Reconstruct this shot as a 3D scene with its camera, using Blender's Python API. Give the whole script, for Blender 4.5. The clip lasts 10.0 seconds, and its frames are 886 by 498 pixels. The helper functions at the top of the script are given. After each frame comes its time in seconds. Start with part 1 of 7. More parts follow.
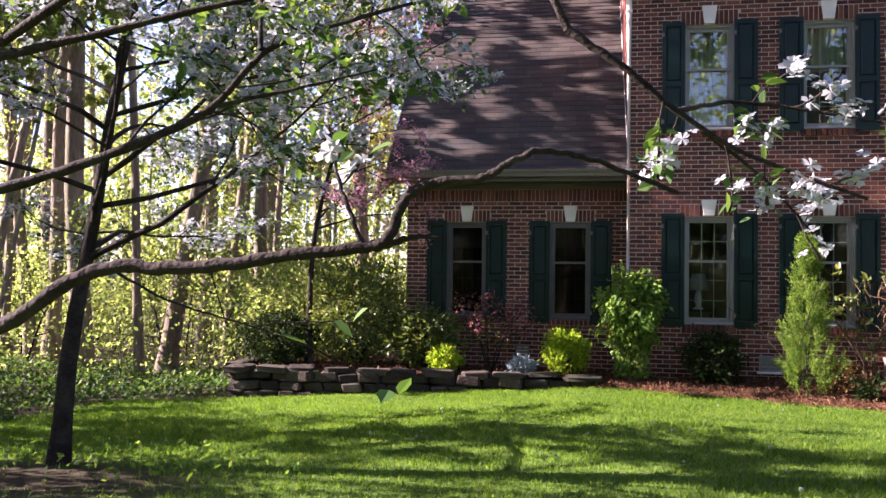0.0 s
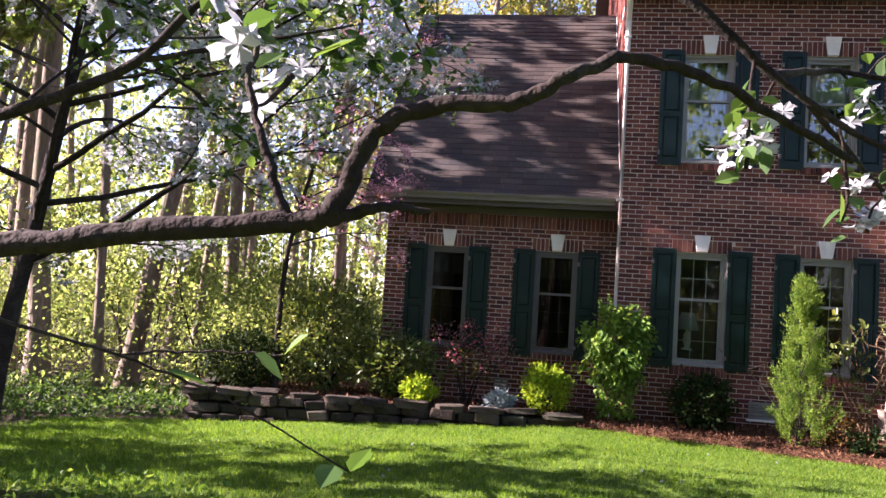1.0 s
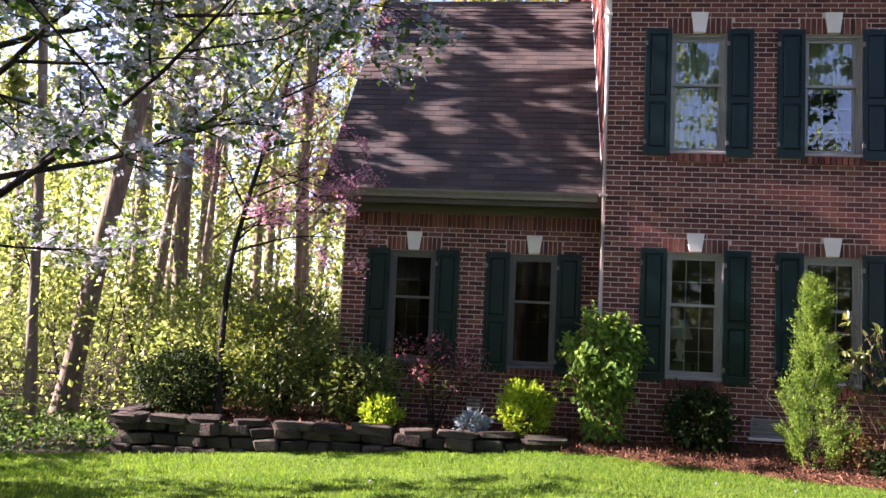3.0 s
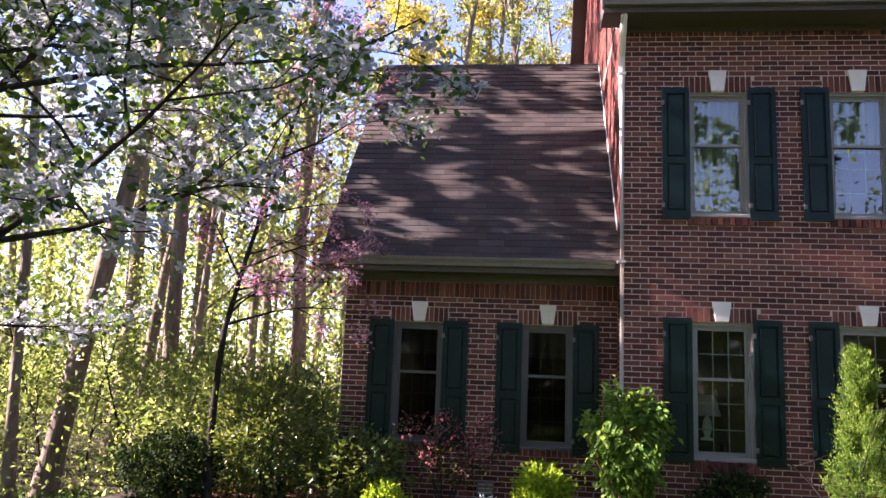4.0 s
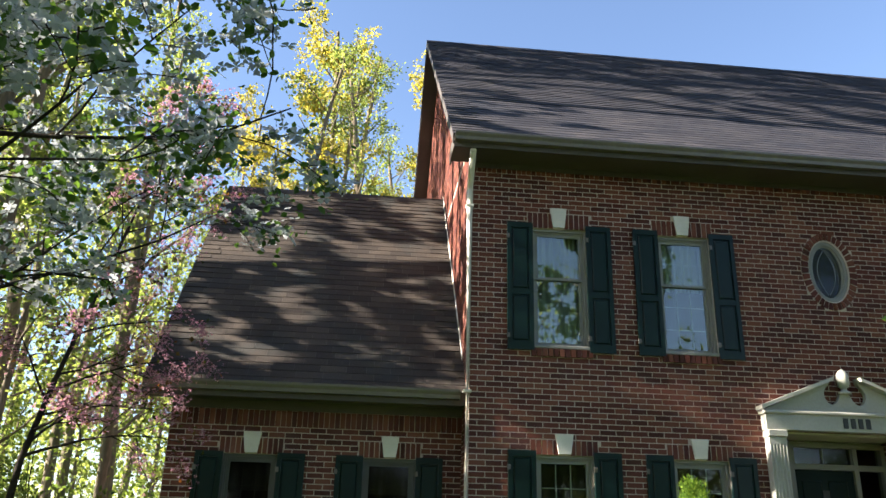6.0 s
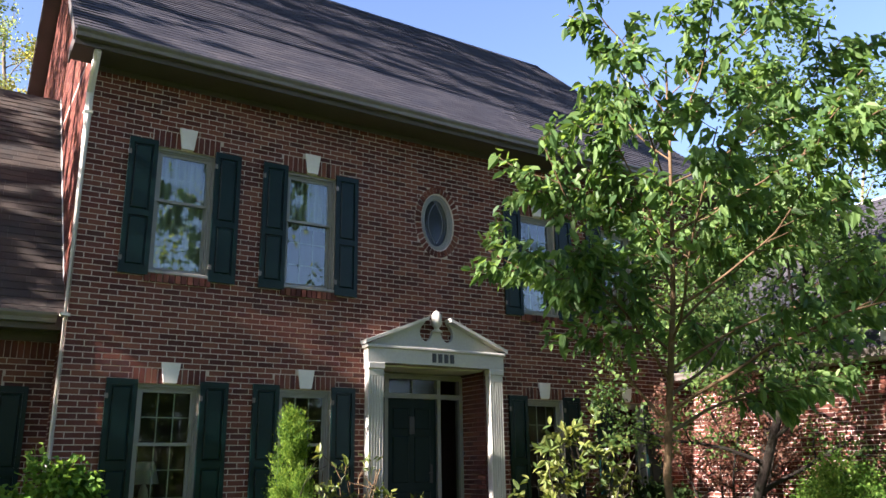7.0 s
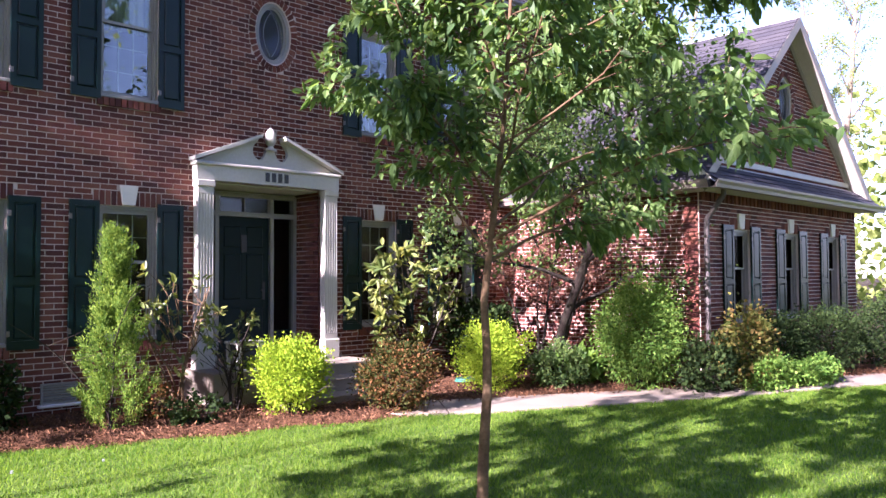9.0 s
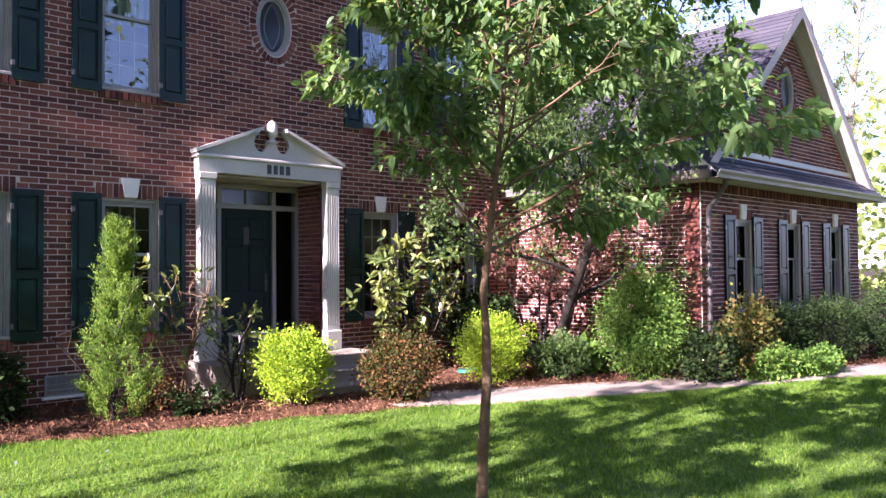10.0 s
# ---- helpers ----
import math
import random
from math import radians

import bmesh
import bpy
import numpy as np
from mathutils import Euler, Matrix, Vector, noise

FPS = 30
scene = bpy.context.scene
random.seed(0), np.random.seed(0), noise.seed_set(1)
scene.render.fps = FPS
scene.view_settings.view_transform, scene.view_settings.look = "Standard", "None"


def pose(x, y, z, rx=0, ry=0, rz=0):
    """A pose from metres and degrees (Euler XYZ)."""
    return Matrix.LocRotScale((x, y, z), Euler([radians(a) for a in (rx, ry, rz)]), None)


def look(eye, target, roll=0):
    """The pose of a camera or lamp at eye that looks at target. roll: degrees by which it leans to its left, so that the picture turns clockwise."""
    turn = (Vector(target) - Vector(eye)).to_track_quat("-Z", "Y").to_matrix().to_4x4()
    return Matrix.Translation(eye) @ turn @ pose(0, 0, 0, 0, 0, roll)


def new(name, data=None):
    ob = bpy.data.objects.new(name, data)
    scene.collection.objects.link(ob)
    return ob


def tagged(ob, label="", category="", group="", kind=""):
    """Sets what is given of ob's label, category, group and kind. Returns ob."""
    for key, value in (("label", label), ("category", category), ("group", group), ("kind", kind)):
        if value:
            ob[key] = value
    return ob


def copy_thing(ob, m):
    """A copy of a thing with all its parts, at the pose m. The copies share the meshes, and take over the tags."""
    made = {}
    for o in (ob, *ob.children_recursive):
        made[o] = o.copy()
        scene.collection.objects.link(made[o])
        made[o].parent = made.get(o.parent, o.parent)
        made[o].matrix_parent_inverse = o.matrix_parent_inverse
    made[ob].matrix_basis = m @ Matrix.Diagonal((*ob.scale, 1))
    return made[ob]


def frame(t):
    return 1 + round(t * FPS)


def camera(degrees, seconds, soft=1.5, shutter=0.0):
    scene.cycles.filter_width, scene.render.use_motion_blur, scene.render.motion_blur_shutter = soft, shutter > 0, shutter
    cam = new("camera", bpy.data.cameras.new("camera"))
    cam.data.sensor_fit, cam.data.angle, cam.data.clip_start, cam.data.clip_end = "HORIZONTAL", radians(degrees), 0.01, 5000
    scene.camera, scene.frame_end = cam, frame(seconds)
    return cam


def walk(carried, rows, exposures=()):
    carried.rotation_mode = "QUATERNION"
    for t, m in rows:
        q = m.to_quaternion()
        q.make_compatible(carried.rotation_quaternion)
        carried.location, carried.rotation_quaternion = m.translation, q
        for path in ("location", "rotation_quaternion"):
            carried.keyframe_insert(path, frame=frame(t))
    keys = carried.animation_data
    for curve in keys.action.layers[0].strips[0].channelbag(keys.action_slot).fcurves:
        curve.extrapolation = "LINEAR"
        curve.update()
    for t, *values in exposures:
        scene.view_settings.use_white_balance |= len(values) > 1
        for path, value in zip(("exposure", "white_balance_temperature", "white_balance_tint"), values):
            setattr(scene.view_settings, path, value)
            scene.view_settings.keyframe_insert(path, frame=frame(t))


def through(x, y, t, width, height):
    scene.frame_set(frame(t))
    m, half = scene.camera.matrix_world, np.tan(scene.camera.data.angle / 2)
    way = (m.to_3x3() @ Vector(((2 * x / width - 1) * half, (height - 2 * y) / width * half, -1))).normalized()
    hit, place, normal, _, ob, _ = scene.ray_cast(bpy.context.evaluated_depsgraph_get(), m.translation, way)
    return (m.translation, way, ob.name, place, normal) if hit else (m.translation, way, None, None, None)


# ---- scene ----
cam = camera(58.3, 10.0)
PATH = [
    (0, (0.803, -0.127, 1.617), (0.455, 1.841, 1.682), 0.8),
    (0.5, (0.72, 0.244, 1.589), (0.398, 2.216, 1.684), 1.7),
    (1, (0.682, 0.492, 1.598), (0.383, 2.465, 1.733), 3.7),
    (1.5, (0.579, 0.841, 1.568), (0.405, 2.831, 1.671), 4.2),
    (2, (0.616, 1.115, 1.543), (0.547, 3.113, 1.607), 3.3),
    (2.5, (0.639, 1.503, 1.544), (0.46, 3.492, 1.66), 3.1),
    (2.7, (0.631, 1.615, 1.548), (0.412, 3.599, 1.683), 3.0),
    (4, (0.375, 2.446, 1.692), (0.15, 4.404, 2.027), 2.3),
    (4.5, (0.277, 2.569, 1.706), (0.061, 4.514, 2.118), 2.7),
    (5, (0.174, 2.666, 1.693), (-0.013, 4.595, 2.19), 2.2),
    (5.2, (0.174, 2.673, 1.688), (0.004, 4.595, 2.215), 1.7),
    (6.3, (0.235, 2.785, 1.533), (0.673, 4.6, 2.248), 1.2),
    (6.5, (0.265, 2.772, 1.538), (0.902, 4.536, 2.232), 0.7),
    (7, (0.38, 2.737, 1.577), (1.411, 4.367, 2.107), -0.8),
    (7.5, (0.46, 2.718, 1.588), (1.723, 4.244, 1.866), -1.0),
    (8, (0.488, 2.738, 1.603), (1.83, 4.214, 1.746), -0.1),
    (8.5, (0.465, 2.728, 1.629), (1.83, 4.187, 1.736), -0.2),
    (9, (0.453, 2.728, 1.65), (1.834, 4.173, 1.725), -0.3),
    (9.5, (0.465, 2.706, 1.655), (1.845, 4.152, 1.711), -0.6),
    (10, (0.46, 2.696, 1.646), (1.835, 4.148, 1.7), -0.5),
]
EXPOSURES = [(0, 2.96, 5800, 46), (2.5, 3.14, 5800, 49), (4.5, 2.94, 5800, 48), (6.5, 2.67, 6000, 8), (7.0, 2.74, 5700, 25), (7.5, 3.18, 5500, 40), (8.0, 3.2, 5400, 47), (10, 3.2, 5400, 48)]
walk(cam, [(t, look(eye, target, roll)) for t, eye, target, roll in PATH], EXPOSURES)

# ---- world, sun, exposure ----
SUN_AZ, SUN_EL = radians(3.3), radians(27.0)          # from -x, a little towards -y
to_sun = Vector((-math.cos(SUN_AZ) * math.cos(SUN_EL), -math.sin(SUN_AZ) * math.cos(SUN_EL), math.sin(SUN_EL)))
world = bpy.data.worlds.new("sky")
scene.world = world
world.use_nodes = True
wn = world.node_tree
sky = wn.nodes.new("ShaderNodeTexSky")
sky.sky_type, sky.sun_disc = "NISHITA", False
sky.sun_elevation = SUN_EL
sky.sun_rotation = math.atan2(to_sun.x, to_sun.y)
sky.air_density, sky.dust_density, sky.ozone_density = 0.9, 0.6, 0.1
wn.nodes["Background"].inputs["Strength"].default_value = 0.05
wn.links.new(sky.outputs["Color"], wn.nodes["Background"].inputs["Color"])
sun_data = bpy.data.lights.new("sun", "SUN")
sun_data.energy, sun_data.angle, sun_data.color = 5.0, radians(0.32), (1.0, 0.88, 0.69)
sun = new("sun", sun_data)
sun.matrix_world = Matrix.Translation((-40, -5, 30)) @ to_sun.to_track_quat("Z", "Y").to_matrix().to_4x4()


# ---- materials ----
def node(nt, kind, **values):
    n = nt.nodes.new(kind)
    for k, v in values.items():
        n.inputs[k.replace("_", " ")].default_value = v
    return n


def ramp(nt, fac, stops):
    r = nt.nodes.new("ShaderNodeValToRGB")
    e = r.color_ramp.elements
    while len(e) < len(stops):
        e.new(0.5)
    for el, (p, c) in zip(e, stops):
        el.position, el.color = p, (*c, 1)
    nt.links.new(fac, r.inputs["Fac"])
    return r.outputs["Color"]


def mix_col(nt, a, b, fac, blend="MIX"):
    m = nt.nodes.new("ShaderNodeMix")
    m.data_type, m.blend_type = "RGBA", blend
    for sock, val in ((m.inputs[6], a), (m.inputs[7], b), (m.inputs[0], fac)):
        if isinstance(val, (int, float)):
            sock.default_value = val
        elif isinstance(val, tuple):
            sock.default_value = (*val, 1)
        else:
            nt.links.new(val, sock)
    return m.outputs[2]


def surface(name, colours, scale=3.0, fine=40.0, rough=0.7, bump=0.3, bump_scale=60.0, vary="", spread=0.5, metal=0.0, stretch=(1, 1, 1), dist=0.01, stain=None, spec=0.5):
    """A procedural surface: colours along a coarse and a fine noise, and, with vary 'object' or 'island', piece by piece."""
    m = bpy.data.materials.new(name)
    m.use_nodes = True
    nt = m.node_tree
    bsdf = nt.nodes["Principled BSDF"]
    tc = nt.nodes.new("ShaderNodeTexCoord")
    mp = nt.nodes.new("ShaderNodeMapping")
    mp.inputs["Scale"].default_value = stretch
    geo = nt.nodes.new("ShaderNodeNewGeometry")
    nt.links.new(geo.outputs["Position"] if vary != "local" else tc.outputs["Object"], mp.inputs["Vector"])
    coarse = node(nt, "ShaderNodeTexNoise", Scale=scale, Detail=4.0)
    small = node(nt, "ShaderNodeTexNoise", Scale=fine, Detail=5.0)
    for t in (coarse, small):
        nt.links.new(mp.outputs["Vector"], t.inputs["Vector"])
    mid = nt.nodes.new("ShaderNodeMath")
    mid.operation = "MULTIPLY_ADD"
    nt.links.new(coarse.outputs["Fac"], mid.inputs[0])
    mid.inputs[1].default_value = 0.55
    low = nt.nodes.new("ShaderNodeMath")
    low.operation, low.inputs[1].default_value = "MULTIPLY", 0.45
    nt.links.new(small.outputs["Fac"], low.inputs[0])
    nt.links.new(low.outputs[0], mid.inputs[2])
    fac = mid.outputs[0]
    if vary in ("object", "island"):
        src = nt.nodes.new("ShaderNodeObjectInfo").outputs["Random"] if vary == "object" else geo.outputs["Random Per Island"]
        mm = nt.nodes.new("ShaderNodeMix")
        mm.inputs[0].default_value = spread
        nt.links.new(fac, mm.inputs[2])
        nt.links.new(src, mm.inputs[3])
        fac = mm.outputs[0]
    k = len(colours)
    lo, hi = (0.3, 0.7) if vary not in ("object", "island") else (0.2, 0.8)
    col = ramp(nt, fac, [(lo + (hi - lo) * i / max(1, k - 1), c) for i, c in enumerate(colours)])
    if stain:
        st = node(nt, "ShaderNodeTexNoise", Scale=stain[1], Detail=6.0)
        nt.links.new(mp.outputs["Vector"], st.inputs["Vector"])
        f = ramp(nt, st.outputs["Fac"], [(0.5, (0, 0, 0)), (0.68, (stain[2],) * 3)])
        col = mix_col(nt, col, stain[0], f)
    nt.links.new(col, bsdf.inputs["Base Color"])
    bsdf.inputs["Roughness"].default_value = rough
    bsdf.inputs["Metallic"].default_value = metal
    bsdf.inputs["Specular IOR Level"].default_value = spec
    if bump:
        bn = node(nt, "ShaderNodeTexNoise", Scale=bump_scale, Detail=5.0)
        nt.links.new(mp.outputs["Vector"], bn.inputs["Vector"])
        b = node(nt, "ShaderNodeBump", Strength=bump, Distance=dist)
        nt.links.new(bn.outputs["Fac"], b.inputs["Height"])
        nt.links.new(b.outputs["Normal"], bsdf.inputs["Normal"])
    return m


def leafy(name, colours, through=0.5, rough=0.55, glow=(1.25, 1.15, 0.55), spec=0.16):
    """Thin leaves or petals: they reflect, and let light through."""
    m = bpy.data.materials.new(name)
    m.use_nodes = True
    nt = m.node_tree
    bsdf = nt.nodes["Principled BSDF"]
    geo = nt.nodes.new("ShaderNodeNewGeometry")
    nz = node(nt, "ShaderNodeTexNoise", Scale=1.3, Detail=3.0)
    nt.links.new(geo.outputs["Position"], nz.inputs["Vector"])
    mm = nt.nodes.new("ShaderNodeMix")
    mm.inputs[0].default_value = 0.55
    nt.links.new(nz.outputs["Fac"], mm.inputs[2])
    nt.links.new(geo.outputs["Random Per Island"], mm.inputs[3])
    k = len(colours)
    col = ramp(nt, mm.outputs[0], [(0.22 + 0.56 * i / max(1, k - 1), c) for i, c in enumerate(colours)])
    nt.links.new(col, bsdf.inputs["Base Color"])
    bsdf.inputs["Roughness"].default_value = rough
    bsdf.inputs["Specular IOR Level"].default_value = spec
    tr = nt.nodes.new("ShaderNodeBsdfTranslucent")
    nt.links.new(mix_col(nt, col, glow, 1.0, "MULTIPLY"), tr.inputs["Color"])
    ms = nt.nodes.new("ShaderNodeMixShader")
    ms.inputs[0].default_value = through
    nt.links.new(bsdf.outputs[0], ms.inputs[1])
    nt.links.new(tr.outputs[0], ms.inputs[2])
    nt.links.new(ms.outputs[0], nt.nodes["Material Output"].inputs["Surface"])
    return m


def glass(name, gloss=0.25, tint=(0.9, 0.95, 0.93)):
    m = bpy.data.materials.new(name)
    m.use_nodes = True
    nt = m.node_tree
    nt.nodes.remove(nt.nodes["Principled BSDF"])
    tp = nt.nodes.new("ShaderNodeBsdfTransparent")
    tp.inputs["Color"].default_value = (*tint, 1)
    gl = nt.nodes.new("ShaderNodeBsdfGlossy")
    gl.inputs["Roughness"].default_value = 0.0
    nz = node(nt, "ShaderNodeTexNoise", Scale=2.2, Detail=1.0)
    geo = nt.nodes.new("ShaderNodeNewGeometry")
    nt.links.new(geo.outputs["Position"], nz.inputs["Vector"])
    b = node(nt, "ShaderNodeBump", Strength=0.02, Distance=0.05)
    nt.links.new(nz.outputs["Fac"], b.inputs["Height"])
    nt.links.new(b.outputs["Normal"], gl.inputs["Normal"])
    ms = nt.nodes.new("ShaderNodeMixShader")
    ms.inputs[0].default_value = gloss
    nt.links.new(tp.outputs[0], ms.inputs[1])
    nt.links.new(gl.outputs[0], ms.inputs[2])
    nt.links.new(ms.outputs[0], nt.nodes["Material Output"].inputs["Surface"])
    return m


BRICKS = [(0.058, 0.0205, 0.0175), (0.09, 0.0285, 0.022), (0.122, 0.0405, 0.0275), (0.165, 0.062, 0.04)]
M_BRICK = surface("brick", BRICKS, 2.0, 90, 0.85, 0.5, 140, "island", 0.7, dist=0.004, stain=((0.2, 0.13, 0.11), 5.0, 0.12), spec=0.12)
M_BRICK_P = surface("brick_piece", BRICKS, 2.0, 90, 0.85, 0.5, 140, "object", 0.7, dist=0.004, stain=((0.2, 0.13, 0.11), 5.0, 0.12), spec=0.12)
M_MORTAR = surface("mortar", [(0.42, 0.348, 0.29), (0.53, 0.445, 0.375)], 3, 120, 0.95, 0.4, 200, dist=0.003)
SHINGLES = [(0.022, 0.019, 0.0175), (0.042, 0.0355, 0.031), (0.064, 0.0525, 0.0435), (0.104, 0.083, 0.065)]
M_SHINGLE = surface("shingle", SHINGLES, 1.2, 70, 0.8, 0.7, 350, "island", 0.22, dist=0.004, stain=((0.03, 0.042, 0.044), 1.5, 0.45), spec=0.08)
M_SHINGLE_P = surface("shingle_piece", SHINGLES, 1.2, 70, 0.8, 0.7, 350, "object", 0.22, dist=0.004, stain=((0.03, 0.042, 0.044), 1.5, 0.45), spec=0.08)
SLATES = [(0.016, 0.0165, 0.021), (0.028, 0.0275, 0.0335), (0.044, 0.042, 0.047), (0.076, 0.068, 0.067)]
M_SLATE = surface("dark_shingle", SLATES, 1.2, 70, 0.75, 0.7, 350, "island", 0.22, dist=0.004, stain=((0.026, 0.03, 0.04), 1.5, 0.45), spec=0.14)
M_SLATE_P = surface("dark_shingle_piece", SLATES, 1.2, 70, 0.75, 0.7, 350, "object", 0.22, dist=0.004, stain=((0.026, 0.03, 0.04), 1.5, 0.45), spec=0.14)
M_TRIM = surface("trim_paint", [(0.34, 0.33, 0.285), (0.43, 0.415, 0.36)], 2.0, 30, 0.55, 0.12, 40, stain=((0.3, 0.28, 0.23), 4.0, 0.25))
M_RAKE = surface("rake_paint", [(0.2, 0.18, 0.15), (0.26, 0.235, 0.195)], 2.0, 30, 0.6, 0.12, 40, stain=((0.16, 0.145, 0.12), 4.0, 0.3))
M_SASH = surface("sash_paint", [(0.17, 0.165, 0.145), (0.22, 0.21, 0.185)], 3.0, 40, 0.45, 0.1, 60)
M_GUTTER = surface("gutter_metal", [(0.1, 0.084, 0.072), (0.145, 0.125, 0.108)], 2.0, 25, 0.38, 0.08, 20, stain=((0.18, 0.16, 0.13), 5.0, 0.35))
M_SOFFIT = surface("soffit_paint", [(0.05, 0.042, 0.037), (0.075, 0.063, 0.055)], 2.0, 25, 0.6, 0.1, 30)
M_KEY = surface("limestone", [(0.55, 0.51, 0.44), (0.68, 0.64, 0.57)], 4.0, 60, 0.85, 0.35, 120, dist=0.004)
M_SHUTTER = surface("shutter_paint", [(0.002, 0.011, 0.0102), (0.0035, 0.0165, 0.015)], 2.5, 50, 0.32, 0.1, 70, stain=((0.006, 0.021, 0.0195), 6.0, 0.3), spec=0.2)
M_DOOR = surface("door_paint", [(0.002, 0.0095, 0.0095), (0.004, 0.0145, 0.0138)], 2.5, 50, 0.5, 0.08, 50, spec=0.15)
M_GLASS = glass("window_glass", 0.03, (0.75, 0.8, 0.78))
M_GLASS_UP = glass("upper_glass", 0.12, (0.82, 0.88, 0.82))
M_GLASS_DARK = glass("screened_glass", 0.012, (0.4, 0.4, 0.4))
# dimness of the rooms is put into this very dark colour
M_ROOM = surface("room_dim", [(0.05, 0.042, 0.035), (0.075, 0.065, 0.055)], 1.0, 10, 0.9, 0.0)
M_CLOTH = surface("curtain_cloth", [(0.3, 0.3, 0.235), (0.38, 0.38, 0.3)], 5.0, 60, 0.9, 0.2, 90)
M_BLIND = surface("blind_cloth", [(0.2, 0.18, 0.16), (0.27, 0.25, 0.22)], 5.0, 60, 0.9, 0.1, 90)
M_CONC = surface("concrete", [(0.16, 0.134, 0.1), (0.225, 0.19, 0.145)], 1.5, 50, 0.9, 0.35, 120, stain=((0.16, 0.15, 0.13), 2.2, 0.5), dist=0.004, spec=0.12)
M_STONE = surface("wall_stone", [(0.012, 0.010, 0.008), (0.034, 0.027, 0.02), (0.09, 0.072, 0.052)], 4.0, 45, 0.95, 0.9, 35, "object", 0.35, dist=0.02, stain=((0.05, 0.06, 0.035), 5.0, 0.6), spec=0.12)
M_MULCH = surface("mulch", [(0.028, 0.013, 0.007), (0.07, 0.034, 0.016), (0.13, 0.066, 0.033)], 6.0, 70, 0.95, 1.0, 55, dist=0.03, spec=0.12)
M_CHIP = surface("mulch_chip", [(0.035, 0.016, 0.008), (0.095, 0.045, 0.021), (0.19, 0.1, 0.05)], 6.0, 70, 0.95, 0.4, 90, "island", 0.8, spec=0.12)
M_BLACK = surface("black_iron", [(0.012, 0.012, 0.012), (0.02, 0.02, 0.02)], 4, 40, 0.45, 0.1, 60)
M_BARK = surface("bark_grey", [(0.085, 0.068, 0.05), (0.17, 0.138, 0.1), (0.29, 0.24, 0.18)], 2.0, 18, 0.95, 1.0, 16, stretch=(1, 1, 0.22), dist=0.03, stain=((0.09, 0.11, 0.05), 1.2, 0.45), spec=0.15)
M_BARK_D = surface("bark_dark", [(0.009, 0.0072, 0.006), (0.021, 0.0165, 0.013), (0.042, 0.033, 0.025)], 5.0, 60, 0.95, 1.0, 70, dist=0.012, stain=((0.08, 0.085, 0.055), 7.0, 0.25), spec=0.12)
M_BARK_Y = surface("bark_young", [(0.055, 0.035, 0.018), (0.1, 0.066, 0.035), (0.15, 0.102, 0.056)], 6.0, 50, 0.85, 0.5, 60, dist=0.006, spec=0.1)
L_WOODS = leafy("leaf_woods", [(0.115, 0.17, 0.032), (0.21, 0.265, 0.062), (0.32, 0.365, 0.11)], 0.62, glow=(1.2, 1.15, 0.85))
L_YELLOW = leafy("leaf_yellow", [(0.25, 0.235, 0.05), (0.38, 0.35, 0.09), (0.48, 0.45, 0.15)], 0.55, glow=(1.2, 1.1, 0.5))
L_UNDER = leafy("leaf_understory", [(0.075, 0.125, 0.026), (0.17, 0.23, 0.058), (0.31, 0.36, 0.12)], 0.65, glow=(1.2, 1.15, 0.8))
L_DOG = leafy("leaf_dogwood", [(0.028, 0.068, 0.018), (0.05, 0.105, 0.025), (0.085, 0.15, 0.035)], 0.5)
L_MAPLE = leafy("leaf_young_tree", [(0.045, 0.1, 0.03), (0.09, 0.165, 0.043), (0.165, 0.255, 0.072)], 0.55, 0.5, spec=0.3)
L_ORN = leafy("leaf_corner_tree", [(0.035, 0.075, 0.022), (0.075, 0.135, 0.035), (0.15, 0.22, 0.06)], 0.5, 0.55, spec=0.2)
L_DARK = leafy("leaf_evergreen", [(0.009, 0.019, 0.006), (0.016, 0.031, 0.008), (0.032, 0.053, 0.013)], 0.2, 0.7, spec=0.07)
L_RHODO = leafy("leaf_rhododendron", [(0.05, 0.085, 0.018), (0.11, 0.15, 0.03), (0.22, 0.24, 0.06)], 0.4, 0.4, spec=0.5)
L_RHODO_D = leafy("leaf_rhododendron_dark", [(0.032, 0.07, 0.015), (0.09, 0.135, 0.028), (0.2, 0.235, 0.06)], 0.4, 0.45, spec=0.3)
L_LIME = leafy("leaf_lime", [(0.12, 0.22, 0.008), (0.225, 0.34, 0.013), (0.33, 0.44, 0.027)], 0.5, 0.6, spec=0.1)
L_BUSH = leafy("leaf_bush", [(0.05, 0.125, 0.018), (0.105, 0.205, 0.03), (0.195, 0.3, 0.05)], 0.47, spec=0.15)
L_ARB = leafy("leaf_arborvitae", [(0.035, 0.085, 0.012), (0.095, 0.175, 0.022), (0.23, 0.32, 0.048)], 0.45, 0.65, spec=0.08)
L_RUST = leafy("leaf_rust", [(0.02, 0.038, 0.008), (0.06, 0.06, 0.014), (0.17, 0.075, 0.028)], 0.4, 0.65, glow=(1.2, 0.9, 0.6), spec=0.08)
L_NANDINA = leafy("leaf_nandina", [(0.06, 0.085, 0.018), (0.13, 0.14, 0.03), (0.22, 0.13, 0.04)], 0.45)
M_SASH_D = surface("screen_frame", [(0.06, 0.057, 0.052), (0.085, 0.08, 0.073)], 3.0, 40, 0.5, 0.1, 60)
L_RED = leafy("leaf_red", [(0.18, 0.05, 0.075), (0.32, 0.12, 0.15), (0.36, 0.22, 0.17)], 0.5, glow=(1.3, 0.7, 0.8))
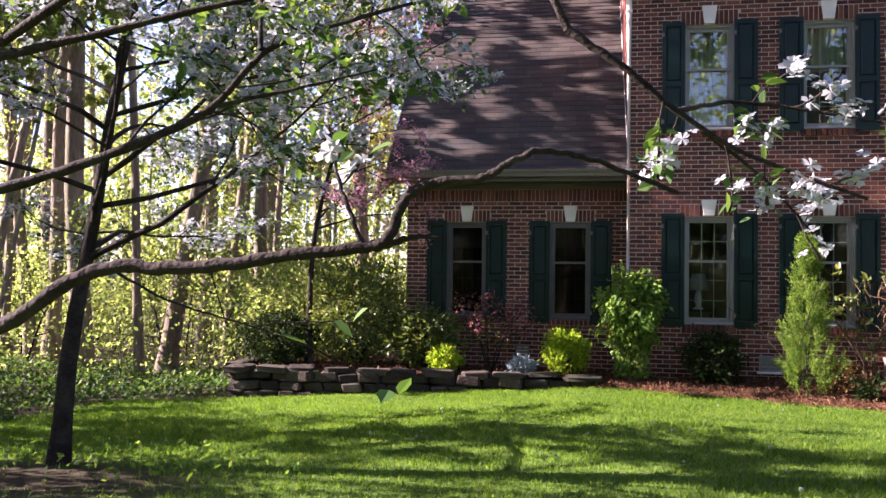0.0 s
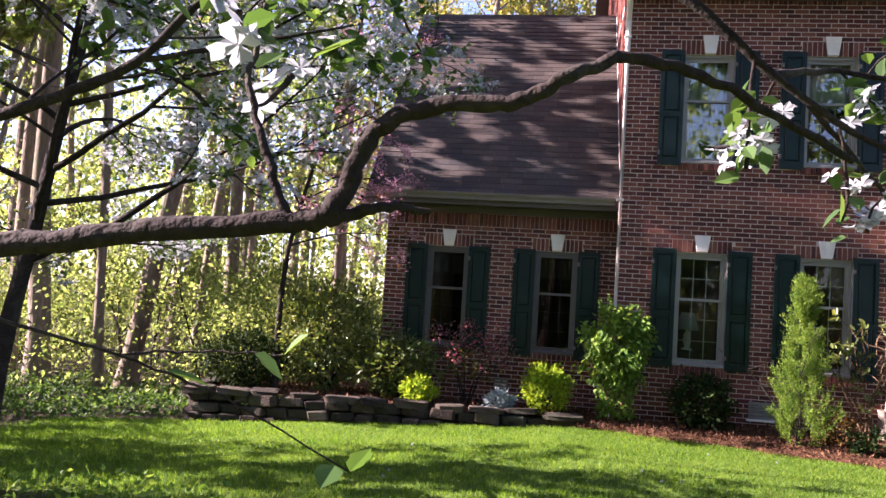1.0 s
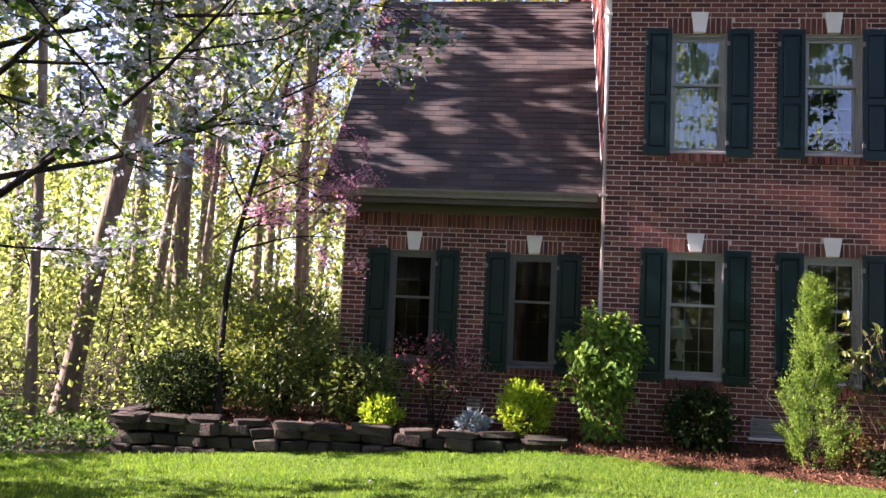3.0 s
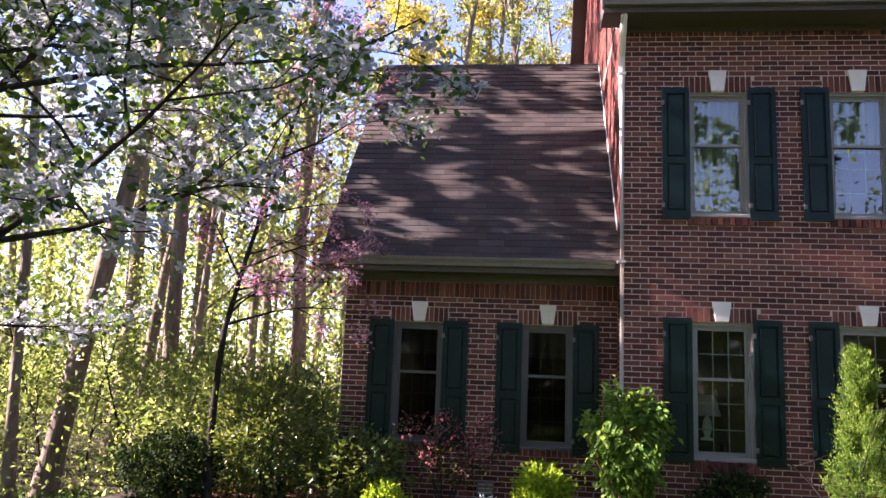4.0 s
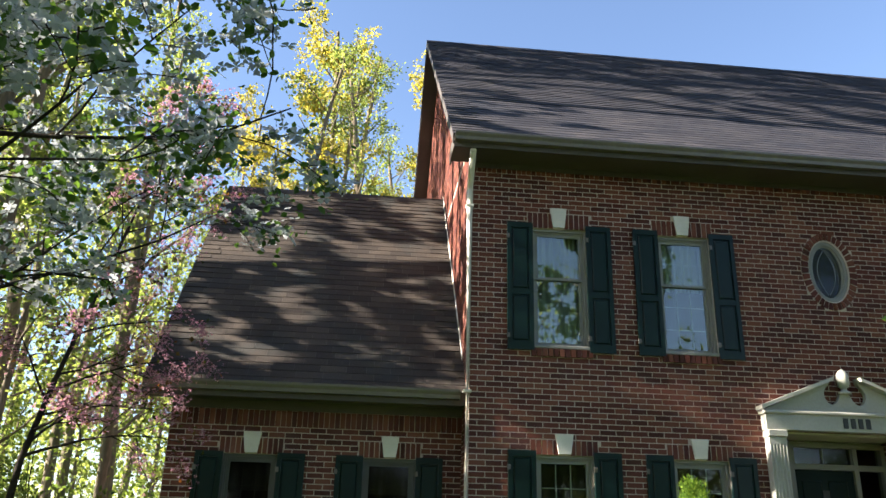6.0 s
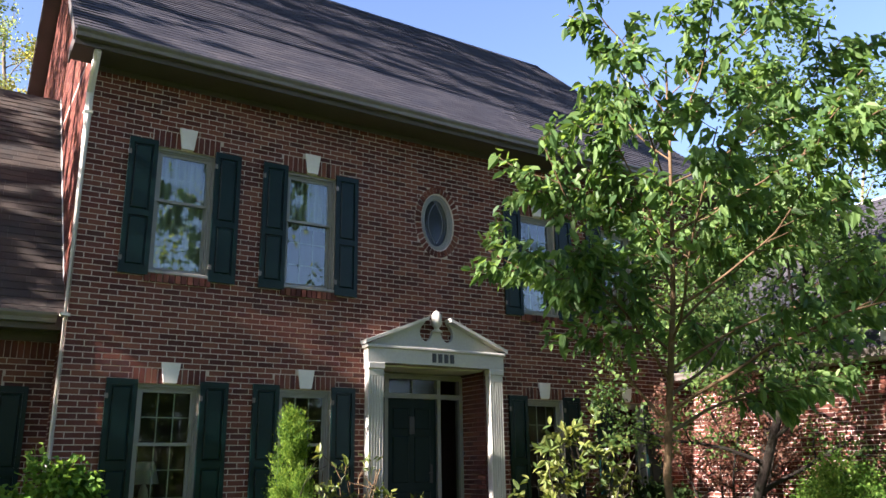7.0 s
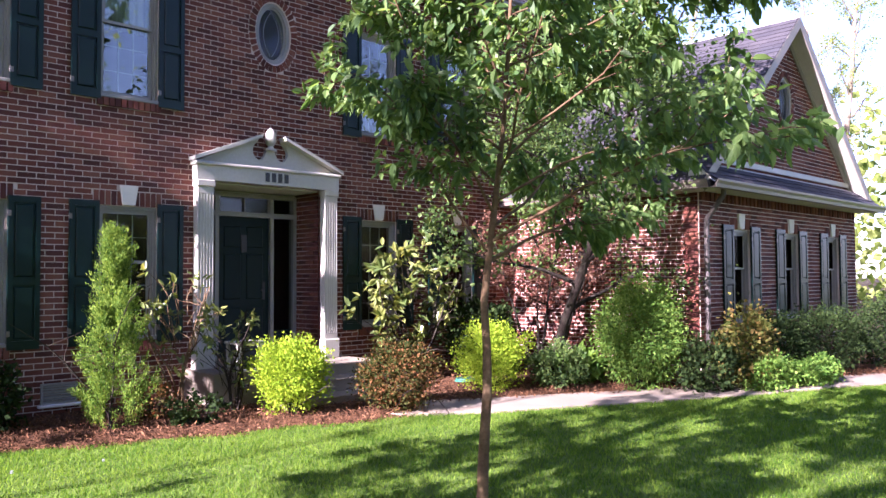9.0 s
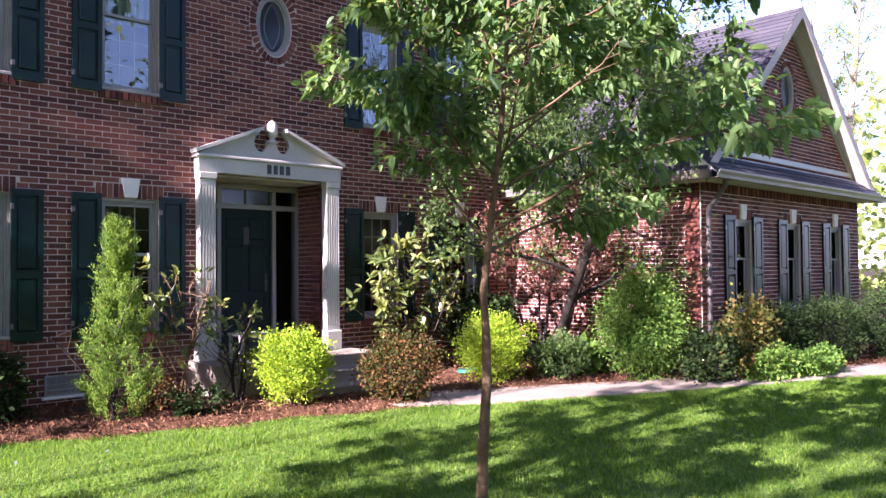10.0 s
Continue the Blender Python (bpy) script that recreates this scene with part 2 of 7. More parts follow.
L_GREYRED = leafy("leaf_bronze", [(0.085, 0.042, 0.028), (0.14, 0.07, 0.045), (0.19, 0.11, 0.07)], 0.45, glow=(1.2, 0.9, 0.7))
L_BLUE = leafy("leaf_blue_grey", [(0.14, 0.2, 0.2), (0.22, 0.29, 0.29), (0.3, 0.36, 0.36)], 0.3, glow=(1, 1, 1))
P_WHITE = leafy("petal_white", [(0.25, 0.27, 0.28), (0.35, 0.37, 0.38), (0.47, 0.49, 0.49)], 0.4, 0.6, (1.0, 1.0, 0.98))
P_PINK = leafy("petal_pink", [(0.27, 0.12, 0.175), (0.39, 0.21, 0.26), (0.5, 0.35, 0.38)], 0.45, 0.6, (1.1, 0.9, 1.0))
L_GRASS = leafy("grass_blade", [(0.042, 0.108, 0.009), (0.094, 0.18, 0.015), (0.19, 0.28, 0.035)], 0.58, glow=(1.12, 1.15, 0.45), spec=0.1)


# ---- mesh helpers ----
class Heap:
    """Collects pieces of one mesh."""

    def __init__(self):
        self.v, self.f3, self.f4, self.n = [], [], [], 0

    def add(self, verts, faces):
        verts, faces = np.asarray(verts, float).reshape(-1, 3), np.asarray(faces, int)
        (self.f3 if faces.shape[1] == 3 else self.f4).append(faces + self.n)
        self.v.append(verts)
        self.n += len(verts)

    def box(self, x0, x1, y0, y1, z0, z1):
        self.add([(x0, y0, z0), (x1, y0, z0), (x1, y1, z0), (x0, y1, z0), (x0, y0, z1), (x1, y0, z1), (x1, y1, z1), (x0, y1, z1)],
                 [(0, 3, 2, 1), (4, 5, 6, 7), (0, 1, 5, 4), (1, 2, 6, 5), (2, 3, 7, 6), (3, 0, 4, 7)])

    def chamfer_box(self, x0, x1, y0, y1, z0, z1, c=0.01, front=-1):
        """A box whose face towards front*y is drawn in by c all round."""
        ya, yb = (y0, y1) if front < 0 else (y1, y0)
        yc = ya - front * c
        self.add([(x0, yb, z0), (x1, yb, z0), (x1, yb, z1), (x0, yb, z1), (x0, yc, z0), (x1, yc, z0), (x1, yc, z1), (x0, yc, z1),
                  (x0 + c, ya, z0 + c), (x1 - c, ya, z0 + c), (x1 - c, ya, z1 - c), (x0 + c, ya, z1 - c)],
                 [(0, 1, 2, 3), (0, 4, 5, 1), (1, 5, 6, 2), (2, 6, 7, 3), (3, 7, 4, 0), (4, 8, 9, 5), (5, 9, 10, 6), (6, 10, 11, 7), (7, 11, 8, 4), (8, 11, 10, 9)])

    def prism(self, ring, a, b):
        """A closed ring of points swept from offset a to offset b."""
        ring = np.asarray(ring, float)
        k = len(ring)
        self.add(np.vstack([ring + np.asarray(a, float), ring + np.asarray(b, float)]), [(i, (i + 1) % k, k + (i + 1) % k, k + i) for i in range(k)])
        for off, back in ((a, True), (b, False)):
            c = ring.mean(0) + np.asarray(off, float)
            pts = np.vstack([ring + np.asarray(off, float), c])
            self.add(pts, [((i + 1) % k, i, k) if back else (i, (i + 1) % k, k) for i in range(k)])

    def mesh(self, name, material, smooth=False):
        me = bpy.data.meshes.new(name)
        v = np.vstack(self.v) if self.v else np.zeros((0, 3))
        f3 = np.vstack(self.f3) if self.f3 else np.zeros((0, 3), int)
        f4 = np.vstack(self.f4) if self.f4 else np.zeros((0, 4), int)
        me.vertices.add(len(v))
        me.vertices.foreach_set("co", v.astype(np.float32).ravel())
        loops = np.concatenate([f3.ravel(), f4.ravel()])
        starts = np.concatenate([np.arange(len(f3)) * 3, len(f3) * 3 + np.arange(len(f4)) * 4])
        me.loops.add(len(loops))
        me.loops.foreach_set("vertex_index", loops.astype(np.int32))
        me.polygons.add(len(starts))
        me.polygons.foreach_set("loop_start", starts.astype(np.int32))
        me.polygons.foreach_set("use_smooth", np.full(len(starts), bool(smooth)))
        me.materials.append(material)
        me.update(calc_edges=True)
        me.validate()
        return me


def part(name, shape, material, parent, label="", smooth=False, kind=""):
    """One mesh object, from a Heap, a bmesh or a mesh, under a thing or part."""
    if isinstance(shape, Heap):
        shape = shape.mesh(name, material, smooth)
    elif isinstance(shape, bmesh.types.BMesh):
        me = bpy.data.meshes.new(name)
        shape.to_mesh(me)
        shape.free()
        me.materials.append(material)
        shape = me
    ob = new(name, shape)
    ob.parent = parent
    return tagged(ob, label=label, kind=kind)


def thing(name, at, label, category, group="", kind=""):
    ob = new(name)
    ob.location = at
    return tagged(ob, label, category, group, kind)


def solid(name, shape, material, label, category, kind="", smooth=False, group=""):
    return tagged(new(name, shape.mesh(name, material, smooth)), label, category, group, kind)


def tube(heap, pts, rad, sides=6):
    pts, rad = np.asarray(pts, float), np.asarray(rad, float)
    tang = np.gradient(pts, axis=0)
    tang /= np.linalg.norm(tang, axis=1)[:, None] + 1e-9
    ref = np.array([0.0, 0, 1]) if abs(tang[:, 2]).mean() < 0.8 else np.array([1.0, 0, 0])
    u = np.cross(tang, ref)
    u /= np.linalg.norm(u, axis=1)[:, None] + 1e-9
    w = np.cross(tang, u)
    a = np.linspace(0, 2 * np.pi, sides, endpoint=False)
    ring = pts[:, None] + rad[:, None, None] * (np.cos(a)[None, :, None] * u[:, None] + np.sin(a)[None, :, None] * w[:, None])
    n = len(pts)
    i, j = np.meshgrid(np.arange(n - 1), np.arange(sides), indexing="ij")
    k = (j + 1) % sides
    heap.add(ring.reshape(-1, 3), np.stack([i * sides + j, i * sides + k, (i + 1) * sides + k, (i + 1) * sides + j], -1).reshape(-1, 4))


def leaves(heap, rng, pos, size, out=None, out_w=0.5, up=0.35, wide=0.42, droop=0.0, fine=False, upright=0.0):
    """One folded leaf at each place. out: the way in which each one points, blended with chance."""
    n = len(pos)
    if n == 0:
        return
    d = rng.normal(size=(n, 3))
    d /= np.linalg.norm(d, axis=1)[:, None]
    if out is not None:
        d = d * (1 - out_w) + out * out_w
    d[:, 2] += upright - droop
    d /= np.linalg.norm(d, axis=1)[:, None] + 1e-9
    r = rng.normal(size=(n, 3)) * (1 - up)
    r[:, 2] += up * 2
    s = np.cross(d, r)
    s /= np.linalg.norm(s, axis=1)[:, None] + 1e-9
    nn = np.cross(s, d)
    L = (size * rng.uniform(0.65, 1.25, n))[:, None]
    W = L * wide
    base, tip = pos, pos + d * L - np.array([0, 0, 1]) * L * droop * 0.3
    mid = pos + d * L * 0.45
    right, left = mid + s * W + nn * L * 0.1, mid - s * W + nn * L * 0.1
    if fine:
        low, top = pos + d * L * 0.24, pos + d * L * 0.62 - np.array([0, 0, 1]) * L * droop * 0.1
        r1, l1 = low + s * W * 0.82 + nn * L * 0.07, low - s * W * 0.82 + nn * L * 0.07
        r2, l2 = top + s * W * 0.86 + nn * L * 0.08, top - s * W * 0.86 + nn * L * 0.08
        v = np.stack([base, r1, r2, tip, l2, l1], 1).reshape(-1, 3)
        o = np.arange(n)[:, None] * 6
        heap.add(v, np.concatenate([o + np.array([0, 1, 2, 3]), o + np.array([0, 3, 4, 5])]))
    else:
        v = np.stack([base, right, tip, left], 1).reshape(-1, 3)
        heap.add(v, np.arange(n)[:, None] * 4 + np.array([0, 1, 2, 3]))


def blossoms(heap, rng, pos, size, petals=4):
    n = len(pos)
    nrm = rng.normal(size=(n, 3)) * 0.55 + np.array([0, 0, 1.0])
    nrm /= np.linalg.norm(nrm, axis=1)[:, None]
    a = np.cross(nrm, rng.normal(size=(n, 3)))
    a /= np.linalg.norm(a, axis=1)[:, None]
    b = np.cross(nrm, a)
    S = (size * rng.uniform(0.7, 1.2, n))[:, None]
    for k in range(petals):
        t = 2 * math.pi * k / petals
        d = a * math.cos(t) + b * math.sin(t)
        s = np.cross(nrm, d)
        curl = rng.uniform(-0.08, 0.16, n)[:, None] * S
        tip = pos + d * S * 0.5 + nrm * curl
        mid = pos + d * S * 0.3 + nrm * S * 0.07
        out = pos + d * S * 0.5 + nrm * curl * 0.8
        v = np.stack([pos, mid + s * S * 0.2, out + s * S * 0.17, tip - d * S * 0.05, out - s * S * 0.17, mid - s * S * 0.2], 1).reshape(-1, 3)
        o = np.arange(n)[:, None] * 6
        heap.add(v, np.concatenate([o + np.array([0, 1, 2, 3]), o + np.array([0, 3, 4, 5])]))


def limb(rng, p, d, length, n, wig=0.15, lift=0.0):
    pts, d = [np.array(p, float)], np.array(d, float)
    d /= np.linalg.norm(d)
    for i in range(n):
        d = d + rng.normal(size=3) * wig + np.array([0, 0, lift])
        d /= np.linalg.norm(d)
        pts.append(pts[-1] + d * length / n)
    return np.array(pts)


def branch_out(rng, heap, pts, rad, levels, count, ratio, wig, lift, tips, start=0.35, sides=5, tilt=0.9, flat=0.0):
    """Boughs along a limb, and theirs in turn; the last ones go to tips."""
    if levels == 0:
        tips.append(pts)
        return
    length = np.linalg.norm(np.diff(pts, axis=0), axis=1).sum()
    for k in range(count):
        f = start + (1 - start) * (k + rng.uniform(0.1, 0.9)) / count
        x = f * (len(pts) - 1)
        i = min(int(x), len(pts) - 2)
        p = pts[i] + (pts[i + 1] - pts[i]) * (x - i)
        along = pts[i + 1] - pts[i]
        along = along / (np.linalg.norm(along) + 1e-9)
        side = np.cross(along, rng.normal(size=3))
        side /= np.linalg.norm(side) + 1e-9
        side[2] *= 1 - flat
        d = along * (1 - tilt * 0.5) + side * tilt
        L = length * ratio * rng.uniform(0.6, 1.15) * (1.15 - 0.6 * f)
        q = limb(rng, p, d, L, 5, wig, lift)
        r = np.interp(x, np.arange(len(rad)), rad) * 0.68
        rr = np.linspace(r, max(0.0042, r * 0.34), len(q))
        tube(heap, q, rr, sides)
        branch_out(rng, heap, q, rr, levels - 1, count, ratio, wig, lift, tips, 0.25, max(3, sides - 1), tilt, flat)


def along_tips(rng, tips, n, jitter, low=0.2):
    """n places scattered along the last twigs, and the ways in which these run."""
    lens = np.array([np.linalg.norm(t[-1] - t[0]) + 0.05 for t in tips])
    which = rng.choice(len(tips), n, p=lens / lens.sum())
    arr = np.array(tips)
    x = rng.uniform(low, 1, n) * (arr.shape[1] - 1.001)
    i = x.astype(int)
    a, b = arr[which, i], arr[which, i + 1]
    d = b - a
    return a + d * (x - i)[:, None] + rng.normal(size=(n, 3)) * jitter, d / (np.linalg.norm(d, axis=1)[:, None] + 1e-9)


def clumps(rng, tips, n, per, jitter, loose, low=0.1):
    """Like along_tips, but with the places gathered in tufts of about per."""
    pos, way = along_tips(rng, tips, max(1, n // per), jitter, low)
    k = rng.integers(0, len(pos), n)
    return pos[k] + rng.normal(size=(n, 3)) * loose, way[k]


def smooth(t, a, b):
    t = np.clip((np.asarray(t, float) - a) / (b - a), 0, 1)
    return t * t * (3 - 2 * t)


def ground_z(x, y):
    x, y = np.asarray(x, float), np.asarray(y, float)
    z = -0.06 * np.clip(1 - x, 0, 9) * smooth(y, 5, 11) - 0.06 * np.clip(y - 11.5, 0, 25) * smooth(-x, 2, 5)
    return z + 0.025 * np.sin(x * 0.9 + 1.0) * np.cos(y * 0.7) * smooth(y, 0, 6)


def lawn_edge(x):
    """Where the lawn ends and the bed begins."""
    return np.interp(x, [-6, 0.6, 1.1, 2.6, 4.0, 5.6, 6.6, 7.3], [11.4, 11.75, 11.75, 11.2, 10.75, 10.3, 9.85, 9.7])


# ---- the house: walls ----
COURSE, STRETCH, JOINT = 0.0677, 0.2032, 0.0115
brick_stock = []          # (parent, place in the wall's own frame) of bricks kept as single pieces


def cut(spans, a, b):
    out = []
    for s, e in spans:
        if b <= s or a >= e:
            out.append((s, e))
        else:
            if a > s:
                out.append((s, a))
            if b < e:
                out.append((b, e))
    return out


def brick_wall(name, m, width, z0, z1, openings=(), ovals=(), bands=(), edge=None, pick=None, label="", rng_seed=1, thick=0.25, skip=()):
    """A brick wall in its own frame: x along it, -y outwards. openings: (x0, x1, z0, z1, with keystone). edge(z): the x-range at a height."""
    rng = np.random.default_rng(rng_seed)
    slab = Heap()
    xs, zs = {0.0, width}, {z0, z1}
    holes = [(o[0], o[1], o[2], o[3]) for o in openings] + [(c - rx, c + rx, h - rz, h + rz) for c, h, rx, rz in ovals]
    for a, b, c, d in holes:
        xs |= {a, b}
        zs |= {c, d}
    xs, zs = sorted(xs), sorted(zs)
    full = np.ones((len(xs) - 1, len(zs) - 1), bool)
    for i in range(len(xs) - 1):
        for j in range(len(zs) - 1):
            cx, cz = (xs[i] + xs[i + 1]) / 2, (zs[j] + zs[j + 1]) / 2
            full[i, j] = not any(a < cx < b and c < cz < d for a, b, c, d in holes)
    for i in range(len(xs) - 1):
        for j in range(len(zs) - 1):
            if not full[i, j]:
                continue
            a, b, c, d = xs[i], xs[i + 1], zs[j], zs[j + 1]
            slab.add([(a, 0, c), (b, 0, c), (b, 0, d), (a, 0, d)], [(0, 1, 2, 3)])
            slab.add([(a, thick, c), (b, thick, c), (b, thick, d), (a, thick, d)], [(3, 2, 1, 0)])
            for di, dj, p, q in ((-1, 0, (a, c), (a, d)), (1, 0, (b, d), (b, c)), (0, -1, (b, c), (a, c)), (0, 1, (a, d), (b, d))):
                ii, jj = i + di, j + dj
                if not (0 <= ii < full.shape[0] and 0 <= jj < full.shape[1]) or not full[ii, jj]:
                    slab.add([(p[0], 0, p[1]), (q[0], 0, q[1]), (q[0], thick, q[1]), (p[0], thick, p[1])], [(0, 1, 2, 3)])
    k = 40
    for c, h, rx, rz in ovals:
        ang = np.linspace(0, 2 * np.pi, k, endpoint=False)
        co, si = np.cos(ang), np.sin(ang)
        s = np.minimum(1 / np.maximum(abs(co), 1e-6), 1 / np.maximum(abs(si), 1e-6))
        inner = np.stack([c + rx * 0.97 * co, 0 * co, h + rz * 0.97 * si], 1)
        outer = np.stack([c + rx * co * s, 0 * co, h + rz * si * s], 1)
        back = inner + np.array([0, thick, 0])
        f = [(i, (i + 1) % k, k + (i + 1) % k, k + i) for i in range(k)]
        slab.add(np.vstack([inner, outer]), f)
        slab.add(np.vstack([inner, back]), f)
    wall = tagged(new(name, slab.mesh(name, M_MORTAR)), label or "dark red brick wall with pale mortar joints", "wall", kind="structure")
    wall.matrix_world = m
    snap_up = lambda z: z0 + math.ceil((z - z0 - 0.012) / COURSE) * COURSE
    snap_dn = lambda z: z0 + math.floor((z - z0 + 0.012) / COURSE) * COURSE
    pile = Heap()
    free = [(a - 0.003, b + 0.003, c, d) for a, b, c, d in [(o[0], o[1], o[2], o[3]) for o in openings]] + list(skip)

    def lay(a, b, c, d, proud=0.0):
        t = 0.0042 + proud + rng.uniform(-0.0012, 0.0012)
        if b - a < 0.012 or d - c < 0.012:
            return
        j = rng.uniform(-0.001, 0.001, 4)
        pile.add([(a, 0, c + j[0]), (b, 0, c + j[1]), (b, 0, d + j[2]), (a, 0, d + j[3]), (a, -t, c + j[0]), (b, -t, c + j[1]), (b, -t, d + j[2]), (a, -t, d + j[3])],
                 [(4, 5, 6, 7), (0, 1, 5, 4), (1, 2, 6, 5), (2, 3, 7, 6), (3, 0, 4, 7)])

    for o in openings:
        a, b, c, d = o[:4]
        if o[4]:
            top, low, mid = snap_up(d + 0.19), snap_dn(c - 0.085), (a + b) / 2
            free += [(a - 0.05, b + 0.05, d, top), (a - 0.03, b + 0.03, low, c)]
            n = round((b - a + 0.1) / COURSE)
            w = (b - a + 0.1) / n
            for i in range(n):
                x0, x1 = a - 0.05 + i * w, a - 0.05 + (i + 1) * w
                if abs((x0 + x1) / 2 - mid) > 0.085:
                    lay(x0 + 0.006, x1 - 0.006, d + 0.004, top - 0.009, 0.003)
            n = round((b - a + 0.06) / 0.075)
            w = (b - a + 0.06) / n
            for i in range(n):
                lay(a - 0.03 + i * w + 0.006, a - 0.03 + (i + 1) * w - 0.006, low + 0.004, c - 0.006, 0.03)
            ks = Heap()
            ks.prism([(mid - 0.076, 0, d + 0.015), (mid + 0.076, 0, d + 0.015), (mid + 0.112, 0, top + 0.065), (mid - 0.112, 0, top + 0.065)], (0, 0.0, 0), (0, -0.035, 0))
            part("keystone", ks, M_KEY, wall, "pale limestone keystone")
            free.append((mid - 0.105, mid + 0.105, top, top + 0.066))
    for za, zb in bands:
        za, zb = snap_dn(za), snap_up(zb)
        free.append((-1, width + 1, za, zb))
        n = round(width / COURSE)
        w = width / n
        for i in range(n):
            lay(i * w + 0.004, (i + 1) * w - 0.004, za + 0.004, zb - 0.005, 0.016 if i % 2 else 0.0)
    for c, h, rx, rz in ovals:
        n = round(math.pi * (rx + rz + 0.1) / 0.075)
        for i in range(n):
            t0, t1 = 2 * math.pi * (i + 0.1) / n, 2 * math.pi * (i + 0.9) / n
            q = [(c + (rx + r) * math.cos(t), h + (rz + r) * math.sin(t)) for r, t in ((0.004, t0), (0.1, t0), (0.1, t1), (0.004, t1))]
            pile.add([(x, 0, z) for x, z in q] + [(x, -0.014, z) for x, z in q], [(7, 6, 5, 4), (0, 4, 5, 1), (1, 5, 6, 2), (2, 6, 7, 3), (3, 7, 4, 0)])
    rows = int((z1 - z0) / COURSE)
    picked = 0
    for r in range(rows):
        c, d = z0 + r * COURSE, z0 + (r + 1) * COURSE
        zc = (c + d) / 2
        lo, hi = (0, width) if edge is None else edge(zc)
        spans = [(lo, hi)]
        for a, b, e, f in free:
            if min(d, f) - max(c, e) > 0.4 * COURSE:
                spans = cut(spans, a, b)
        for cx, h, rx, rz in ovals:
            q = 1 - ((zc - h) / (rz + 0.104)) ** 2
            if q > 0:
                hw = (rx + 0.104) * math.sqrt(q)
                spans = cut(spans, cx - hw, cx + hw)
        x = -STRETCH * (0.5 if r % 2 else 1.0) + STRETCH * (0.02 if r % 4 == 0 else 0)
        while x < width:
            for a, b in spans:
                p, q = max(a, x), min(b, x + STRETCH)
                if q - p > 0.035:
                    whole = q - p > STRETCH - 0.002
                    if pick and whole and picked < 300 and pick[0] < x < pick[1] and pick[2] < c < pick[3]:
                        brick_stock.append((wall, (x + JOINT / 2, 0, c + JOINT / 2)))
                        picked += 1
                    else:
                        lay(p + JOINT / 2, q - JOINT / 2, c + JOINT / 2, d - JOINT / 2)
            x += STRETCH
    part("brickwork", pile, M_BRICK, wall, "laid dark red bricks", kind="stuff")
    return wall


MAIN_X0, MAIN_X1, MAIN_Y = 1.5, 12.9, 12.43
def opening(c, z0, z1, w, ox, key=True):
    return (c - w / 2 - ox, c + w / 2 - ox, z0, z1, key)


LOWER, UPPER = (0.92, 2.56), (3.87, 5.50)
main_windows = [(2.675, *LOWER), (4.38, *LOWER), (8.32, *LOWER), (10.06, *LOWER), (2.675, *UPPER), (4.38, *UPPER), (8.32, *UPPER), (10.06, *UPPER)]
RECESS = (5.47, 7.19, 0.0, 2.96)
wall_front = brick_wall("wall_front", Matrix.Translation((MAIN_X0, MAIN_Y, 0)), MAIN_X1 - MAIN_X0, -0.3, 6.55,
                        [opening(c, a, b, 0.74, MAIN_X0) for c, a, b in main_windows] + [(RECESS[0] - MAIN_X0, RECESS[1] - MAIN_X0, RECESS[2], RECESS[3], False)],
                        [(6.42 - MAIN_X0, 5.13, 0.29, 0.45)], [(6.28, 6.46)], pick=(0.0, 5.0, 2.6, 3.9), rng_seed=3,
                        label="tall dark red brick front wall with pale mortar")
LEFT_X0, LEFT_X1, LEFT_Y = -2.15, 1.5, 13.06
left_windows = [(-1.125, 0.91, 2.51), (0.59, 0.91, 2.51)]
wall_left_wing = brick_wall("wall_left_wing", Matrix.Translation((LEFT_X0, LEFT_Y, 0)), LEFT_X1 - LEFT_X0, -0.4, 3.2,
                            [opening(c, a, b, 0.68, LEFT_X0) for c, a, b in left_windows], (), [(2.86, 3.06)], pick=(0, 4, 0.1, 0.9), rng_seed=4,
                            label="low dark red brick wall of the side wing")
GAB_X0, GAB_X1, GAB_Y = 11.5, 17.94, 8.7
GAB_C, GAB_EAVE, GAB_TOP = 14.66, 3.1, 6.28
GSL = (GAB_TOP - GAB_EAVE) / (GAB_C - 11.14)
gable_windows = [(12.84, 0.92, 2.42), (14.76, 0.92, 2.42), (16.7, 0.92, 2.42)]
wall_gable_wing = brick_wall("wall_gable_wing", Matrix.Translation((GAB_X0, GAB_Y, 0)), GAB_X1 - GAB_X0, -0.3, 3.05,
                             [opening(c, a, b, 0.64, GAB_X0) for c, a, b in gable_windows], (), [(2.84, 3.02)], pick=(0.0, 6.3, 1.0, 2.8), rng_seed=5,
                             label="dark red brick wall under a gable")


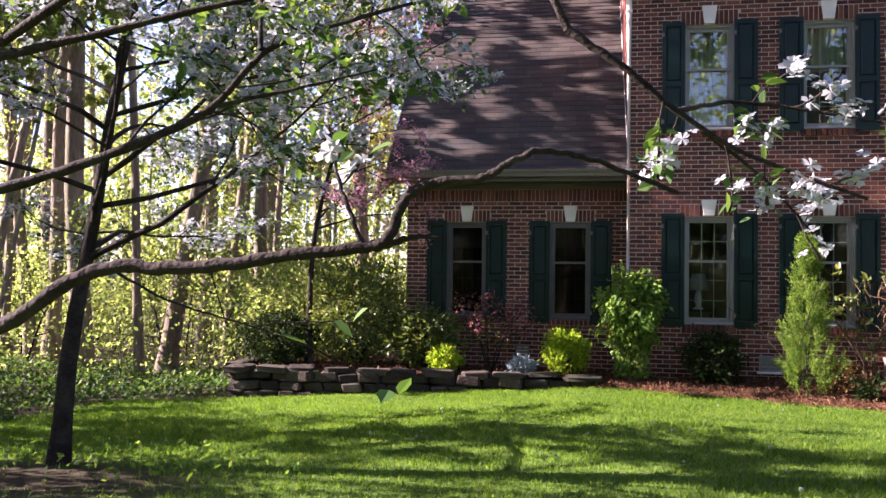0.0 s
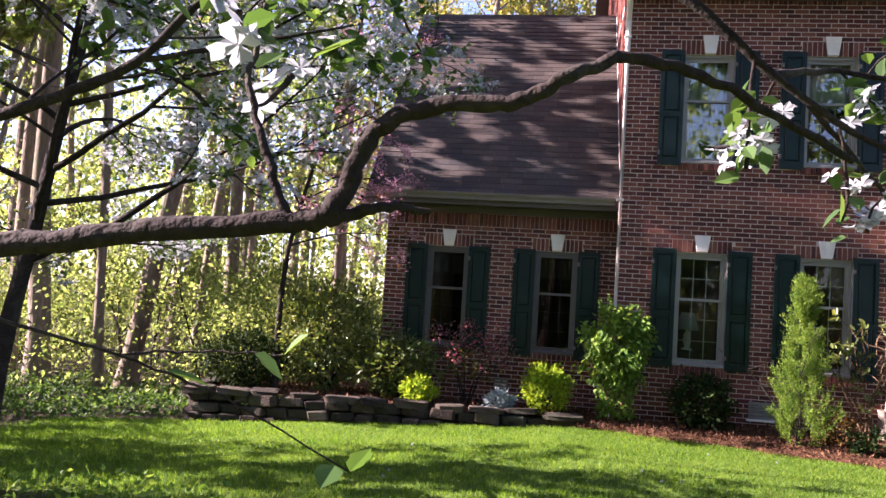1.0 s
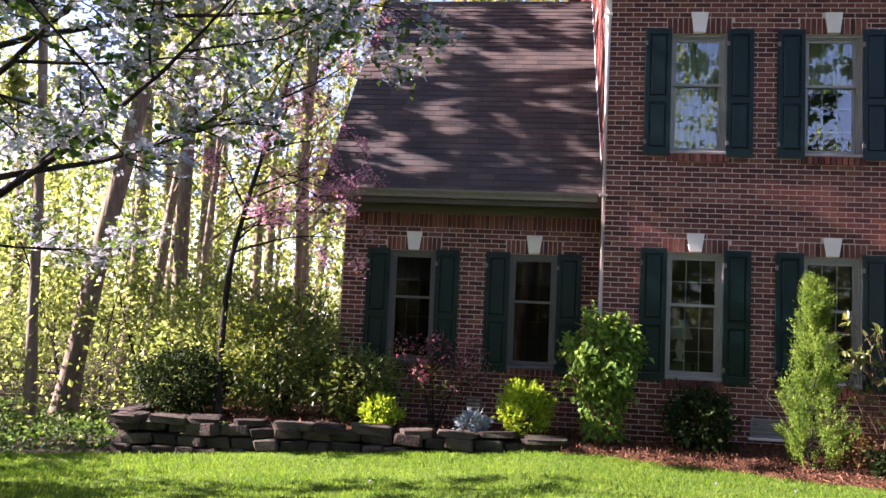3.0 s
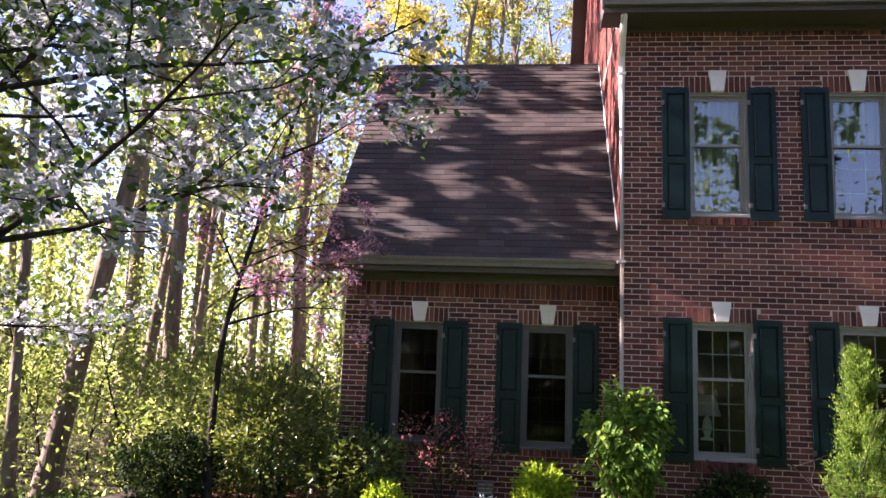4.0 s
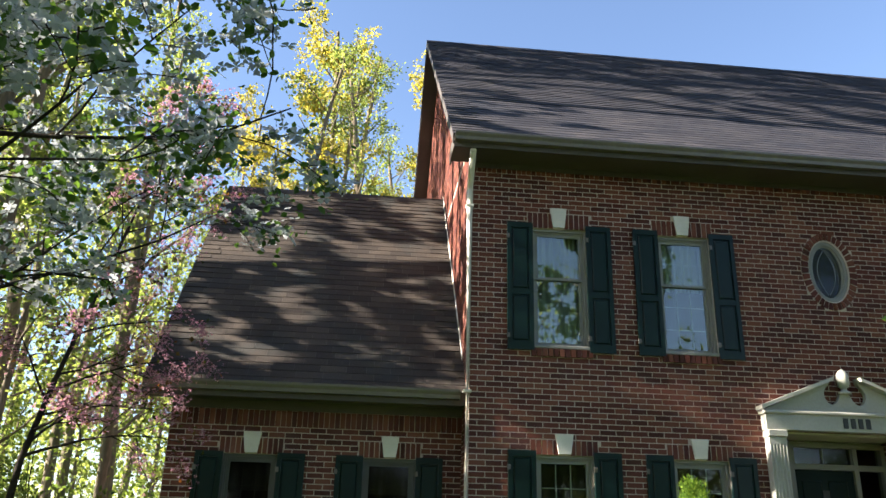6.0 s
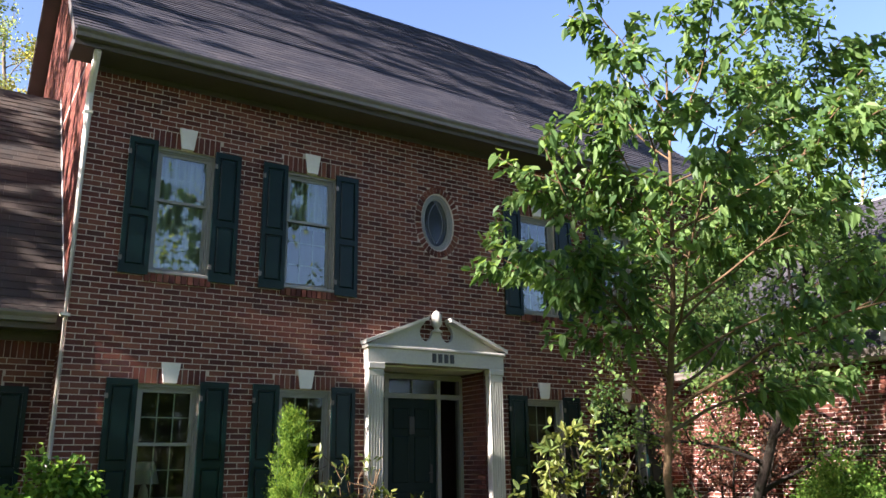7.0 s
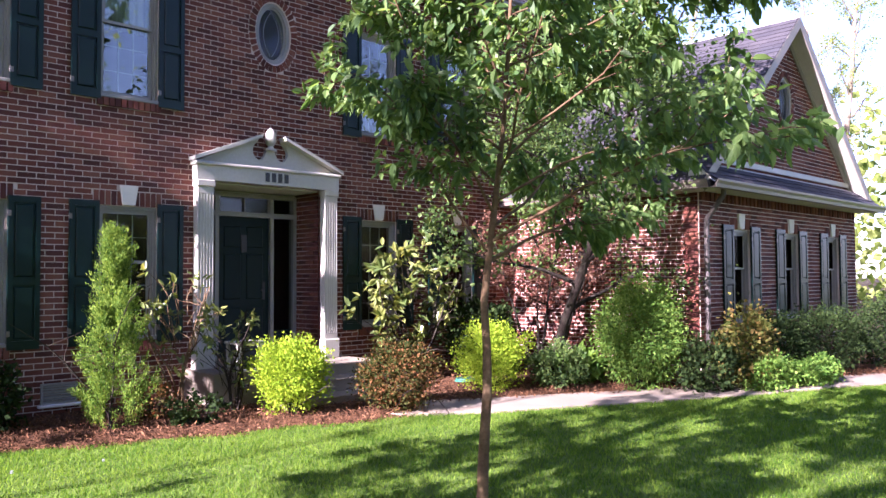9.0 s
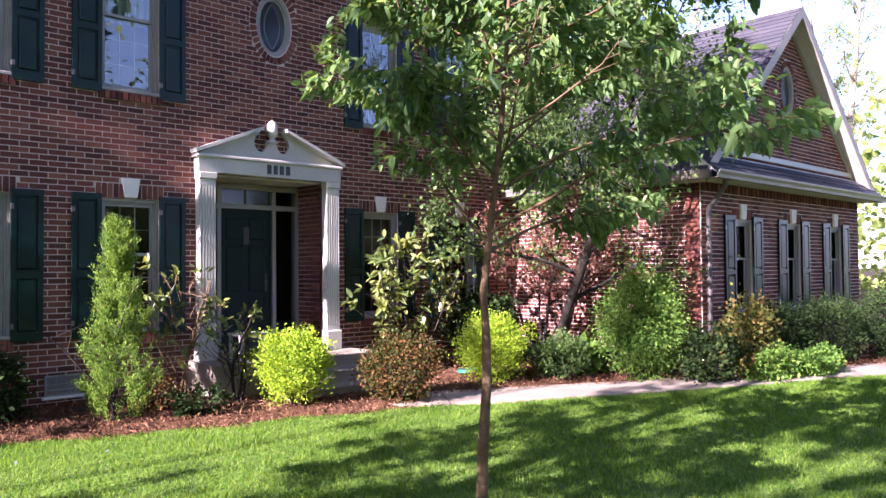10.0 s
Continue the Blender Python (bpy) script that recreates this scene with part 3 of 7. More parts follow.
def triangle_wall(name, m, base0, base1, zb, apex_x, apex_z, oval, seed, label, thick=0.25, zlow=None, pick=None):
    """A gable's brick triangle, with an oval opening cut through it."""
    rng = np.random.default_rng(seed)
    slab = Heap()
    ring = [(base0, 0, zb), (base1, 0, zb), (apex_x, 0, apex_z)]
    k = 48
    if oval:
        c, h, rx, rz = oval
        ang = np.linspace(0, 2 * np.pi, k, endpoint=False)
        tri = np.array([(p[0], p[2]) for p in ring])
        outer = []
        for t in ang:
            dv = np.array([math.cos(t), math.sin(t)])
            best = 1e9
            for i in range(3):
                p, q = tri[i], tri[(i + 1) % 3]
                e = q - p
                den = dv[0] * e[1] - dv[1] * e[0]
                if abs(den) > 1e-9:
                    wv = p - np.array([c, h])
                    s = (wv[0] * e[1] - wv[1] * e[0]) / den
                    u = (wv[0] * dv[1] - wv[1] * dv[0]) / den
                    if s > 0 and -1e-6 <= u <= 1 + 1e-6:
                        best = min(best, s)
            outer.append((c + dv[0] * best, 0, h + dv[1] * best))
        inner = [(c + rx * math.cos(t), 0, h + rz * math.sin(t)) for t in ang]
        back = [(p[0], thick, p[2]) for p in inner]
        f = [(i, (i + 1) % k, k + (i + 1) % k, k + i) for i in range(k)]
        slab.add(inner + outer, f)
        slab.add(inner + back, f)
        slab.add([(p[0], thick, p[2]) for p in ring], [(0, 1, 2)])
    else:
        slab.prism(ring, (0, 0, 0), (0, thick, 0))
    wall = tagged(new(name, slab.mesh(name, M_MORTAR)), label, "wall", kind="structure")
    wall.matrix_world = m
    pile = Heap()
    r, picked = 0, 0
    z = zb
    while z + COURSE < apex_z:
        zc = z + COURSE
        f = (zc - zb) / (apex_z - zb)
        lo, hi = base0 + (apex_x - base0) * f, base1 + (apex_x - base1) * f
        spans = [(lo, hi)]
        if oval:
            q = 1 - ((zc - COURSE / 2 - oval[1]) / (oval[3] + 0.104)) ** 2
            if q > 0:
                hw = (oval[2] + 0.104) * math.sqrt(q)
                spans = cut(spans, oval[0] - hw, oval[0] + hw)
        x = base0 - STRETCH * (0.5 if r % 2 else 1.0)
        while x < base1:
            for a, b in spans:
                p, q = max(a, x) + JOINT / 2, min(b, x + STRETCH) - JOINT / 2
                if q - p > 0.03:
                    t = 0.0042 + rng.uniform(-0.0012, 0.0012)
                    c0, d0 = z + JOINT / 2, z + COURSE - JOINT / 2
                    pile.add([(p, 0, c0), (q, 0, c0), (q, 0, d0), (p, 0, d0), (p, -t, c0), (q, -t, c0), (q, -t, d0), (p, -t, d0)],
                             [(4, 5, 6, 7), (0, 1, 5, 4), (1, 2, 6, 5), (2, 3, 7, 6), (3, 0, 4, 7)])
            x += STRETCH
        z += COURSE
        r += 1
    if oval:
        c, h, rx, rz = oval
        n = round(math.pi * (rx + rz + 0.1) / 0.075)
        for i in range(n):
            t0, t1 = 2 * math.pi * (i + 0.1) / n, 2 * math.pi * (i + 0.9) / n
            q = [(c + (rx + s) * math.cos(t), h + (rz + s) * math.sin(t)) for s, t in ((0.004, t0), (0.1, t0), (0.1, t1), (0.004, t1))]
            pile.add([(x, 0, zz) for x, zz in q] + [(x, -0.014, zz) for x, zz in q], [(7, 6, 5, 4), (0, 4, 5, 1), (1, 5, 6, 2), (2, 6, 7, 3), (3, 7, 4, 0)])
    part("brickwork", pile, M_BRICK, wall, "laid dark red bricks", kind="stuff")
    return wall


triangle_wall("wall_gable_top", Matrix.Translation((0, GAB_Y, 0)), GAB_C - (GAB_TOP - 0.1 - 3.06) / GSL, GAB_C + (GAB_TOP - 0.1 - 3.06) / GSL, 3.06, GAB_C, GAB_TOP - 0.1,
              (GAB_C, 4.8, 0.27, 0.44), 8, "brick gable with an oval window")
WEST = Matrix.Rotation(radians(-90), 4, "Z")
wall_west_wing = brick_wall("wall_west_wing", Matrix.Translation((GAB_X0, MAIN_Y, 0)) @ WEST, MAIN_Y - GAB_Y - 0.012, -0.3, 3.05, pick=(0, 4, 0.2, 3), rng_seed=6,
                            label="sunlit dark red brick side wall of the gable wing")
RIDGE_Y, RIDGE_Z, EAVE_Y, EAVE_Z = 18.05, 12.2, 11.93, 6.56
MSL = (RIDGE_Z - EAVE_Z) / (RIDGE_Y - EAVE_Y)
DEPTH = 2 * (RIDGE_Y - MAIN_Y)
# the tall side wall: u runs from the back (24.67) to the front
wall_west_main = brick_wall("wall_west_main", Matrix.Translation((MAIN_X0, MAIN_Y + DEPTH, 0)) @ WEST, DEPTH - 0.012, -0.3, EAVE_Z + 0.3,
                            edge=lambda z: (4.0 if z > 3.0 else DEPTH - 0.8, DEPTH - 0.012), rng_seed=9, label="tall sunlit brick side wall above the lower roof", skip=())
triangle_wall("wall_west_top", Matrix.Translation((MAIN_X0, MAIN_Y + DEPTH, 0)) @ WEST, 0.0, DEPTH, EAVE_Z + 0.3, DEPTH / 2, RIDGE_Z - 0.12, None, 10, "sunlit brick gable of the tall house")
shell = Heap()                                       # plain walls that close the house behind
shell.box(MAIN_X0, MAIN_X1, MAIN_Y + DEPTH - 0.2, MAIN_Y + DEPTH, -0.4, EAVE_Z + 0.2)
shell.box(MAIN_X1 - 0.25, MAIN_X1, MAIN_Y + 0.25, MAIN_Y + DEPTH - 0.2, -0.4, EAVE_Z + 0.2)
shell.prism([(MAIN_X1, MAIN_Y + 0.1, EAVE_Z + 0.2), (MAIN_X1, MAIN_Y + DEPTH, EAVE_Z + 0.2), (MAIN_X1, RIDGE_Y, RIDGE_Z - 0.2)], (-0.25, 0, 0), (0, 0, 0))
LRIDGE_Y, LRIDGE_Z, LEAVE_Y, LEAVE_Z = 16.33, 7.52, 12.64, 3.33
shell.box(LEFT_X0, LEFT_X0 + 0.25, LEFT_Y + 0.25, 19.4, -1.2, 3.2)
shell.box(LEFT_X0, MAIN_X0, 19.4, 19.6, -1.2, 3.2)
shell.prism([(LEFT_X0, LEFT_Y + 0.05, 3.2), (LEFT_X0, 19.6, 3.2), (LEFT_X0, LRIDGE_Y, LRIDGE_Z - 0.25)], (0, 0, 0), (0.25, 0, 0))
shell.box(GAB_X1 - 0.25, GAB_X1, GAB_Y + 0.25, 16.0, -0.4, 3.05)
shell.box(MAIN_X1, GAB_X1, 16.0, 16.2, -0.4, 3.05)
solid("wall_back", shell, M_BRICK, "plain brick walls closing the house behind", "wall", "structure")
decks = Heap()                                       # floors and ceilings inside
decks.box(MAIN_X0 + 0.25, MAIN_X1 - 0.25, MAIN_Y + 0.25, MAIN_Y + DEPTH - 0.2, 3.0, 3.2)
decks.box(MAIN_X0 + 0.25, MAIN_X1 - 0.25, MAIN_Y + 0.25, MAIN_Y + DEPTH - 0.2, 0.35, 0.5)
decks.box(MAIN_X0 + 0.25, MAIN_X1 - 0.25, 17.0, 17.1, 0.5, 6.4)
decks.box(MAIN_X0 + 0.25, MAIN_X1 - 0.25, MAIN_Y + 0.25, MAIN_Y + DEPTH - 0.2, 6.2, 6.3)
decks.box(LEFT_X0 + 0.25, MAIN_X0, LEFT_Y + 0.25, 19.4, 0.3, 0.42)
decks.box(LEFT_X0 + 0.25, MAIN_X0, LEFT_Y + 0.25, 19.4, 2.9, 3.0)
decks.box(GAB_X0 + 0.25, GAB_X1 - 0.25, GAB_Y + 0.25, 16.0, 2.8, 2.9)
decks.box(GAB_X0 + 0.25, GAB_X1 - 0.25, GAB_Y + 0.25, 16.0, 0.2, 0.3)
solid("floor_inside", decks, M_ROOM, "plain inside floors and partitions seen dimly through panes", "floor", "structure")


# ---- windows, shutters ----
def ring_frame(h, x0, x1, z0, z1, t, y0, y1, low=None):
    low = t if low is None else low
    h.box(x0, x0 + t, y0, y1, z0, z1)
    h.box(x1 - t, x1, y0, y1, z0, z1)
    h.box(x0 + t, x1 - t, y0, y1, z1 - t, z1)
    h.box(x0 + t, x1 - t, y0, y1, z0, z0 + low)


def make_window(w, h, material=M_GLASS, cols=3, grille=True, paint=M_SASH):
    win = thing("window_1", (0, 0, 0), "double-hung window with a beige painted frame", "window", kind="structure")
    fr = Heap()
    ring_frame(fr, -w / 2, w / 2, 0, h, 0.035, 0.03, 0.14)
    ring_frame(fr, -w / 2 + 0.035, w / 2 - 0.035, 0.035, h - 0.035, 0.02, 0.055, 0.14)
    part("window_frame", fr, paint, win)
    si = Heap()
    si.chamfer_box(-w / 2 - 0.01, w / 2 + 0.01, -0.035, 0.06, -0.004, 0.04, 0.008)
    part("window_sill", si, paint, win)
    meet = h * 0.585
    for nm, z0, z1, y in (("upper_sash", meet - 0.02, h - 0.055, 0.07), ("lower_sash", 0.05, meet + 0.02, 0.1)):
        s = Heap()
        x0, x1 = -w / 2 + 0.055, w / 2 - 0.055
        ring_frame(s, x0, x1, z0, z1, 0.038, y, y + 0.028, 0.05 if nm == "lower_sash" else 0.035)
        sash = part(nm, s, paint, win)
        g = Heap()
        g.box(x0 + 0.036, x1 - 0.036, y + 0.01, y + 0.014, z0 + 0.034, z1 - 0.036)
        pane = part("pane", g, material, sash)
        pane.visible_shadow = False
        if grille:
            b = Heap()
            for i in range(1, cols):
                x = x0 + 0.038 + (x1 - x0 - 0.076) * i / cols
                b.box(x - 0.006, x + 0.006, y + 0.016, y + 0.024, z0 + 0.034, z1 - 0.036)
            for i in range(1, 2 if nm == "upper_sash" else 3):
                z = z0 + (z1 - z0) * i / (2 if nm == "upper_sash" else 3)
                b.box(x0 + 0.036, x1 - 0.036, y + 0.0165, y + 0.0235, z - 0.006, z + 0.006)
            part("grille", b, M_TRIM, sash)
    return win


def make_shutter(w, h):
    sh = thing("shutter", (0, 0, 0), "dark teal painted panelled shutter beside a window", "shutter", "window shutters")
    f = Heap()
    st, top, bot = 0.052, 0.07, 0.1
    mid = h * 0.44
    y0, y1 = -0.046, -0.012
    f.box(-w / 2, -w / 2 + st, y0, y1, 0, h)
    f.box(w / 2 - st, w / 2, y0, y1, 0, h)
    for a, b in ((0, bot), (mid - 0.035, mid + 0.035), (h - top, h)):
        f.box(-w / 2 + st, w / 2 - st, y0, y1, a, b)
    frame_part = part("frame", f, M_SHUTTER, sh)
    for z in (0.18, h - 0.2):
        b = Heap()
        b.chamfer_box(-w / 2 - 0.012, -w / 2 + 0.03, y0 - 0.006, y0 + 0.002, z - 0.03, z + 0.03, 0.003)
        tube(b, [(-w / 2 - 0.006, y0 - 0.003, z - 0.035), (-w / 2 - 0.006, y0 - 0.003, z + 0.035)], [0.006, 0.006], 6)
        part("hinge", b, M_GUTTER, frame_part, "tan metal hinge")
    for a, b in ((bot, mid - 0.035), (mid + 0.035, h - top)):
        p = Heap()
        p.box(-w / 2 + st, w / 2 - st, -0.026, y1, a, b)
        p.chamfer_box(-w / 2 + st + 0.018, w / 2 - st - 0.018, -0.043, -0.026, a + 0.02, b - 0.02, 0.014)
        part("panel", p, M_SHUTTER, sh)
    return sh


count = [0]


def put_windows(spots, y, w, shut_h, shut_z, material=M_GLASS, sw=0.34, gap=0.0, paint=M_SASH):
    first = make_window(w, spots[0][2] - spots[0][1], material, paint=paint)
    shut = make_shutter(sw, shut_h)
    for i, (c, a, b) in enumerate(spots):
        win = first if i == 0 else copy_thing(first, Matrix())
        win.matrix_basis = Matrix.Translation((c, y, a))
        count[0] += 1
        win.name = "window_%d" % count[0]
        for j, s in enumerate((-1, 1)):
            m = Matrix.Translation((c + s * (w / 2 + sw / 2 - 0.012 + gap), y, a + shut_z)) @ Matrix.Rotation(radians(s * 0.6), 4, "Z")
            if i == 0 and j == 0:
                shut.matrix_basis = m
            else:
                copy_thing(shut, m)


put_windows(main_windows[:4], MAIN_Y, 0.74, 1.72, -0.035)
put_windows(main_windows[4:], MAIN_Y, 0.74, 1.72, -0.035, M_GLASS_UP)
put_windows(left_windows, LEFT_Y, 0.68, 1.68, -0.06, M_GLASS_DARK, paint=M_SASH_D)
put_windows(gable_windows, GAB_Y, 0.64, 1.6, -0.04, M_GLASS_DARK)


def oval_window(name, c, y, h, rx, rz):
    win = thing(name, (c, y, h), "small oval window in a brick ring", "window", kind="structure")
    f = Heap()
    k = 40
    for r0, r1, y0, y1 in ((1.0, 0.80, 0.02, 0.1), (0.82, 0.70, 0.045, 0.09)):
        t = np.linspace(0, 2 * np.pi, k, endpoint=False)
        rings = [np.stack([rx * r * np.cos(t), np.full(k, yy), rz * (1 - (1 - r) * rx / rz) * np.sin(t)], 1) for r, yy in ((r0, y1), (r0, y0), (r1, y0), (r1, y1))]
        i = np.arange(k)
        q = np.concatenate([np.stack([a * k + i, a * k + (i + 1) % k, (a + 1) * k + (i + 1) % k, (a + 1) * k + i], 1) for a in range(3)])
        f.add(np.vstack(rings), q)
    part("window_frame", f, M_SASH, win)
    g = Heap()
    t = np.linspace(0, 2 * np.pi, k, endpoint=False)
    g.prism(np.stack([rx * 0.75 * np.cos(t), 0 * t, rz * 0.83 * np.sin(t)], 1), (0, 0.066, 0), (0, 0.07, 0))
    pane = part("pane", g, M_GLASS, win)
    pane.visible_shadow = False
    l = Heap()
    for s in (-1, 1):
        a = np.linspace(-1, 1, 12)
        tube(l, np.stack([s * rx * 0.4 * (1 - a * a) + s * 0.01, np.full(12, 0.062), rz * 0.7 * a], 1), np.full(12, 0.006), 4)
    part("grille", l, M_SASH, win)
    return win


oval_window("window_20", 6.42, MAIN_Y, 5.13, 0.29, 0.45)
oval_window("window_21", GAB_C, GAB_Y, 4.8, 0.27, 0.44)


def curtain(c, y, z0, z1, w, material=M_CLOTH, name="curtain", label="pale cloth curtain hanging behind a pane", folds=7):
    n = 60
    x = np.linspace(-w / 2, w / 2, n)
    dy = 0.03 * np.sin(np.linspace(0, folds * 2 * np.pi, n)) + 0.01 * np.sin(np.linspace(0, 31, n))
    h = Heap()
    v = np.concatenate([np.stack([c + x, y + dy, np.full(n, z)], 1) for z in (z0, z1)] + [np.stack([c + x, y + dy + 0.006, np.full(n, z)], 1) for z in (z0, z1)])
    i = np.arange(n - 1)
    h.add(v, np.concatenate([np.stack([i, i + 1, n + i + 1, n + i], 1), np.stack([2 * n + i, 3 * n + i, 3 * n + i + 1, 2 * n + i + 1], 1)]))
    solid(name, h, material, label, "curtain", smooth=True)


for c, a, b in left_windows:
    curtain(c, LEFT_Y + 0.3, b - 0.42, b + 0.04, 0.72, M_BLIND, "blind", "grey cloth blind half drawn behind a pane", 0.2)

for (c, a, b), drop in zip(main_windows[4:6], (0.02, 0.9)):
    curtain(c, MAIN_Y + 0.2, a + drop, b, 0.76, M_CLOTH)


# ---- roofs ----
shingle_stock = []


def slope(heap, origin, a, u, la, lu, rng, owner=None, pick=None, tab=0.305, expo=0.142, inside=None):
    """Shingles on a slope: origin at the eave, a along it, u up it. inside(s, t): whether a place is roofed."""
    a, u, o = (np.array(q, float) for q in (a, u, origin))
    n = np.cross(a, u)
    n /= np.linalg.norm(n)
    if n[2] < 0:
        n = -n
    picked = 0
    for r in range(int(lu / expo)):
        t0, t1 = r * expo, min(lu, (r + 1) * expo + 0.02)
        s = -rng.uniform(0, tab)
        while s < la:
            w = tab * rng.uniform(0.8, 1.2)
            p, q = max(0, s), min(la, s + w - 0.004)
            if q - p > 0.03 and (inside is None or inside((p + q) / 2, (t0 + t1) / 2)):
                if pick and picked < 300 and pick[0] < p < pick[1] and pick[2] < t0 < pick[3] and s > 0 and s + w < la:
                    shingle_stock.append((owner, o + a * p + u * t0, a, u, n, q - p))
                    picked += 1
                else:
                    h0, h1, d = 0.014 + rng.uniform(-0.002, 0.004), 0.003, rng.uniform(-0.006, 0.006)
                    c = [o + a * x + u * y + n * z for x, y, z in ((p, t0 + d, h0), (q, t0 + d, h0), (q, t1, h1), (p, t1, h1), (p, t0 + d, 0), (q, t0 + d, 0), (q, t1, 0), (p, t1, 0))]
                    heap.add(c, [(0, 1, 2, 3), (4, 5, 1, 0), (5, 6, 2, 1), (7, 4, 0, 3)])
            s += w


def roof_plane(heap, p, thick):
    """A slab whose top is the four-cornered plane p."""
    p = [Vector(q) for q in p]
    n = (p[1] - p[0]).cross(p[3] - p[0]).normalized()
    if n.z < 0:
        n = -n
    low = [q - n * thick for q in p]
    heap.add([tuple(q) for q in p + low], [(0, 1, 2, 3), (7, 6, 5, 4), (0, 4, 5, 1), (1, 5, 6, 2), (2, 6, 7, 3), (3, 7, 4, 0)])


def gutter_run(parent, p, q, out, size=0.11):
    """An ogee gutter from p to q; out: the horizontal way away from the wall."""
    p, q, o = Vector(p), Vector(q), Vector(out)
    up = Vector((0, 0, 1))
    prof = [(0, 0), (0, -size), (size * 0.75, -size), (size * 0.82, -size * 0.6), (size * 1.05, -size * 0.25), (size * 1.08, 0), (size * 0.98, 0.0), (size * 0.95, -size * 0.22),
            (size * 0.72, -size * 0.56), (size * 0.68, -size * 0.93), (0.008, -size * 0.93), (0.008, 0)]
    h = Heap()
    h.prism([tuple(p + o * x + up * z) for x, z in prof], (0, 0, 0), tuple(q - p))
    part("gutter", h, M_GUTTER, parent, "tan metal gutter")


rng_roof = np.random.default_rng(21)
RX0, RX1 = 1.2, 13.2
roof_main = Heap()
roof_plane(roof_main, [(RX0, EAVE_Y, EAVE_Z), (RX1, EAVE_Y, EAVE_Z), (RX1, RIDGE_Y, RIDGE_Z), (RX0, RIDGE_Y, RIDGE_Z)], 0.14)
back_y = 2 * RIDGE_Y - EAVE_Y
roof_plane(roof_main, [(RX1, back_y, EAVE_Z), (RX0, back_y, EAVE_Z), (RX0, RIDGE_Y, RIDGE_Z), (RX1, RIDGE_Y, RIDGE_Z)], 0.14)
roof_main = solid("roof_main", roof_main, M_SOFFIT, "steep roof of dark weathered shingles", "roof", "structure")
sh = Heap()
um = Vector((0, RIDGE_Y - EAVE_Y, RIDGE_Z - EAVE_Z))
slope(sh, (RX0 - 0.02, EAVE_Y - 0.03, EAVE_Z - 0.027), (1, 0, 0), tuple(um.normalized()), RX1 - RX0 + 0.04, um.length + 0.03, rng_roof, roof_main, (0.3, 7, 0.2, 2.4))
part("shingles", sh, M_SLATE, roof_main, "weathered blue-grey shingles", kind="stuff")
eb = Heap()
eb.box(RX0, RX1, EAVE_Y + 0.02, MAIN_Y - 0.02, EAVE_Z - 0.17, EAVE_Z - 0.14)
eb.box(RX0, RX1, EAVE_Y, EAVE_Y + 0.02, EAVE_Z - 0.19, EAVE_Z - 0.005)
eb.box(RX0, RX0 + 0.02, EAVE_Y + 0.02, MAIN_Y + 0.1, EAVE_Z - 0.169, EAVE_Z + 0.05)
eb.box(MAIN_X0 + 0.02, MAIN_X1, MAIN_Y - 0.04, MAIN_Y - 0.022, EAVE_Z - 0.24, EAVE_Z - 0.17)
part("eave_box", eb, M_SOFFIT, roof_main, "brown boxed eave")
rk = Heap()
for y0, z0, y1, z1 in ((EAVE_Y, EAVE_Z, RIDGE_Y, RIDGE_Z), (RIDGE_Y, RIDGE_Z, back_y, EAVE_Z)):
    for x in (RX0 - 0.022, RX1 + 0.002):
        rk.prism([(x, y0, z0 - 0.01), (x, y1, z1 - 0.01), (x, y1, z1 - 0.15), (x, y0, z0 - 0.15)], (0, 0, 0), (0.02, 0, 0))
part("rake_board", rk, M_SOFFIT, roof_main, "brown rake board")
gutter_run(roof_main, (RX0, EAVE_Y - 0.002, EAVE_Z - 0.01), (RX1, EAVE_Y - 0.002, EAVE_Z - 0.01), (0, -1, 0))
cap = Heap()
for i in range(40):
    x0 = RX0 - 0.02 + i * 0.301
    cap.prism([(x0, RIDGE_Y - 0.13, RIDGE_Z - 0.1), (x0, RIDGE_Y, RIDGE_Z + 0.025), (x0, RIDGE_Y + 0.13, RIDGE_Z - 0.1), (x0, RIDGE_Y, RIDGE_Z + 0.012)], (0, 0, 0), (0.3, 0, 0.004))
part("ridge_cap", cap, M_SLATE, roof_main)

LX0 = -2.42
roof_left = Heap()
roof_plane(roof_left, [(LX0, LEAVE_Y, LEAVE_Z), (MAIN_X0, LEAVE_Y, LEAVE_Z), (MAIN_X0, LRIDGE_Y, LRIDGE_Z), (LX0, LRIDGE_Y, LRIDGE_Z)], 0.12)
lb = 2 * LRIDGE_Y - LEAVE_Y
roof_plane(roof_left, [(MAIN_X0, lb, LEAVE_Z), (LX0, lb, LEAVE_Z), (LX0, LRIDGE_Y, LRIDGE_Z), (MAIN_X0, LRIDGE_Y, LRIDGE_Z)], 0.12)
roof_left = solid("roof_left_wing", roof_left, M_SOFFIT, "steep roof of brown weathered shingles in dappled sun", "roof", "structure")
sh = Heap()
ul = Vector((0, LRIDGE_Y - LEAVE_Y, LRIDGE_Z - LEAVE_Z))
slope(sh, (LX0 - 0.02, LEAVE_Y - 0.03, LEAVE_Z - 0.034), (1, 0, 0), tuple(ul.normalized()), MAIN_X0 - LX0 + 0.02, ul.length + 0.03, rng_roof, roof_left, (0.2, 3.6, 0.1, 4.4))
part("shingles", sh, M_SHINGLE, roof_left, "weathered brown shingles", kind="stuff")
eb = Heap()
eb.box(LX0, MAIN_X0, LEAVE_Y + 0.02, LEFT_Y - 0.02, LEAVE_Z - 0.17, LEAVE_Z - 0.14)
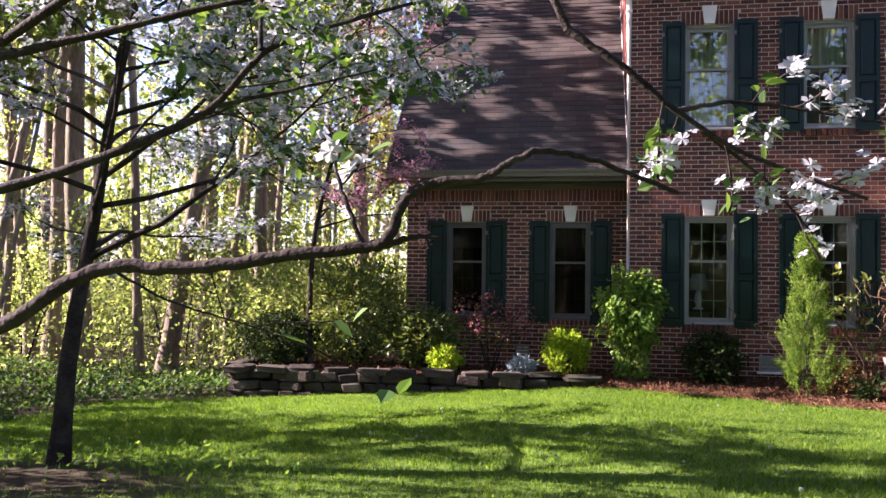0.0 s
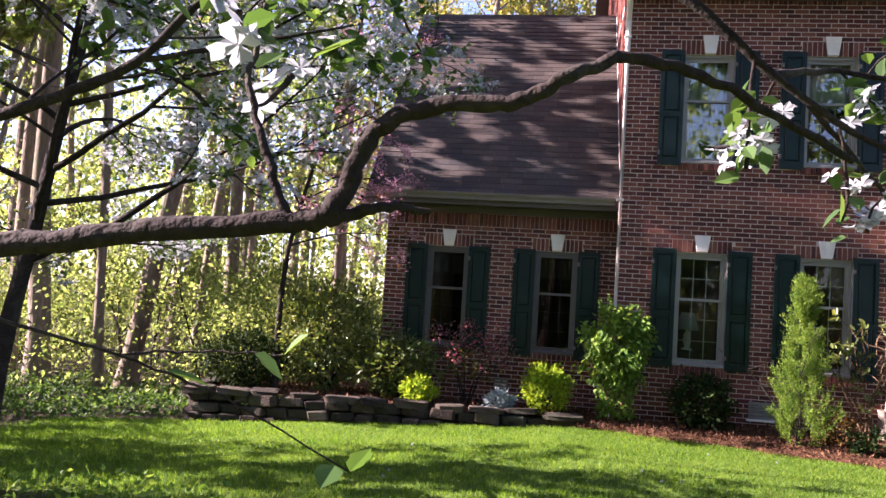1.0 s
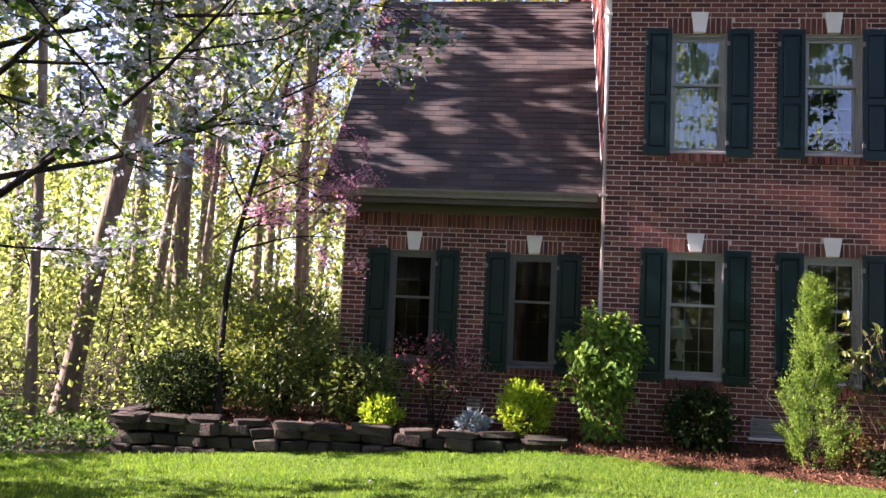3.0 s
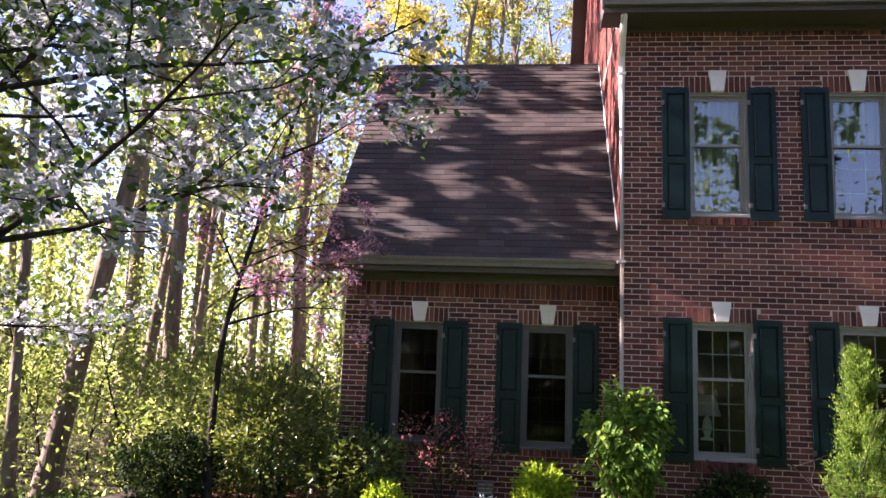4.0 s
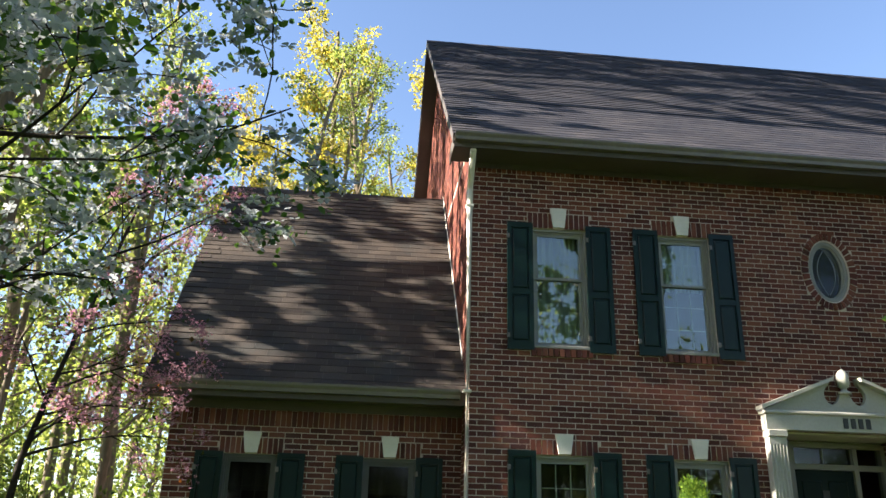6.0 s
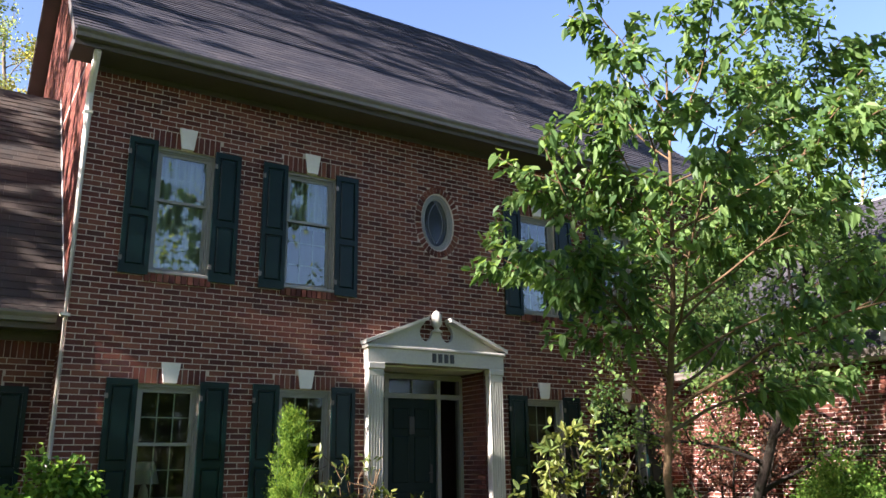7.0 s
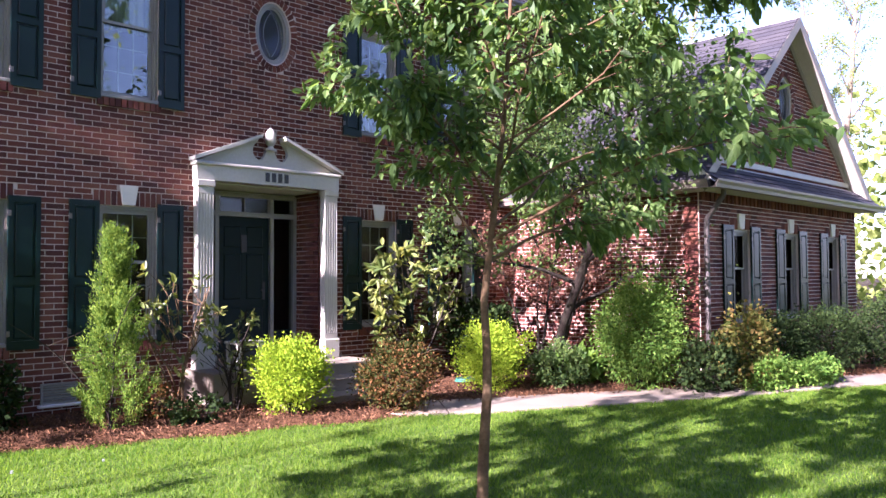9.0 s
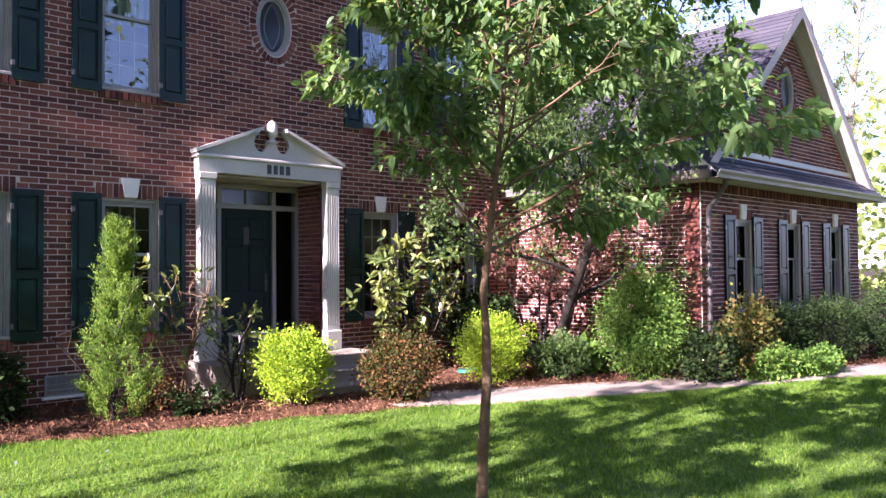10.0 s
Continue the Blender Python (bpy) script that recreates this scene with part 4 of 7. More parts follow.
eb.box(LX0, MAIN_X0, LEAVE_Y, LEAVE_Y + 0.02, LEAVE_Z - 0.19, LEAVE_Z - 0.01)
eb.box(LEFT_X0 + 0.02, MAIN_X0, LEFT_Y - 0.04, LEFT_Y - 0.022, LEAVE_Z - 0.28, LEAVE_Z - 0.17)
part("eave_box", eb, M_SOFFIT, roof_left, "brown boxed eave")
rk = Heap()
for y0, z0, y1, z1 in ((LEAVE_Y, LEAVE_Z, LRIDGE_Y, LRIDGE_Z), (LRIDGE_Y, LRIDGE_Z, lb, LEAVE_Z)):
    rk.prism([(LX0 - 0.022, y0, z0 - 0.01), (LX0 - 0.022, y1, z1 - 0.01), (LX0 - 0.022, y1, z1 - 0.19), (LX0 - 0.022, y0, z0 - 0.19)], (0, 0, 0), (0.02, 0, 0))
part("rake_board", rk, M_SOFFIT, roof_left, "brown rake board")
gutter_run(roof_left, (LX0, LEAVE_Y - 0.002, LEAVE_Z - 0.01), (MAIN_X0 - 0.09, LEAVE_Y - 0.002, LEAVE_Z - 0.01), (0, -1, 0))
cap = Heap()
for i in range(13):
    x0 = LX0 - 0.02 + i * 0.302
    cap.prism([(x0, LRIDGE_Y - 0.12, LRIDGE_Z - 0.11), (x0, LRIDGE_Y, LRIDGE_Z + 0.025), (x0, LRIDGE_Y + 0.12, LRIDGE_Z - 0.11), (x0, LRIDGE_Y, LRIDGE_Z + 0.01)], (0, 0, 0), (0.3, 0, 0.004))
part("ridge_cap", cap, M_SHINGLE, roof_left)
fl = Heap()                                            # step flashing where the roof meets the tall wall
fl.prism([(MAIN_X0 - 0.012, LEAVE_Y + 0.4, LEAVE_Z + 0.42), (MAIN_X0 - 0.012, LRIDGE_Y, LRIDGE_Z), (MAIN_X0 - 0.012, LRIDGE_Y, LRIDGE_Z + 0.1), (MAIN_X0 - 0.012, LEAVE_Y + 0.4, LEAVE_Z + 0.56)], (0, 0, 0), (-0.006, 0, 0))
part("flashing", fl, M_KEY, roof_left, "bright metal flashing")

GX0, GX1, GF, GB = 11.14, 18.18, 8.42, 17.0
PENT_F = 8.3                                          # the pent eave stands a little before the rakes
roof_gable = Heap()
roof_plane(roof_gable, [(GX0, GF, GAB_EAVE), (GX0, GB, GAB_EAVE), (GAB_C, GB, GAB_TOP), (GAB_C, GF, GAB_TOP)], 0.12)
roof_plane(roof_gable, [(GX1, GB, GAB_EAVE), (GX1, GF, GAB_EAVE), (GAB_C, GF, GAB_TOP), (GAB_C, GB, GAB_TOP)], 0.12)
roof_gable = solid("roof_gable_wing", roof_gable, M_TRIM, "steep shingled gable roof", "roof", "structure")
sh = Heap()
ug = Vector((GAB_C - GX0, 0, GAB_TOP - GAB_EAVE))
slope(sh, (GX0 - 0.03, GB, GAB_EAVE - 0.027), (0, -1, 0), tuple(ug.normalized()), GB - GF + 0.02, ug.length + 0.03, rng_roof, roof_gable, (4.6, 8.7, 0.6, 3))
uh = Vector((GAB_C - GX1, 0, GAB_TOP - GAB_EAVE))
slope(sh, (GX1 + 0.03, GF - 0.02, GAB_EAVE - 0.027), (0, 1, 0), tuple(uh.normalized()), 3.0, uh.length + 0.03, rng_roof)
slope(sh, (GX0 + 0.05, PENT_F - 0.03, GAB_EAVE - 0.02), (1, 0, 0), (0, 0.77, 0.638), GX1 - GX0 - 0.1, 0.53, rng_roof)
part("shingles", sh, M_SLATE, roof_gable, "weathered grey shingles", kind="stuff")
pr = Heap()
pr.prism([(GX0 + 0.05, PENT_F, GAB_EAVE - 0.02), (GX0 + 0.05, GAB_Y - 0.01, GAB_EAVE + 0.31), (GX0 + 0.05, GAB_Y - 0.01, GAB_EAVE - 0.14), (GX0 + 0.05, PENT_F, GAB_EAVE - 0.14)], (0, 0, 0), (GX1 - GX0 - 0.1, 0, 0))
part("pent_roof", pr, M_TRIM, roof_gable, "beige boxed eave under the gable")
tr = Heap()
half = (GAB_TOP - 3.52) / GSL
tr.box(GAB_C - half + 0.1, GAB_C + half - 0.1, GAB_Y - 0.035, GAB_Y - 0.008, 3.45, 3.54)
part("trim", tr, M_TRIM, roof_gable, "pale trim board at the foot of the gable")
rk = Heap()
for s in (-1, 1):
    e = GX0 if s < 0 else GX1
    rk.prism([(e, GF - 0.022, GAB_EAVE - 0.01), (GAB_C, GF - 0.022, GAB_TOP - 0.01), (GAB_C, GF - 0.022, GAB_TOP - 0.22), (e, GF - 0.022, GAB_EAVE - 0.2)], (0, 0, 0), (0, 0.02, 0))
    rk.prism([(e - s * 0.3, GAB_Y - 0.03, GAB_EAVE + 0.13), (GAB_C, GAB_Y - 0.03, GAB_TOP - 0.15), (GAB_C, GAB_Y - 0.03, GAB_TOP - 0.3), (e - s * 0.3, GAB_Y - 0.03, GAB_EAVE)], (0, 0, 0), (0, 0.02, 0))
part("rake_board", rk, M_RAKE, roof_gable, "beige rake boards")
gutter_run(roof_gable, (GX0 - 0.05, PENT_F - 0.004, GAB_EAVE - 0.03), (GX1 + 0.05, PENT_F - 0.004, GAB_EAVE - 0.03), (0, -1, 0), 0.12)
gutter_run(roof_gable, (GX0 - 0.004, MAIN_Y - 0.1, GAB_EAVE - 0.03), (GX0 - 0.004, PENT_F, GAB_EAVE - 0.03), (-1, 0, 0), 0.12)
sf = Heap()
sf.box(GX0 + 0.02, GAB_X0, GF + 0.02, MAIN_Y - 0.02, GAB_EAVE - 0.16, GAB_EAVE - 0.13)
part("eave_box", sf, M_TRIM, roof_gable)


def downspout(x, y, z_top, label, jog=0.45, z_low=0.1, paint=M_GUTTER):
    d = Heap()
    pts = [(x, y - jog, z_top), (x, y - jog, z_top - 0.08), (x + 0.02, y - 0.07, z_top - 0.42), (x + 0.02, y - 0.06, z_top - 0.55), (x + 0.02, y - 0.06, z_low + 0.2), (x + 0.02, y - 0.09, z_low + 0.08), (x + 0.02, y - 0.3, z_low)]
    tube(d, pts, [0.042] * len(pts), 8)
    ds = solid("downspout", d, paint, label, "downspout")
    for z in (z_top - 0.7, (z_top + z_low) / 2, z_low + 0.5):
        b = Heap()
        b.box(x - 0.03, x + 0.07, y - 0.106, y - 0.002, z, z + 0.03)
        part("bracket", b, paint, ds)
    return ds


downspout(MAIN_X0 - 0.045, MAIN_Y + 0.05, EAVE_Z - 0.12, "cream metal downspout at the corner of the tall wall", 0.5, paint=M_KEY)
downspout(GAB_X0 + 0.1, GAB_Y, GAB_EAVE - 0.14, "brown metal downspout at the corner of the gable wing", 0.35, paint=M_SOFFIT)


# ---- portico and door ----
port = thing("portico", (6.34, MAIN_Y, 0.5), "beige classical door surround with a broken pediment", "door surround", kind="structure")
OY = -0.13


def at_port(h):
    """Shift a heap drawn in world places into the portico's own frame."""
    h.v = [v - np.array([6.34, MAIN_Y, 0.5]) for v in h.v]
    return h


for x0, x1 in ((5.23, 5.455), (7.215, 7.44)):
    h = Heap()
    yb, yf = MAIN_Y - 0.008, MAIN_Y + OY
    h.chamfer_box(x0 - 0.02, x1 + 0.02, yf - 0.03, yb, 0.505, 0.78, 0.01)
    h.chamfer_box(x0 - 0.015, x1 + 0.015, yf - 0.02, yb, 2.87, 2.958, 0.01)
    n = 5
    w = (x1 - x0) / (2 * n + 1)
    h.box(x0, x1, yf + 0.014, yb, 0.78, 2.87)
    for i in range(n + 1):
        a = x0 + 2 * i * w
        h.chamfer_box(a, a + w, yf, yf + 0.014, 0.86, 2.78, 0.005)
    h.box(x0, x1, yf, yf + 0.014, 0.78, 0.86)
    h.box(x0, x1, yf, yf + 0.014, 2.78, 2.87)
    part("pilaster", at_port(h), M_TRIM, port, "fluted beige pilaster")
h = Heap()
h.box(5.21, 7.46, MAIN_Y + OY - 0.01, MAIN_Y - 0.008, 2.96, 3.19)
h.chamfer_box(5.18, 7.49, MAIN_Y + OY - 0.04, MAIN_Y - 0.008, 3.15, 3.2, 0.015)
part("entablature", at_port(h), M_TRIM, port)
h = Heap()
for s in (-1, 1):
    c = 6.34
    rake = lambda x: 3.61 - 0.43 * (x - 0.2)
    pieces = []
    bowl = [(0.0, 3.45), (0.06, 3.45), (0.075, 3.41), (0.1, 3.355), (0.14, 3.315), (0.19, 3.305), (0.24, 3.33), (0.275, 3.385), (0.28, 3.45)]
    hood = [(0.185, 3.595), (0.21, 3.555), (0.255, 3.51), (0.28, 3.45)]
    for (x0, za), (x1, zb) in zip(bowl[:-1], bowl[1:]):
        pieces.append([(x0, 3.2), (x1, 3.2), (x1, zb), (x0, za)])
    for (x0, za), (x1, zb) in zip(hood[:-1], hood[1:]):
        pieces.append([(x0, za), (x1, zb), (x1, rake(x1)), (x0, rake(x0))])
    pieces.append([(0.28, 3.2), (1.13, 3.2), (0.28, rake(0.28))])
    for q in pieces:
        h.prism([(c + s * x, 0, z) for x, z in q][::s], (0, MAIN_Y - 0.07, 0), (0, MAIN_Y - 0.008, 0))
    h.prism([(c + s * 1.18, 0, 3.2), (c + s * 0.19, 0, 3.6), (c + s * 0.175, 0, 3.65), (c + s * 1.18, 0, 3.25)][::s], (0, MAIN_Y + OY - 0.05, 0), (0, MAIN_Y - 0.008, 0))
part("pediment", at_port(h), M_TRIM, port)
h = Heap()
prof = [(0.0, 3.44), (0.078, 3.44), (0.078, 3.47), (0.04, 3.485), (0.036, 3.515), (0.06, 3.535), (0.074, 3.565), (0.078, 3.66), (0.07, 3.7), (0.048, 3.735), (0.022, 3.755), (0.012, 3.77), (0.0, 3.775)]
k = 16
t = np.linspace(0, 2 * np.pi, k, endpoint=False)
v = np.concatenate([np.stack([6.34 + r * np.cos(t), MAIN_Y + OY + 0.06 + r * np.sin(t), np.full(k, z)], 1) for r, z in prof])
h.add(v, [(a * k + i, a * k + (i + 1) % k, (a + 1) * k + (i + 1) % k, (a + 1) * k + i) for a in range(len(prof) - 1) for i in range(k)])
part("finial", at_port(h), M_TRIM, port, "pale turned urn finial", smooth=True)
for i in range(4):                                     # the writing over the door, as plain bars
    h = Heap()
    h.box(6.22 + i * 0.1, 6.28 + i * 0.1, MAIN_Y + OY - 0.022, MAIN_Y + OY - 0.011, 3.0, 3.125)
    part("bar", at_port(h), M_BLACK, port, "small black metal bar")
# the recess: brick sides, plain top, and the door wall
for nm, m in (("wall_recess", Matrix.Translation((RECESS[1] + 0.0, MAIN_Y + 0.62, 0)) @ WEST),):
    brick_wall(nm, m, 0.62, 0.45, 3.0, rng_seed=12, thick=0.1, label="brick side of the door recess")
brick_wall("wall_recess_west", Matrix.Translation((RECESS[0], MAIN_Y, 0)) @ Matrix.Rotation(radians(90), 4, "Z"), 0.62, 0.45, 3.0, rng_seed=13, thick=0.1, label="brick side of the door recess")
h = Heap()
h.box(RECESS[0], RECESS[1], MAIN_Y + 0.02, MAIN_Y + 0.62, 2.93, 3.0)
h.box(RECESS[0], RECESS[1], MAIN_Y + 0.62, MAIN_Y + 0.7, 2.88, 3.05)
solid("recess_ceiling", h, M_TRIM, "beige boards over the door recess", "ceiling", "structure")
DY = MAIN_Y + 0.6
dr = thing("door_1", (6.33, DY, 0.52), "dark green front door with sidelight and transom", "door", kind="structure")


def at_door(h):
    h.v = [v - np.array([6.33, DY, 0.52]) for v in h.v]
    return h


h = Heap()
for a, b in ((5.47, 5.53), (5.84, 5.9), (6.73, 6.79), (7.13, 7.19)):
    h.box(a, b, DY - 0.03, DY + 0.1, 0.52, 2.9)
h.box(5.47, 7.19, DY - 0.035, DY + 0.1, 2.56, 2.63)
h.box(5.47, 7.19, DY - 0.035, DY + 0.1, 2.84, 2.9)
part("door_frame", at_door(h), M_SASH, dr, "beige door frame")
h = Heap()
h.box(5.9, 6.73, DY + 0.02, DY + 0.065, 0.54, 2.56)
for x0, x1 in ((6.0, 6.27), (6.36, 6.63)):
    for z0, z1 in ((0.72, 1.25), (1.37, 2.02), (2.12, 2.42)):
        h.chamfer_box(x0, x1, DY + 0.008, DY + 0.02, z0, z1, 0.011)
leaf = part("door_leaf", at_door(h), M_DOOR, dr, "dark green panelled door leaf")
h = Heap()
tube(h, [(6.64, DY + 0.02, 1.5), (6.64, DY - 0.03, 1.5), (6.58, DY - 0.035, 1.5)], [0.012, 0.012, 0.011], 8)
h.box(6.615, 6.665, DY + 0.008, DY + 0.02, 1.36, 1.62)
part("door_handle", at_door(h), M_BLACK, leaf, "dark metal lever handle")
h = Heap()
h.box(6.27, 6.36, DY + 0.002, DY + 0.02, 2.05, 2.3)
part("knocker", at_door(h), M_BLACK, leaf)
for x0, x1 in ((5.53, 5.84), (6.79, 7.13)):
    h = Heap()
    h.box(x0, x1, DY + 0.03, DY + 0.034, 0.9, 2.56)
    pn = part("pane", at_door(h), M_GLASS, dr)
    pn.visible_shadow = False
    h = Heap()
    h.box(x0, x1, DY + 0.01, DY + 0.06, 0.52, 0.9)
    h.chamfer_box(x0 + 0.04, x1 - 0.04, DY, DY + 0.01, 0.58, 0.84, 0.009)
    part("panel", at_door(h), M_DOOR, dr)
for i in range(4):
    x0 = 5.53 + i * 0.4
    h = Heap()
    h.box(x0, x0 + 0.385, DY + 0.03, DY + 0.034, 2.63, 2.84)
    pn = part("pane", at_door(h), M_GLASS, dr)
    pn.visible_shadow = False
    if i:
        h = Heap()
        h.box(x0 - 0.015, x0, DY + 0.0, DY + 0.06, 2.63, 2.84)
        part("mullion", at_door(h), M_SASH, dr)

st = thing("stoop", (6.34, 12.0, 0.0), "grey concrete stoop with steps", "stoop", kind="structure")
for nm, x0, x1, y0, y1, z0, z1 in (("landing", 5.12, 7.62, 11.62, 13.03, -0.1, 0.505), ("step", 5.75, 7.6, 11.28, 11.62, -0.1, 0.345), ("step", 5.75, 7.6, 10.94, 11.28, -0.1, 0.18)):
    h = Heap()
    h.box(x0, x1, y0 + 0.02, y1, z0, z1 - 0.03)
    h.chamfer_box(x0 - 0.01, x1 + 0.01, y0, y1, z1 - 0.03, z1, 0.008)
    h.v = [v - np.array([6.34, 12.0, 0.0]) for v in h.v]
    part(nm, h, M_CONC, st, "grey weathered concrete")


# ---- ground, lawn, bed, walk ----
def grid_axis(parts):
    out = []
    for a, b, s in parts:
        out += list(np.arange(a, b, s))
    return np.array(out + [parts[-1][1]])


gx = grid_axis([(-900, -100, 160), (-100, -40, 10), (-40, -10, 1.5), (-10, 20, 0.25), (20, 40, 2), (40, 100, 10), (100, 900, 160)])
gy = grid_axis([(-900, -100, 160), (-100, -30, 10), (-30, -3, 1.5), (-3, 14, 0.25), (14, 40, 1.5), (40, 100, 10), (100, 900, 160)])
X, Y = np.meshgrid(gx, gy, indexing="ij")
Z = ground_z(X, Y)
h = Heap()
ni, nj = X.shape
i, j = np.meshgrid(np.arange(ni - 1), np.arange(nj - 1), indexing="ij")
h.add(np.stack([X, Y, Z], -1).reshape(-1, 3), np.stack([i * nj + j, (i + 1) * nj + j, (i + 1) * nj + j + 1, i * nj + j + 1], -1).reshape(-1, 4))


def on_lawn(x, y):
    """1 on the lawn, 0 in the woods and beds, with a ragged border."""
    w = 0.5 * np.sin(x * 1.3 + y * 0.7) + 0.35 * np.sin(x * 0.5 - y * 1.9)
    west = smooth(x + w * 0.6 + np.clip(y - 9.6, -20, 0) * -0.02, -7.2, -6.0)
    patch = 1 - np.exp(-(((x + 3.3) / 1.5) ** 2 + ((y - 5.4) / 0.75) ** 2) ** 2)
    return west * np.where(y < lawn_edge(x) + 0.15, 1, 0) * np.clip(patch, 0, 1) * smooth(y, -40, -38)


M_GROUND = surface("lawn_soil", [(0.035, 0.07, 0.01), (0.075, 0.125, 0.019), (0.12, 0.18, 0.03)], 2.0, 60, 0.95, 0.8, 80, dist=0.03, spec=0.12)
nt = M_GROUND.node_tree
att = nt.nodes.new("ShaderNodeAttribute")
att.attribute_name = "lawn"
litter = node(nt, "ShaderNodeTexNoise", Scale=9.0, Detail=8.0)
geo = nt.nodes.new("ShaderNodeNewGeometry")
nt.links.new(geo.outputs["Position"], litter.inputs["Vector"])
lit_col = ramp(nt, litter.outputs["Fac"], [(0.3, (0.014, 0.01, 0.006)), (0.5, (0.036, 0.026, 0.014)), (0.7, (0.05, 0.05, 0.018))])
b_in = nt.nodes["Principled BSDF"].inputs["Base Color"]
was = b_in.links[0].from_socket
nt.links.new(mix_col(nt, lit_col, was, att.outputs["Fac"]), b_in)
me = h.mesh("ground", M_GROUND, True)
la = me.attributes.new("lawn", "FLOAT", "POINT")
la.data.foreach_set("value", on_lawn(X, Y).astype(np.float32).ravel())
tagged(new("ground", me), "lawn running into the leaf-strewn floor of a wood", "ground", kind="structure")

rng = np.random.default_rng(5)
WALK = np.array([(6.7, 10.95), (7.0, 10.3), (7.9, 9.65), (9.2, 9.2), (10.8, 8.65), (12.6, 7.85), (14.8, 6.95), (17.5, 6.0), (21, 4.9)])


def walk_at(s):
    k = np.arange(len(WALK))
    return np.stack([np.interp(s, k, WALK[:, 0]), np.interp(s, k, WALK[:, 1])], -1)


ss = np.linspace(0, len(WALK) - 1, 160)
line = walk_at(ss)
for _ in range(14):
    line[1:-1] = (line[:-2] + line[1:-1] * 2 + line[2:]) / 4
seg = np.concatenate([[0], np.cumsum(np.linalg.norm(np.diff(line, axis=0), axis=1))])
path_walk = thing("pavement", (8, 9.5, 0), "pale concrete garden walk of cast slabs", "path", kind="structure")
HALF = 0.5
s0 = 0.0
while s0 < seg[-1] - 0.4:
    s1 = min(s0 + 1.2, seg[-1])
    q = np.linspace(s0 + 0.008, s1 - 0.008, 6)
    c = np.stack([np.interp(q, seg, line[:, 0]), np.interp(q, seg, line[:, 1])], 1)
    tg = np.gradient(c, axis=0)
    tg /= np.linalg.norm(tg, axis=1)[:, None]
    nr = np.stack([-tg[:, 1], tg[:, 0]], 1)
    zz = ground_z(c[:, 0], c[:, 1])
    ht = 0.035 + rng.uniform(-0.004, 0.004)
    rows = []
    for off, dz in ((HALF, -0.08), (HALF, ht - 0.01), (HALF - 0.012, ht), (-HALF + 0.012, ht), (-HALF, ht - 0.01), (-HALF, -0.08)):
        rows.append(np.stack([c[:, 0] + nr[:, 0] * off - 8, c[:, 1] + nr[:, 1] * off - 9.5, zz + dz], 1))
    h = Heap()
    n = len(q)
    f = [(a * n + b, a * n + b + 1, (a + 1) * n + b + 1, (a + 1) * n + b) for a in range(5) for b in range(n - 1)]
    h.add(np.concatenate(rows), f)
    for e in (0, n - 1):
        h.add(np.array([r[e] for r in rows]), [(0, 1, 2, 3), (0, 3, 4, 5)])
    part("slab", h, M_CONC, path_walk)
    s0 = s1


def walk_dist(x, y):
    p = np.stack([np.asarray(x, float).ravel(), np.asarray(y, float).ravel()], 1)
    best = np.full(len(p), 1e9)
    side = np.zeros(len(p))
    for k in range(0, len(line) - 1, 3):
        a, b = line[k], line[min(k + 3, len(line) - 1)]
        e = b - a
        t = np.clip(((p - a) @ e) / (e @ e), 0, 1)
        d = p - (a + t[:, None] * e)
        dist = np.linalg.norm(d, axis=1)
        cr = e[0] * d[:, 1] - e[1] * d[:, 0]
        side = np.where(dist < best, np.sign(cr), side)
        best = np.minimum(best, dist)
    return (best * side).reshape(np.shape(x))


# the mulch bed along the house, and the raised one behind the stones
def strip(name, xs, near, far, z_of, material, label, rows=26):
    v = []
    for x in xs:
        for f in np.linspace(0, 1, rows):
            y = near(x) + (far(x) - near(x)) * f
            v.append((x, y, z_of(x, y, f)))
    n = len(xs)
    i, j = np.meshgrid(np.arange(n - 1), np.arange(rows - 1), indexing="ij")
    h = Heap()
    h.add(np.array(v), np.stack([i * rows + j, (i + 1) * rows + j, (i + 1) * rows + j + 1, i * rows + j + 1], -1).reshape(-1, 4))
    return tagged(new(name, h.mesh(name, material, True)), label, "planting bed", kind="structure")


def bed_near(x):
    if x < 7.0:
        return float(lawn_edge(x)) + 0.08 * math.sin(x * 5) + 0.04 * math.sin(x * 13)
    k = np.argmin(abs(line[:, 0] - x))
    return float(line[k, 1]) + 0.42


def bump_z(x, y):
    return 0.025 * noise.noise(Vector((x * 3.1, y * 3.1, 0))) + 0.015 * noise.noise(Vector((x * 9, y * 9, 3)))


bed = strip("mulch_bed", np.arange(0.9, 20.0, 0.12), bed_near, lambda x: MAIN_Y + 0.1 if x < GAB_X0 else GAB_Y + 0.1,
            lambda x, y, f: float(ground_z(x, y)) + (0.05 * min(1, f * 8) + 0.07 * f + bump_z(x, y) if f > 0 else -0.03), M_MULCH, "planting bed covered in red-brown bark mulch")
terrace = strip("raised_bed", np.arange(-4.75, 1.3, 0.12), lambda x: 11.85, lambda x: LEFT_Y + (0.1 if x > LEFT_X0 else 1.6),
                lambda x, y, f: 0.09 + bump_z(x, y), M_MULCH, "raised planting bed behind a low stone wall")


def bed_height(x, y):
    if x < 1.0:
        return 0.09
    n0, f0 = bed_near(x), MAIN_Y if x < GAB_X0 else GAB_Y
    f = min(1.0, max(0.0, (y - n0) / (f0 - n0)))
    return float(ground_z(x, y)) + 0.05 * min(1, f * 8) + 0.07 * f


